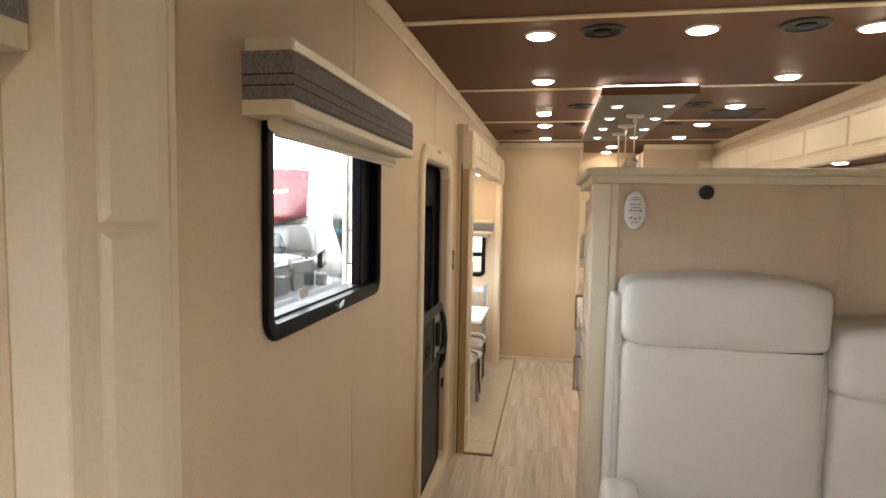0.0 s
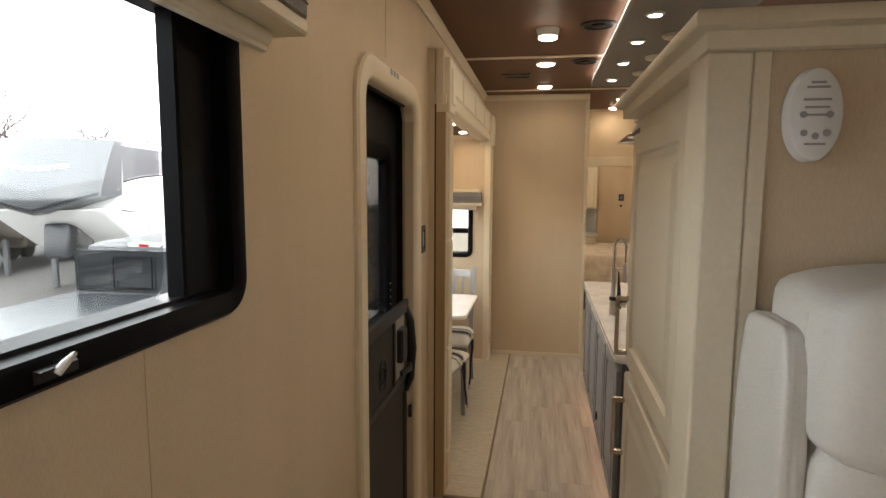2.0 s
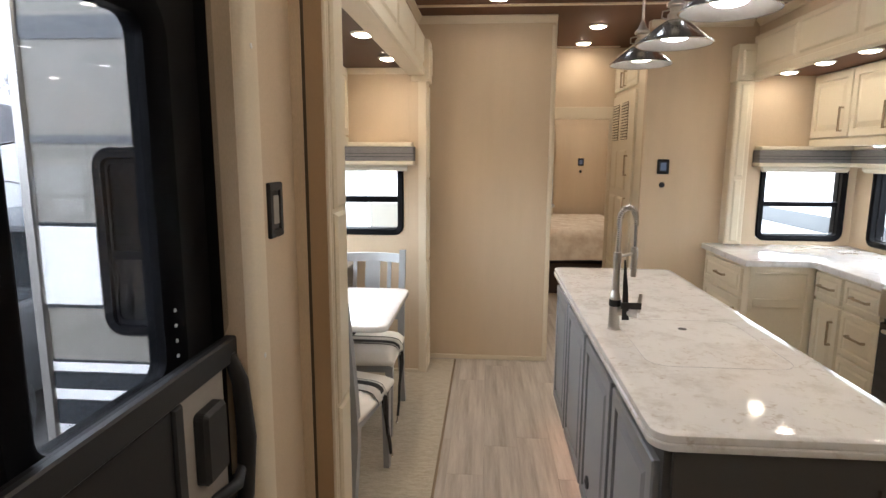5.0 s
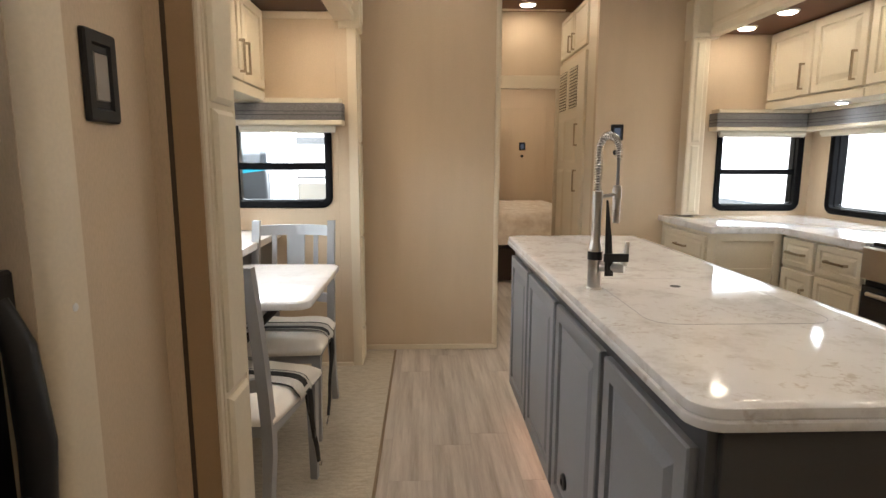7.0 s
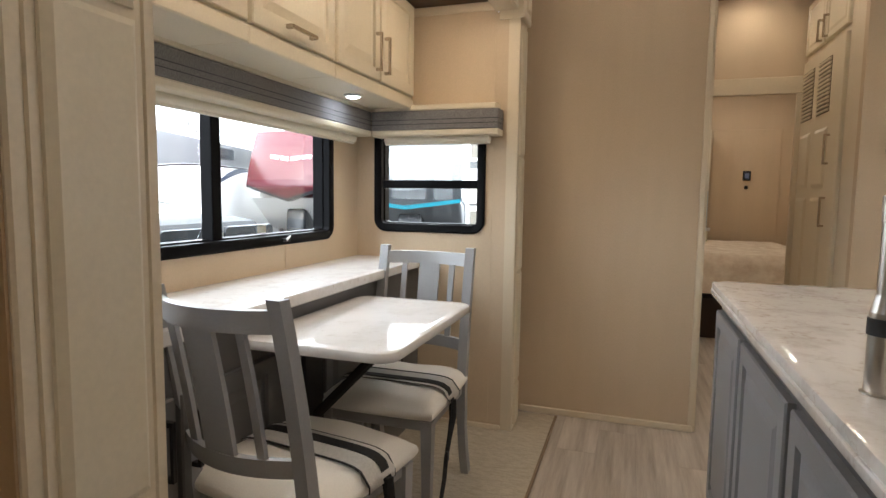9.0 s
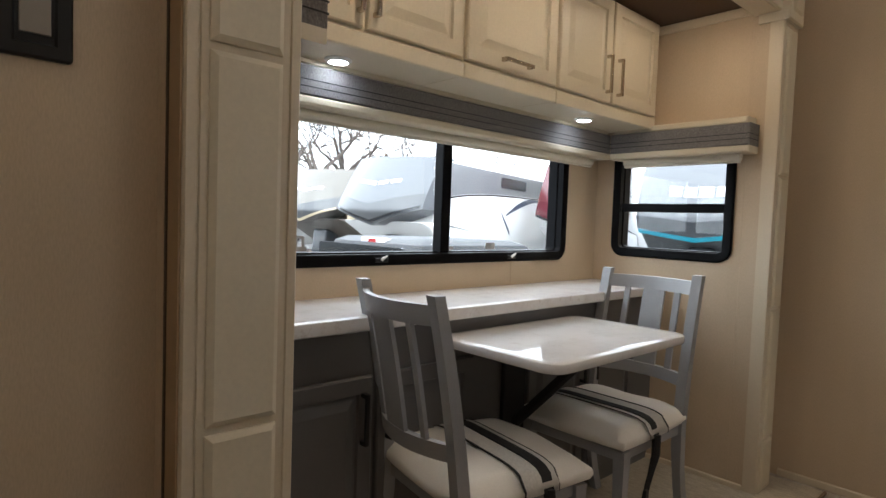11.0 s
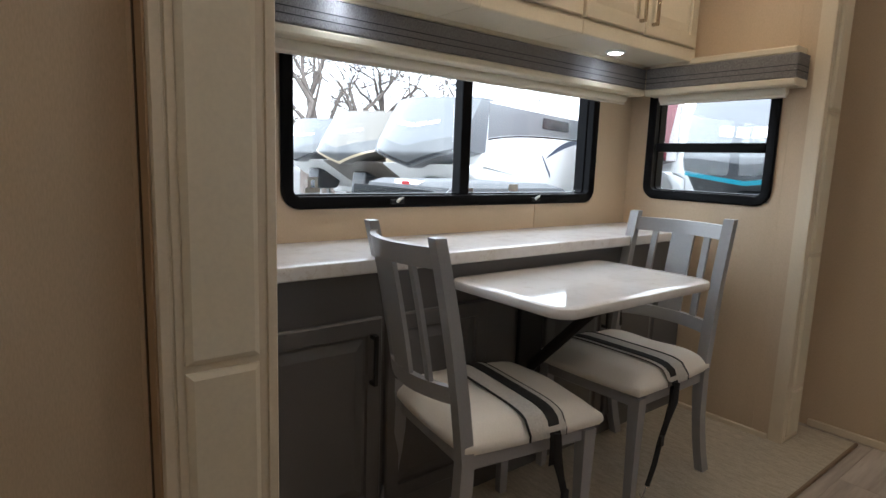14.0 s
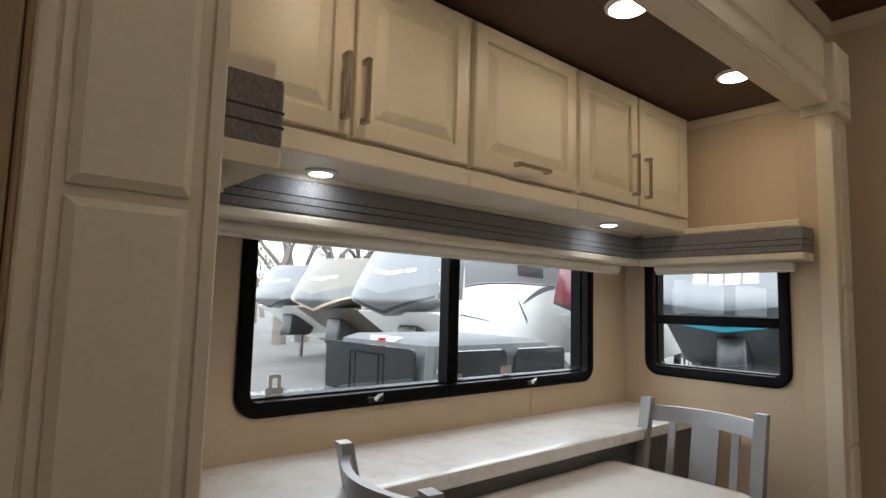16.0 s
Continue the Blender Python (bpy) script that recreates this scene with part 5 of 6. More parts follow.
for z0, z1, hz in ((0.12, 1.160, 1.01), (1.188, 1.822, 1.30)):
    d = part("door", rings(facing((0.352, 3.065, z0), (-1, 0, 0)), 0.590, z1 - z0, [(0, 0), (0, 0.015), (0.004, 0.019), (0.054, 0.019), (0.058, 0.008), (0.070, 0.008), (0.104, 0.0185)]), CREAM, pantry)
    pull(d, (0.333, 3.035, hz), (-1, 0, 0), (0, 0, 1), 0.165, BRONZE_NICKEL, 0.034)
half = thing("half_wall", "beige-papered half wall with cream trim behind the seats", "partition", (1.2, 2.3, 0), kind="structure")
part("panel", box(0.3945, WR, 2.285, 2.3, DECK, CAP), WALLPAPER, half)
part("backing", box(1.131, WR, 2.301, 2.36, 0.0, CAP), CREAM, half)
part("batten", box(0.3702, 0.394, 2.279, 2.285, DECK, CAP, 0.002), CREAM_TRIM, half)
part("panel_joint", box(1.06, 1.082, 2.282, 2.285, DECK, CAP, 0.001), WALLPAPER, half)
cap = thing("divider_cap", "cream moulded cap along the top of the half wall", "trim", (1.0, 2.6, CAP), kind="structure")
bm = rings(Matrix.Translation((0.286, 2.246, CAP)), WR - 0.286, 0.866, [(0.022, 0), (0.020, 0.001), (0.020, 0.025), (0.012, 0.026), (0.003, 0.029), (0.0, 0.034), (0.0, 0.044), (0.003, 0.049), (0.010, 0.051), (0.03, 0.051)])
part("moulding", bm, CREAM, cap, smooth=35)
spk = thing("round_speaker", "small round black sensor on the half wall", "speaker", (0.664, 2.285, 1.842))
part("grille", lathe(facing((0.664, 2.285, 1.842), (0, -1, 0)), [(0.023, 0), (0.023, 0.006), (0.019, 0.010), (0.006, 0.012)], 24), BLACK_PLASTIC, spk, smooth=40)


def oval_panel(x, y, z):
    t = thing("remote_holder", "white oval wall remote with grey printed symbols", "remote control", (x, y, z))
    m = facing((x, y, z), (0, -1, 0))
    bm = bmesh.new()
    loops = []
    for k, d in ((1.0, 0), (1.0, 0.016), (0.96, 0.022), (0.86, 0.024)):
        loops.append([bm.verts.new(m @ Vector((0.034 * k * math.cos(2 * math.pi * i / 40), 0.062 * k * math.sin(2 * math.pi * i / 40), d))) for i in range(40)])
    for a, b in zip(loops, loops[1:]):
        for i in range(40):
            bm.faces.new((a[i], a[(i + 1) % 40], b[(i + 1) % 40], b[i]))
    bm.faces.new(loops[0])
    bm.faces.new(loops[-1])
    part("case", bm, WHITE_PLASTIC, t, smooth=40)
    for v, w in ((0.040, 0.018), (0.034, 0.028), (0.018, 0.034), (0.008, 0.030), (-0.002, 0.034), (-0.040, 0.026)):
        part("printed_line", rings(m @ Matrix.Translation((-w / 2, v, 0.0235)), w, 0.003, [(0, 0), (0, 0.0012)]), GREY_PRINT, t)
    for u, v in ((-0.016, 0.0), (0.016, 0.0), (-0.014, -0.024), (0.0, -0.028), (0.014, -0.024)):
        part("button", lathe(m @ Matrix.Translation((u, v, 0.0235)), [(0.0045, 0), (0.0045, 0.0015)], 12), GREY_PRINT, t)


oval_panel(0.445, 2.285, 1.78)


def cushion(x0, x1, y0, y1, z0, z1, puff, name, parent, bow=0.0, n=14, power=7):
    """A stuffed block with rounded, slightly swollen faces."""
    bm = bmesh.new()
    bmesh.ops.create_cube(bm, size=2.0)
    bmesh.ops.subdivide_edges(bm, edges=bm.edges[:], cuts=n, use_grid_fill=True)
    c, hx, hy, hz = Vector(((x0 + x1) / 2, (y0 + y1) / 2, (z0 + z1) / 2)), (x1 - x0) / 2, (y1 - y0) / 2, (z1 - z0) / 2
    for v in bm.verts:
        p = v.co.copy()
        k = (abs(p.x) ** power + abs(p.y) ** power + abs(p.z) ** power) ** (1 / power)
        p /= k
        swell = puff * (1 - p.x * p.x) * (1 - p.z * p.z)
        wrinkle = 0.0035 * noise.noise(Vector((p.x * 3.1, p.y * 2.0, p.z * 4.3)) + c * 3)
        v.co = Vector((c.x + p.x * hx, c.y + p.y * (hy + swell) + wrinkle, c.z + p.z * hz + bow * (1 - p.x * p.x) * (p.z > 0) * p.z + wrinkle))
    return part(name, bm, LEATHER, parent, smooth=70)


def theatre_seat(x0, x1, lift, label):
    t = thing("theatre_recliner", label, "recliner", ((x0 + x1) / 2, 1.95, DECK), group="theatre recliners")
    cushion(x0, x1 - 0.004, 2.075, 2.27, DECK + 0.40, DECK + 0.917 + lift, 0.020, "backrest", t, power=12)
    cushion(x0 - 0.004, x1, 2.050, 2.265, DECK + 0.888 + lift, DECK + 1.086 + lift, 0.018, "headrest", t, 0.020, power=9)
    cushion(x0 - 0.032, x0 + 0.004, 2.11, 2.275, DECK + 0.1, DECK + 1.03 + lift, 0.0, "back_side", t)
    cushion(x1 - 0.004, x1 + 0.006, 2.12, 2.275, DECK + 0.1, DECK + 1.03 + lift, 0.0, "back_side", t)
    cushion(x0 + 0.01, x1 - 0.01, 1.48, 2.09, DECK + 0.22, DECK + 0.46, 0.02, "seat", t)
    cushion(x0 + 0.0, x1, 1.40, 1.52, DECK + 0.03, DECK + 0.42, 0.02, "footrest", t)
    part("base", box(x0, x1, 1.55, 2.27, DECK, DECK + 0.25, 0.01), BLACK_PLASTIC, t)
    z = DECK + 0.901 + lift
    # shade in the crease, laid in as a thin black tube
    part("crease", tube([(x0 + 0.02, 2.082, z), (x0 + 0.1, 2.066, z + 0.003), ((x0 + x1) / 2, 2.062, z - 0.002), (x1 - 0.1, 2.066, z - 0.004), (x1 - 0.02, 2.082, z - 0.006)], 0.006, 8), STRAP, t, "black tube for the shade in the headrest seam")
    side = [(x0 + 0.002, 2.125, DECK + 0.42), (x0 - 0.002, 2.118, DECK + 0.75 + lift), (x0 - 0.003, 2.118, DECK + 0.95 + lift), (x0 - 0.001, 2.13, DECK + 1.05 + lift)]
    part("piping", tube(side, 0.004, 8), LEATHER, t, "leather piping along the back's edge", smooth=60)
    return t


theatre_seat(0.400, 0.963, 0.03, "pale grey leather theatre recliner with a padded headrest")
theatre_seat(0.978, 1.50, -0.09, "pale grey leather theatre seat with a lower back")
arm = thing("recliner_armrest", "pale grey padded leather armrest", "armrest", (0.39, 1.75, DECK))
cushion(0.335, 0.452, 1.45, 2.06, DECK + 0.02, DECK + 0.545, 0.0, "pad", arm)

# ---- entry door ----
entry = thing("door_1", "charcoal entry door behind a closed screen door", "door", (-0.535, 3.56, 0.03), kind="structure")
flange = rings(facing((WL, 3.12, 0.02), (1, 0, 0)), 0.92, 2.095, [(0.088, -0.05), (0.0, -0.0), (0.0, 0.012), (0.008, 0.020), (0.070, 0.020), (0.082, 0.012), (0.088, 0.0)], 0.17, 12, closed=True)
part("door_frame", flange, CREAM_TRIM, entry, "cream moulded door frame", smooth=35)
for y, z in ((3.16, 0.5), (3.16, 1.1), (3.16, 1.75), (4.0, 0.5), (4.0, 1.1), (4.0, 1.78), (3.42, 2.105), (3.74, 2.105)):
    part("screw", lathe(facing((WL + 0.020, y, z), (1, 0, 0)), [(0.006, 0), (0.006, 0.001), (0.003, 0.002)], 10), WHITE_PLASTIC, entry)
DX = -0.53
sm = facing((DX, 3.215, 0.035), (1, 0, 0))
part("screen_frame", rings(sm, 0.775, 2.02, [(0, 0), (0, 0.02), (0.004, 0.024), (0.030, 0.024), (0.034, 0.02), (0.034, 0)], 0.09, 8, closed=True), CHARCOAL_DOOR, entry, "charcoal screen door frame", smooth=35)
part("screen_rail", rings(sm @ Matrix.Translation((0.03, 1.072, 0)), 0.715, 0.055, [(0, 0), (0, 0.02), (0.004, 0.024)]), BLACK_PLASTIC, entry, "black cross rail")
p = part("insect_screen", rings(sm @ Matrix.Translation((0.03, 1.127, 0.008)), 0.715, 0.868, [(0, 0), (0, 0.001)], 0.06, 4), SCREEN_MESH, entry, "fine dark insect screen")
p.visible_shadow = False
part("lower_panel", rings(sm @ Matrix.Translation((0.03, 0.02, 0.002)), 0.715, 0.74, [(0, 0), (0, 0.008), (0.01, 0.012), (0.05, 0.012), (0.06, 0.006)]), CHARCOAL_DOOR, entry, "charcoal lower panel")
part("lower_rail", rings(sm @ Matrix.Translation((0.03, 0.762, 0)), 0.715, 0.035, [(0, 0), (0, 0.018), (0.004, 0.022)]), BLACK_PLASTIC, entry, "black lower cross rail")
part("slider_panel", rings(sm @ Matrix.Translation((0.03, 0.80, 0.003)), 0.47, 0.27, [(0, 0), (0, 0.010), (0.004, 0.014)]), CHARCOAL_DOOR, entry, "charcoal hand slider panel")
part("slider_post", rings(sm @ Matrix.Translation((0.475, 0.80, 0.003)), 0.03, 0.27, [(0, 0), (0, 0.018), (0.003, 0.022)]), BLACK_PLASTIC, entry)
part("latch_plate", rings(sm @ Matrix.Translation((0.51, 0.80, 0.004)), 0.17, 0.27, [(0, 0), (0, 0.010), (0.003, 0.012)]), LATCH_GREY, entry, "grey latch plate")
part("latch_box", rings(sm @ Matrix.Translation((0.55, 0.875, 0.015)), 0.09, 0.15, [(0, 0), (0, 0.02), (0.008, 0.028)], 0.012, 3), BLACK_PLASTIC, entry, "black latch box")
part("latch_button", rings(sm @ Matrix.Translation((0.615, 0.92, 0.03)), 0.012, 0.016, [(0, 0), (0.002, 0.012)]), TAIL_RED, entry, "small red release")
part("lower_lever", tube([sm @ Vector((0.60, 0.815, 0.02)), sm @ Vector((0.66, 0.82, 0.045)), sm @ Vector((0.73, 0.84, 0.03))], [0.012, 0.014, 0.010], 8), BLACK_PLASTIC, entry, smooth=50)
part("grab_handle", tube([sm @ Vector((0.715, 0.70, 0.015)), sm @ Vector((0.717, 0.76, 0.036)), sm @ Vector((0.718, 0.90, 0.044)), sm @ Vector((0.717, 1.03, 0.036)), sm @ Vector((0.715, 1.09, 0.015))], [0.014, 0.019, 0.022, 0.019, 0.014], 10), BLACK_PLASTIC, entry, "black grab handle", smooth=50)
bm = bmesh.new()
for rx in (0.048, 0.026):
    tube([sm @ Vector((0.315 + rx * math.cos(a), 0.90 + 1.35 * rx * math.sin(a), 0.018)) for a in [2 * math.pi * i / 24 for i in range(25)]], 0.004, 6, bm=bm)
part("badge", bm, BLACK_PLASTIC, entry, "dark grey oval badge")
for k in range(4):
    part("frame_rivet", lathe(facing((-0.5505, 3.792, 1.17 + 0.03 * k), (1, 0, 0)), [(0.004, 0), (0.004, 0.0015), (0.002, 0.003)], 8), WHITE_PLASTIC, entry, "small bright rivet")
part("hinge_catch", box(-0.505, -0.49, 3.93, 3.965, 0.60, 0.66, 0.003), BLACK_PLASTIC, entry)
for k in range(3):
    part("frame_mark", rings(facing((WL + 0.020, 3.49 + k * 0.045, 2.085), (1, 0, 0)), 0.028, 0.022, [(0, 0), (0.002, 0.002)]), GREY_PRINT, entry, "small dark mark on the frame")
leaf = thing("entry_door_leaf", "charcoal outer entry door with a tall rounded window", "door", (-0.565, 3.56, 0.03), kind="structure")
for y0, y1, z0, z1 in ((3.165, 3.212, 0.0, 2.12), (3.962, 4.04, 0.0, 2.12), (3.212, 3.962, 2.062, 2.12), (3.212, 3.962, 0.0, 0.034)):
    part("jamb", box(-0.60, -0.5335, y0, y1, z0, z1), CHARCOAL_DOOR, leaf, "charcoal door jamb")
part("leaf", pierced("x", -0.595, -0.565, 3.212, 3.962, 0.034, 2.062, [(3.43, 3.795, 1.115, 1.81)]), CHARCOAL_DOOR, leaf)
lm = facing((-0.565, 3.385, 1.07), (1, 0, 0))
part("window_frame", rings(lm, 0.452, 0.785, [(0.055, -0.03), (0.0, 0.0), (0.0, 0.008), (0.006, 0.014), (0.050, 0.014), (0.066, 0.004), (0.066, -0.03)], 0.10, 8, closed=True), BLACK, leaf, smooth=35)
p = part("pane", rings(lm @ Matrix.Translation((0.04, 0.04, -0.015)), 0.372, 0.705, [(0, 0), (0, 0.004)]), DOOR_GLASS, leaf)
p.visible_shadow = False

latch = thing("light_switch", "recessed dark slide switch plate on the wall", "switch", (WL, 4.14, 1.42))
part("plate", rings(facing((WL, 4.100, 1.354), (1, 0, 0)), 0.086, 0.134, [(0, 0), (0, 0.006), (0.003, 0.009), (0.018, 0.009), (0.021, 0.004)], 0.005, 3), BLACK_PLASTIC, latch)
part("rocker", rings(facing((WL + 0.001, 4.124, 1.385), (1, 0, 0)), 0.038, 0.072, [(0, 0), (0.002, 0.006)]), LATCH_GREY, latch)


def thermostat(x, y, z, s, label):
    t = thing("thermostat", label, "thermostat", (x, y, z))
    m = facing((x - 0.043 * s, y, z - 0.055 * s), (0, -1, 0))
    part("case", rings(m, 0.086 * s, 0.11 * s, [(0, 0), (0, 0.012), (0.004, 0.017), (0.014, 0.017), (0.016, 0.014)], 0.006, 3), BLACK_PLASTIC, t)
    part("display", rings(m @ Matrix.Translation((0.022 * s, 0.025 * s, 0.0142)), 0.042 * s, 0.06 * s, [(0, 0), (0, 0.002)]), LCD, t, "pale blue lit display")
    k = thing("sensor", "small round black sensor on the wall", "sensor", (x, y, z - 0.137 * s))
    part("face", lathe(facing((x, y, z - 0.137 * s), (0, -1, 0)), [(0.021, 0), (0.021, 0.006), (0.012, 0.010), (0.011, 0.020), (0.008, 0.022)], 20), BLACK_PLASTIC, k, smooth=40)


thermostat(1.353, 7.25, 1.488, 1.0, "black thermostat with a pale lit display")
thermostat(1.40, 11.434, 1.488, 1.0, "black bedroom wall control")

# ---- hallway, closet and bedroom ----
closet = thing("hall_closet", "cream hallway closet with louvred door and upper cupboard", "closet", (1.5, 7.9, 0))
part("body", box(1.222, 1.96, 7.301, 8.299, 0, TOP - 0.07, 0.002), CREAM, closet)
part("face_frame", box(1.203, 1.221, 7.301, 8.299, 0, TOP - 0.07, 0.002), CREAM_TRIM, closet)
for y0, y1, hy in ((7.50, 7.88, 7.84), (7.90, 8.285, 7.95)):
    d = part("cupboard_door", rings(facing((1.203, y1, 2.13), (-1, 0, 0)), y1 - y0, 0.32, SLIM_STEPS), CREAM, closet)
    pull(d, (1.184, hy, 2.21), (-1, 0, 0), (0, 0, 1), 0.13)
leafd = part("closet_door", box(1.181, 1.203, 7.50, 8.285, 0.06, 2.09, 0.003), CREAM, closet)
for y0, y1 in ((7.70, 7.93), (8.03, 8.255)):
    # a brown sheet behind the slats gives the shade between them
    part("louvre_shade_sheet", box(1.1775, 1.181, y0, y1, 1.705, 2.012), LOUVRE_SHADE, leafd, "dark brown sheet for the shade between louvres")
    for k in range(13):
        z = 1.709 + k * 0.0235
        part("louvre", rings(facing((1.1775, y1, z), (-1, 0, 0)), y1 - y0, 0.016, [(0, 0), (0.003, 0.007)]), CREAM, leafd)
    for z0, z1 in ((1.28, 1.62), (0.65, 1.22), (0.12, 0.60)):
        part("raised_panel", rings(facing((1.181, y1, z0), (-1, 0, 0)), y1 - y0, z1 - z0, [(0, 0), (0.004, 0.003), (0.02, 0.010)]), CREAM, leafd)
pull(leafd, (1.181, 7.66, 1.49), (-1, 0, 0), (0, 0, 1), 0.17)
pull(leafd, (1.181, 7.66, 1.14), (-1, 0, 0), (0, 0, 1), 0.17)
structure("door_casing", rings(facing((0.50, 8.30, 1.905), (0, -1, 0)), 0.70, 0.11, [(0, 0), (0, 0.014), (0.003, 0.018)]), CREAM_TRIM, "cream casing over the bedroom doorway")
structure("door_casing", rings(facing((1.15, 8.30, 0), (0, -1, 0)), 0.05, 1.904, [(0, 0), (0, 0.014), (0.003, 0.018)]), CREAM_TRIM, "cream casing beside the bedroom doorway")
structure("bedroom_door_panel", rings(facing((1.02, 11.45, 0.02), (0, -1, 0)), 0.72, 2.0, [(0, 0), (0, 0.012), (0.003, 0.015)]), WALLPAPER, "plain beige wardrobe door in the bedroom")


def bed():
    t = thing("bed", "bed with a tan patterned quilt hanging over a dark base", "bed", (0.95, 10.2, 0))
    part("base", box(0.30, 1.80, 9.30, 11.3, 0.0, 0.36, 0.01), DARK_WOOD, t, "dark bed base")
    bm = bmesh.new()
    nx, ny = 28, 30
    x0, x1, y0, y1 = 0.24, 1.86, 9.20, 11.35
    grid = []
    for j in range(ny + 1):
        row = []
        for i in range(nx + 1):
            u, v = i / nx, j / ny
            x, y = x0 + (x1 - x0) * u, y0 + (y1 - y0) * v
            drop = max(0, 0.09 - u) + max(0, u - 0.91) + max(0, 0.09 - v)
            z = 0.73 - 3.6 * drop + 0.015 * noise.noise(Vector((x * 3, y * 3, 0))) + 0.008 * noise.noise(Vector((x * 11, y * 11, 4)))
            px = x + 0.02 * noise.noise(Vector((x * 8, y * 8, z * 5)))
            row.append(bm.verts.new((px, y + 0.015 * noise.noise(Vector((x * 9, y, z * 7))), z)))
        grid.append(row)
    for j in range(ny):
        for i in range(nx):
            bm.faces.new((grid[j][i], grid[j][i + 1], grid[j + 1][i + 1], grid[j + 1][i]))
    part("quilt", bm, BEDSPREAD, t, "tan patterned quilt", smooth=80)


bed()
vanity = thing("vanity_cabinet", "cream vanity with a mosaic backsplash seen through the doorway", "vanity", (0.4, 10.9, 0))
part("base", box(-0.4, 0.97, 11.0, 11.44, 0, 0.85, 0.004), CREAM, vanity)
part("top", box(-0.4, 0.99, 10.98, 11.44, 0.851, 0.89, 0.004), MARBLE, vanity)
part("backsplash", box(-0.4, 1.0, 11.425, 11.445, 0.891, 1.30), TILE_BLUE, vanity, "blue-grey mosaic backsplash")
part("wall_cupboard", box(-0.4, 0.97, 11.15, 11.444, 1.301, 2.0, 0.004), CREAM, vanity)
for x0 in (0.44, 0.71):
    part("cupboard_door", rings(facing((x0, 11.15, 1.32), (0, -1, 0)), 0.24, 0.66, SLIM_STEPS), CREAM, vanity)
    part("base_door", rings(facing((x0, 11.0, 0.1), (0, -1, 0)), 0.24, 0.72, SLIM_STEPS), CREAM, vanity)

# ---- outside: the lot, parked vehicles and bare trees ----
GZ = -0.95
bm = bmesh.new()
bmesh.ops.create_grid(bm, x_segments=2, y_segments=2, size=400)
bmesh.ops.translate(bm, verts=bm.verts, vec=(0, 0, GZ))
structure("ground", bm, GRAVEL, "grey damp gravel lot")
# outside skins of this trailer's slide that show through the door window
ext = thing("slide_exterior", "beige gelcoat slide end with dark and white stripes", "trailer wall", (-0.9, 4.44, 0), kind="structure")
part("skin", pierced("y", 4.425, 4.449, -1.335, -0.535, -0.35, 2.3, [(-1.128, -0.54, 1.01, 1.56)]), SKIN_BEIGE, ext)
for z0, z1, mat in ((1.885, 1.95, RV_GREY), (1.585, 1.61, RV_GREY), (1.335, 1.347, RV_DARK), (1.078, 1.09, RV_DARK), (0.90, 0.908, RV_DARK), (1.09, 1.335, RV_WHITE), (0.87, 0.90, RV_WHITE), (0.81, 0.869, RV_DARK), (0.775, 0.809, RV_WHITE), (0.69, 0.774, RV_DARK), (0.54, 0.689, RV_WHITE)):
    part("stripe", box(-1.335, -1.150 if 0.95 < z0 < 1.58 else -0.535, 4.421, 4.4248, z0, z1), mat, ext)
wm = facing((-1.142, 4.425, 0.995), (0, -1, 0))
part("outer_window_frame", rings(wm, 0.625, 0.58, [(0.03, -0.02), (0, 0), (0, 0.010), (0.004, 0.014), (0.030, 0.014), (0.034, 0.004)], 0.06, 6, closed=True), BLACK, ext, smooth=35)
part("outer_mullion", box(-1.115, -0.54, 4.424, 4.434, 1.235, 1.262), BLACK, ext)
part("outer_pane", rings(wm @ Matrix.Translation((0.02, 0.02, -0.012)), 0.585, 0.54, [(0, 0), (0, 0.004)]), TINTED_GLASS, ext)
part("corner_trim", box(-1.375, -1.336, 4.41, 4.45, -0.4, 2.32, 0.006), NICKEL, ext, "aluminium corner trim")
# the bedroom slide, seen from outside through the dinette's end window
rear = thing("bedroom_slide_exterior", "beige gelcoat bedroom slide with white and grey stripes", "trailer wall", (-0.9, 8.70, 0.2), kind="structure")
part("skin", box(-1.18, -0.54, 8.70, 11.2, 0.2, 2.3, 0.01), SKIN_BEIGE, rear)
for z0, z1, mat in ((1.503, 1.532, RV_WHITE), (1.44, 1.502, RV_PALE), (1.142, 1.439, RV_WHITE), (1.12, 1.141, RV_GREY), (1.075, 1.119, RV_WHITE)):
    part("stripe", box(-1.185, -0.54, 8.696, 8.6995, z0, z1), mat, rear)
    part("stripe", box(-1.1845, -1.1805, 8.70, 11.2, z0, z1), mat, rear)
part("corner_trim", box(-1.215, -1.1855, 8.685, 8.72, 0.15, 2.32, 0.006), RV_WHITE, rear, "white corner trim")


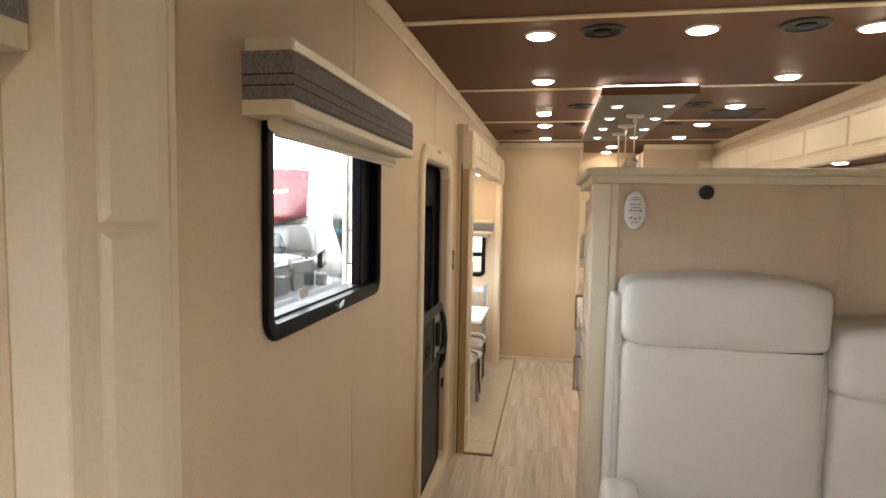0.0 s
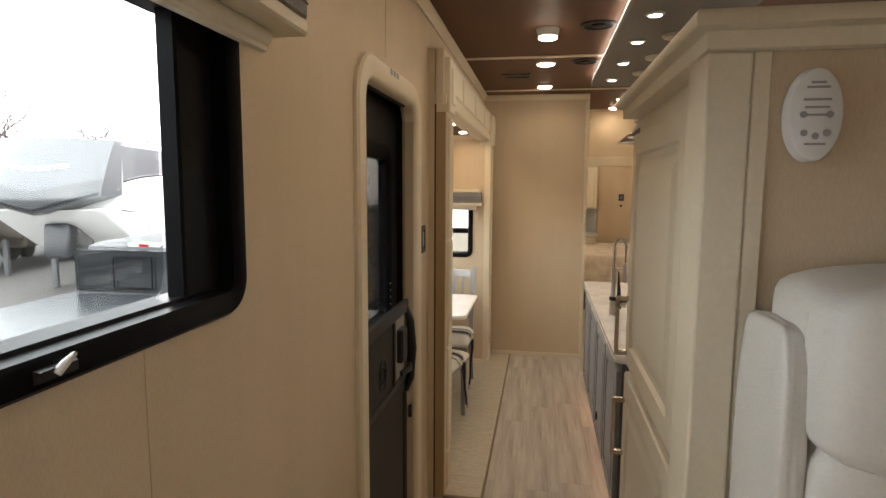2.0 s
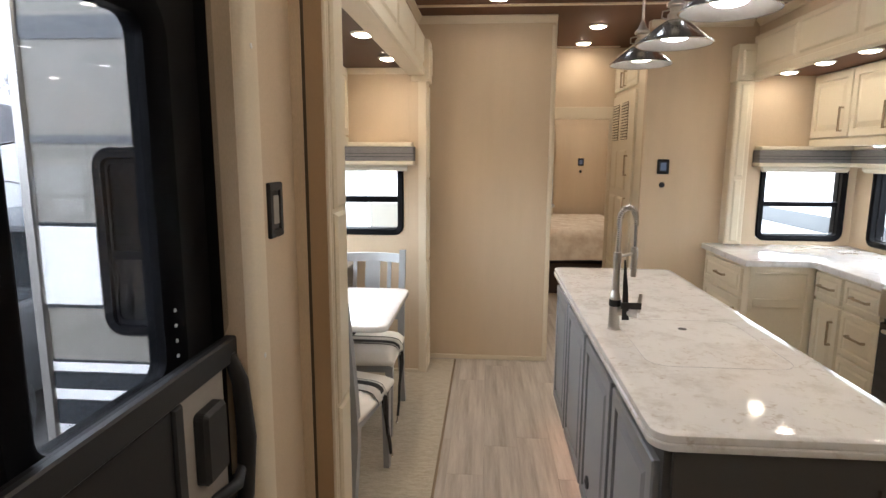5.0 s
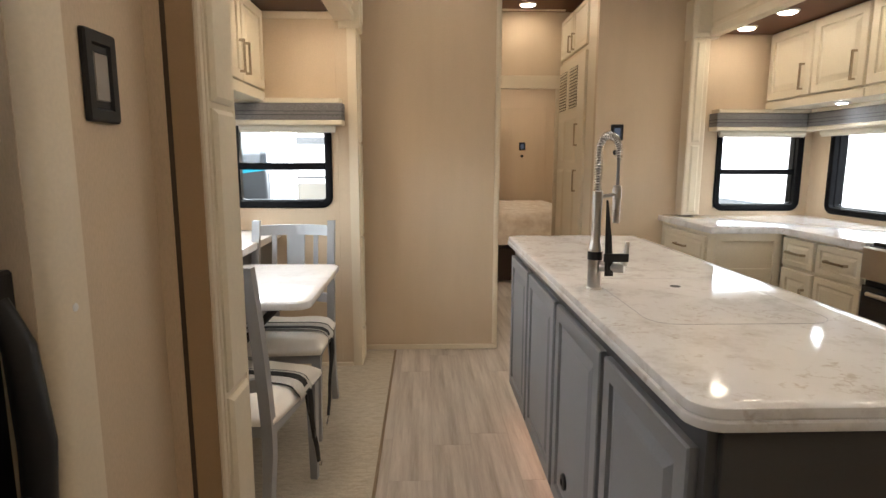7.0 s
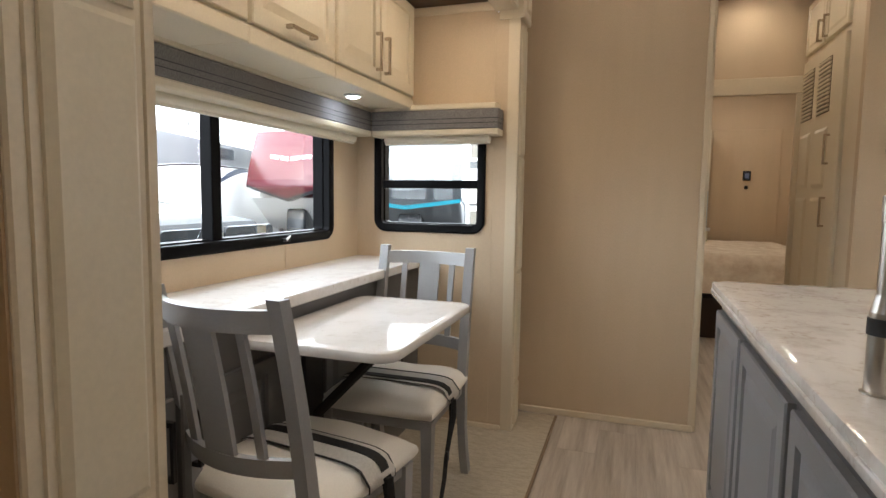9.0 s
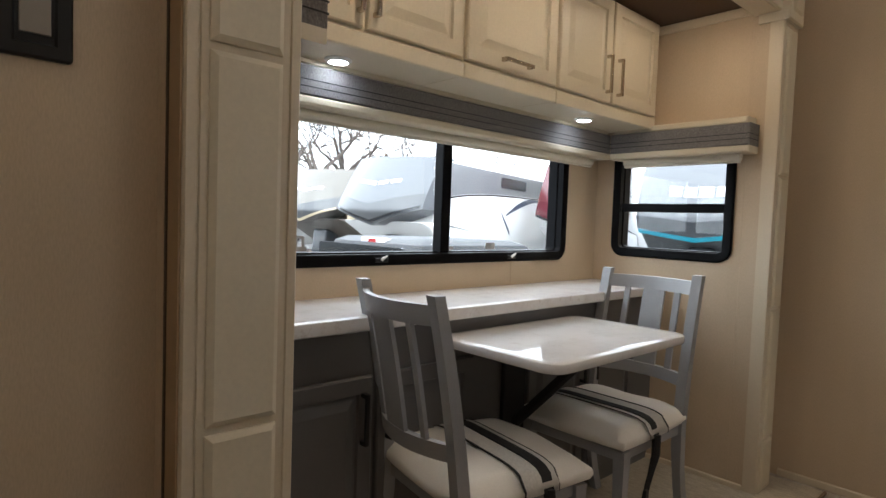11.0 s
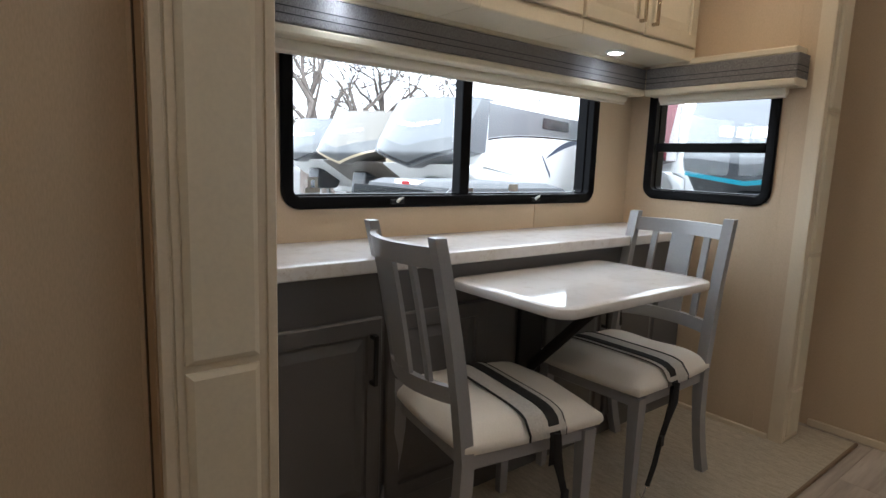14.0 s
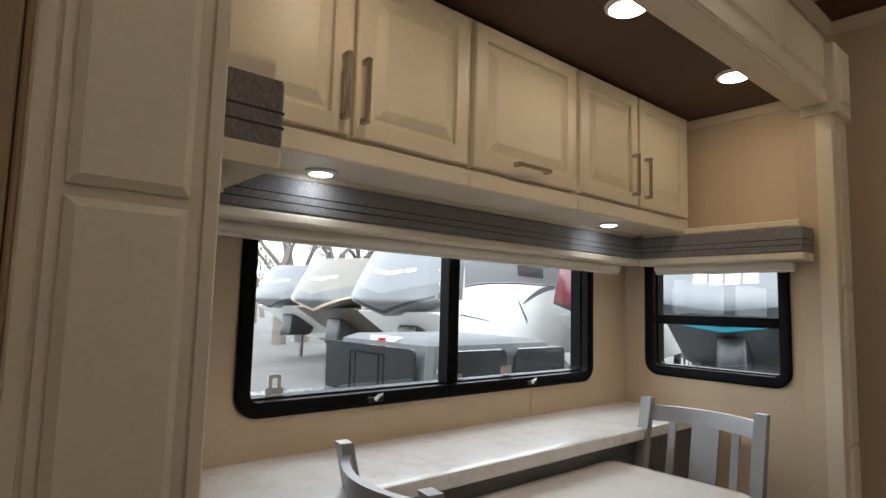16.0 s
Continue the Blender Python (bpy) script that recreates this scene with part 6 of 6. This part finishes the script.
def fifth_wheel(at, turn, cap_mat, body_mat, band_mat, label, length=9.5, trim_mat=None, line_mat=None, line=0.22, curl_mat=None, trim_top=0.30, low_mat=None, vee=0.40, brand=0.56, roof=3.95, low_stripe=None, stripe=0.16, bar=0.055):
    """A parked fifth-wheel trailer: raised nose with a raked cap, long body, stripes, window, jacks and wheels. Local x runs to its tail."""
    t = thing("travel_trailer", label, "trailer", (0, 0, 0), group="trailers parked in the lot")
    W = 1.22

    def hull(points, name, mat, lab="", w=W, nose=0.0):
        bm = bmesh.new()
        a = [bm.verts.new((x, -w, z)) for x, z in points]
        b = [bm.verts.new((x, w, z)) for x, z in points]
        n = len(a)
        for i in range(n):
            bm.faces.new((a[i], a[(i + 1) % n], b[(i + 1) % n], b[i]))
        bm.faces.new(a)
        bm.faces.new(b)
        bmesh.ops.bevel(bm, geom=bm.edges[:], offset=0.09, segments=3, affect="EDGES", profile=0.5)
        return part(name, bm, mat, t, lab, smooth=50)

    hull([(1.25, 1.95), (2.9, 1.95), (3.1, 0.75), (length, 0.75), (length, roof + 0.03), (1.45, roof + 0.03)], "body", body_mat)

    def nose(u0, u1, t0, t1, out, name, mat, lab="", back=1.7, dip=0.0):
        """A patch of the bowed, raked front cap; u runs across, t up. The cap comes to a point at its lower middle."""
        bm = bmesh.new()
        nu, nv = 14, 10
        front, rear = [], []
        for j in range(nv + 1):
            rf, rb = [], []
            for i in range(nu + 1):
                u = u0 + (u1 - u0) * i / nu
                t = t0 + (t1 - t0) * j / nv
                zlow = 1.95 + vee * abs(u)
                z = zlow + (roof - zlow) * (t - dip * (1 - abs(u)))
                k = (z - 1.95) / (roof - 1.95)
                x = 0.10 - 0.22 * min(k / 0.2, 1) + 1.15 * max(k - 0.2, 0) ** 1.25 + 0.42 * abs(u) ** 2.4 - out
                rf.append(bm.verts.new((x, u * (W + out * 0.3), z)))
                rb.append(bm.verts.new((back if back > 1 else x + back, u * W, z)))
            front.append(rf)
            rear.append(rb)
        for g in (front, rear):
            for j in range(nv):
                for i in range(nu):
                    bm.faces.new((g[j][i], g[j][i + 1], g[j + 1][i + 1], g[j + 1][i]))
        rim = [(0, i) for i in range(nu + 1)] + [(j, nu) for j in range(1, nv + 1)] + [(nv, i) for i in range(nu - 1, -1, -1)] + [(j, 0) for j in range(nv - 1, 0, -1)]
        for (j, i), (l, k) in zip(rim, rim[1:] + rim[:1]):
            bm.faces.new((front[j][i], front[l][k], rear[l][k], rear[j][i]))
        part(name, bm, mat, t_root, lab, smooth=50)

    t_root = t
    nose(-1, 1, 0, 1, 0.0, "front_cap", cap_mat)
    nose(-0.99, 0.99, 0.0, trim_top, 0.02, "nose_trim", trim_mat or RV_DARK, "pointed nose trim", 0.015)
    nose(-0.97, 0.97, line, line + 0.045, 0.03, "nose_line", line_mat or RV_WHITE, "narrow nose line", 0.012)
    for u0, u1 in ((-0.50, -0.30), (-0.25, -0.05), (0.0, 0.18), (0.23, 0.43)):
        nose(u0, u1, brand, brand + bar, 0.012, "brand_bar", RV_WHITE, "pale bar on the cap", 0.01)
    hull([(0.42, 2.06), (3.1, 2.06), (3.1, 0.95), (2.3, 1.1)], "lower_nose", low_mat or body_mat, "tapered underside of the nose", w=W - 0.02)
    hull([(0.8, 0.95), (1.9, 0.95), (2.3, 1.5), (0.9, 1.75)], "hitch_box", RV_DARK, "dark hitch and pin box", w=0.28)
    for s in (-1, 1):
        def side_patch(x0, x1, lower, upper, name, mat, lab="", out=0.006, n=22):
            """A flush graphic on the side between two curves of x."""
            bm = bmesh.new()
            prev = None
            for i in range(n + 1):
                x = x0 + (x1 - x0) * i / n
                q = [bm.verts.new((x, s * (W + dy), z)) for dy, z in ((0.0, lower(x)), (0.0, upper(x)), (out, upper(x)), (out, lower(x)))]
                if prev:
                    for k in range(4):
                        bm.faces.new((prev[k], prev[(k + 1) % 4], q[(k + 1) % 4], q[k]))
                else:
                    bm.faces.new(q)
                prev = q
            bm.faces.new(prev)
            part(name, bm, mat, t, lab, smooth=60)

        def sweep(x):
            return roof - 0.92 + 0.26 * (1 - math.exp(-(x - 1.4) / 1.6))

        side_patch(1.5, length - 0.12, sweep, lambda x: roof - 0.09, "roof_band", band_mat, "dark band along the top of the side")
        side_patch(1.5, length - 0.6, lambda x: sweep(x) - 0.05, lambda x: sweep(x) - 0.012, "pinstripe", RV_DARK)
        curl = curl_mat or RV_NAVY
        side_patch(4.8, 7.4, lambda x: 2.30 + 0.52 * math.sin((x - 4.8) * 0.55), lambda x: 2.30 + 0.52 * math.sin((x - 4.8) * 0.55) + 0.03 + 0.13 * max(0.0, math.sin((x - 4.8) / 2.6 * math.pi)) ** 0.8, "swoosh", curl, "curved stripe")
        side_patch(4.5, 5.1, lambda x: 2.35 - (x - 4.5) * 1.0, lambda x: 2.42 - (x - 4.5) * 0.9, "swoosh", curl, "curved stripe")
        part("side_window", rings(facing((4.4, s * (W + 0.007), roof - 0.50) if s < 0 else (6.2, s * (W + 0.007), roof - 0.50), (0, s, 0)), 1.8, 0.30, [(0, 0), (0, 0.02)], 0.08, 5), RV_DARK, t)
        if low_stripe:
            side_patch(0.75, 3.6, lambda x: 2.02 + 0.14 * (x - 0.75), lambda x: 2.02 + stripe + 0.16 * (x - 0.75), "sweep_stripe", low_stripe, "broad curved stripe")
        part("jack", box(2.55, 2.67, s * 0.95 - 0.06, s * 0.95 + 0.06, 0.0, 1.6, 0.01), RV_GREY, t)
        for x in (6.3, 7.2):
            wheel = part("wheel", lathe(facing((x, s * (W - 0.02), 0.40), (0, s, 0)), [(0.40, -0.22), (0.40, -0.02), (0.36, 0.0), (0.24, 0.0), (0.22, -0.06)], 22), RUBBER, t, smooth=40)
            part("rim", lathe(facing((x, s * (W - 0.05), 0.40), (0, s, 0)), [(0.23, 0), (0.20, 0.03), (0.05, 0.02)], 16), NICKEL, wheel, smooth=40)
    part("roof_unit", box(4.2, 5.1, -0.35, 0.35, roof + 0.03, roof + 0.28, 0.06), RV_WHITE, t, "white roof air conditioner")
    t.matrix_basis = Matrix.Translation(at) @ Matrix.Rotation(turn, 4, "Z")
    return t


def pickup(at, turn, label):
    t = thing("pickup_truck", label, "truck", (0, 0, 0))

    def shell(levels, name, mat, lab="", c=0.18):
        bm = bmesh.new()
        loops = []
        for z, x0, x1, w in levels:
            loops.append([bm.verts.new((x, y, z)) for x, y in ((x0 + c, -w), (x1 - c, -w), (x1, -w + c), (x1, w - c), (x1 - c, w), (x0 + c, w), (x0, w - c), (x0, -w + c))])
        for a, b in zip(loops, loops[1:]):
            for i in range(8):
                bm.faces.new((a[i], a[(i + 1) % 8], b[(i + 1) % 8], b[i]))
        bm.faces.new(loops[0])
        bm.faces.new(loops[-1])
        return part(name, bm, mat, t, lab, smooth=35)

    shell([(0.45, -0.45, 5.85, 0.92), (0.6, -0.48, 5.95, 0.99), (1.0, -0.45, 5.95, 1.0), (1.22, -0.40, 5.8, 0.96), (1.26, -0.35, 5.7, 0.93)], "body", TRUCK_GREY)
    shell([(1.262, -0.33, 1.85, 0.86), (1.285, -0.31, 1.83, 0.84)], "bed_cover", RV_DARK, "black folding bed cover")
    shell([(1.25, 1.92, 4.60, 0.93), (1.55, 1.99, 4.3, 0.89), (1.84, 2.08, 3.9, 0.80), (1.89, 2.2, 3.7, 0.72)], "cab", TRUCK_GREY, c=0.06)
    part("rear_glass", rings(facing((1.935, 0.83, 1.285), (-1, 0, 0.26)), 1.66, 0.53, [(0, 0.0), (0.008, 0.028)], 0.05, 4), TRUCK_GLASS, t)
    part("rear_slider", rings(facing((1.905, 0.27, 1.33), (-1, 0, 0.2)), 0.54, 0.40, [(0, 0.026), (0, 0.036), (0.014, 0.036), (0.014, 0.026)], 0.03, 3, closed=True), BLACK, t)
    part("brake_lamp_housing", box(2.095, 2.20, -0.22, 0.22, 1.83, 1.89, 0.006), RV_WHITE, t, "white brake lamp housing")
    part("brake_lamp", box(2.085, 2.12, -0.07, 0.07, 1.838, 1.882, 0.004), TAIL_RED, t, "red brake lamp")
    for s in (-1, 1):
        for x0, x1 in ((2.25, 3.05), (3.15, 4.05)):
            part("side_glass", rings(facing((x0, s * 0.925, 1.32) if s < 0 else (x1, s * 0.925, 1.32), (0, s, 0.25)), x1 - x0, 0.48, [(0, 0.0), (0.01, 0.025)], 0.08, 4), TRUCK_GLASS, t)
        part("tail_lamp", box(-0.47, -0.36, s * 0.97 - 0.06, s * 0.97 + 0.03, 0.80, 1.12, 0.02), TAIL_RED, t)
        part("mirror", box(4.0, 4.14, s * 1.06 - 0.09, s * 1.06 + 0.09, 1.32, 1.55, 0.03), TRUCK_GREY, t)
        for x in (1.05, 4.75):
            w = part("wheel", lathe(facing((x, s * 0.90, 0.40), (0, s, 0)), [(0.40, -0.25), (0.40, 0.08), (0.36, 0.10), (0.25, 0.10), (0.24, 0.04)], 24), RUBBER, t, smooth=40)
            part("rim", lathe(facing((x, s * 0.94, 0.40), (0, s, 0)), [(0.25, 0), (0.22, 0.04), (0.05, 0.03)], 16), NICKEL, w, smooth=40)
    t.matrix_basis = Matrix.Translation(at) @ Matrix.Rotation(turn, 4, "Z")
    return t


def bare_tree(at, height, seed):
    t = thing("bare_tree", "leafless winter tree with forked limbs", "tree", at, group="bare trees behind the lot")
    rng = random.Random(seed)
    trunk, crown_bm = bmesh.new(), bmesh.new()

    def limb(p, d, length, r, depth):
        pts, rads = [p.copy()], [r]
        n = 4 if depth < 4 else 2
        for i in range(n):
            d = (d + Vector((rng.uniform(-1, 1), rng.uniform(-1, 1), rng.uniform(-0.3, 0.7))) * 0.16).normalized()
            p = p + d * (length / n)
            pts.append(p.copy())
            rads.append(r * (1 - 0.45 * (i + 1) / n))
        tube(pts, rads, 7 if depth == 0 else 4 if depth < 3 else 3, bm=trunk if depth == 0 else crown_bm)
        if depth >= 5:
            return
        for k in range((5, 4, 4, 4, 3)[depth]):
            a = rng.uniform(0, 2 * math.pi)
            side = d.orthogonal().normalized()
            side = (Matrix.Rotation(a, 3, d) @ side)
            nd = (d * rng.uniform(0.5, 1.0) + side * rng.uniform(0.4, 0.9)).normalized()
            start = pts[rng.choice((2, 3, 4, 4)) * n // 4]
            limb(start, nd, length * rng.uniform(0.5, 0.75), max(rads[-1] * rng.uniform(0.55, 0.85), 0.012), depth + 1)

    limb(Vector(at), Vector((0, 0, 1)), height * 0.30, height * 0.022, 0)
    part("trunk", trunk, BARK, t, smooth=60)
    part("crown", crown_bm, BARK, t, "bare branches")
    return t


HEAD = radians(107)
pickup((-4.78, 5.70, GZ), radians(91), "gunmetal crew-cab pickup truck with a covered bed")
fifth_wheel((-8.9, 17.5, GZ), HEAD, RV_RED, RV_WHITE, RV_GREY, "white fifth-wheel trailer with a maroon front cap", trim_mat=RV_WINE, line_mat=RV_DARK, line=0.0)
fifth_wheel((-10.3, 11.6, GZ), HEAD, RV_PALE, RV_WHITE, RV_MIST, "white fifth-wheel trailer with a pale pewter front cap", 12.0, trim_mat=RV_GREY, line_mat=RV_DARK, line=0.03, roof=3.60)
fifth_wheel((-14.9, 12.3, GZ), HEAD, RV_BEIGE, RV_TAN, RV_TAN, "tan fifth-wheel trailer with a beige front cap", 11.0, trim_mat=RV_GREY, line_mat=RV_GOLD, line=0.0, curl_mat=RV_GOLD, roof=3.55, low_stripe=RV_GOLD)
fifth_wheel((-19.5, 13.0, GZ), HEAD, RV_PALE, RV_WHITE, RV_GREY, "grey-nosed fifth-wheel trailer with a dark roof band", 11.0, trim_mat=RV_GREY, line_mat=RV_DARK, line=0.0, roof=3.55)
fifth_wheel((-4.55, 15.4, GZ), radians(104), RV_PALE, RV_MIST, RV_GREY, "pale-nosed fifth-wheel trailer with a teal nose stripe", trim_mat=RV_SLATE, line_mat=RV_TEAL, line=-0.05, curl_mat=RV_TEAL, trim_top=0.15, low_mat=RV_SLATE, vee=0.16, brand=0.40, bar=0.10, low_stripe=RV_TEAL, stripe=0.09)
grown = [bare_tree((x, y, GZ), h, n + 3) for n, (x, y, h) in enumerate(((-27.5, 17.2, 17), (-28.5, 19.0, 18), (-29.5, 21.0, 17), (-32, 24.5, 16), (-38, 16, 15), (-31, 29, 15), (-40, 41, 15), (-41, 50, 15)))]
rng = random.Random(8)
for k in range(22):
    x, y = -44 - rng.uniform(0, 26), -2 + k * 4.0 + rng.uniform(-1, 1)
    size = rng.uniform(0.75, 1.0)
    copy_thing(grown[k % 8], Matrix.Translation((x, y, GZ)) @ Matrix.Rotation(rng.uniform(0, 6.28), 4, "Z") @ Matrix.Scale(size, 4))
wall = thing("neighbour_trailer", "white side of a neighbouring trailer close to the kitchen window", "trailer", (6.5, 8.0, GZ))
part("side", box(6.0, 8.4, 2.0, 16.0, GZ + 0.6, GZ + 3.9, 0.08), RV_WHITE, wall)
part("skirt", box(6.05, 8.35, 2.1, 15.9, GZ, GZ + 0.6), RV_GREY, wall)
part("stripe", box(5.985, 6.0, 2.2, 15.8, GZ + 1.2, GZ + 1.5), RV_GREY, wall)

# ---- plank floor of the main room and hall ----
PW, PL = 0.182, 1.22
subs = tagged(new("floor", bpy.data.meshes.new("floor")), "greige wood-look vinyl plank floor", "", "", "structure")
bm = box(WL - 0.02, R_SLIDE_X, DECK_END + 0.05, 11.45, -0.011, -0.005)
bm.to_mesh(subs.data)
bm.free()
subs.data.materials.append(DARK_GAP)
SHARED = {}
rng = random.Random(4)
x = WL - 0.02
while x < R_SLIDE_X:
    wide = min(PW, R_SLIDE_X - x)
    y = DECK_END - rng.uniform(0, PL)
    while y < 11.4:
        y0, y1 = max(y, DECK_END + 0.06), min(y + PL, 11.44)
        y += PL
        if y1 - y0 < 0.05:
            continue
        key = (round(wide, 3), round(y1 - y0, 3))
        if key not in SHARED:
            b = rings(Matrix.Identity(4), key[0] - 0.0004, key[1] - 0.0005, [(0, -0.0045), (0, -0.0006), (0.0006, 0.0)])
            me = bpy.data.meshes.new("plank")
            b.to_mesh(me)
            b.free()
            me.materials.append(PLANK)
            SHARED[key] = me
        ob = new("plank", SHARED[key])
        ob.location = (x, y0, 0)
        ob.parent = subs
    x += PW
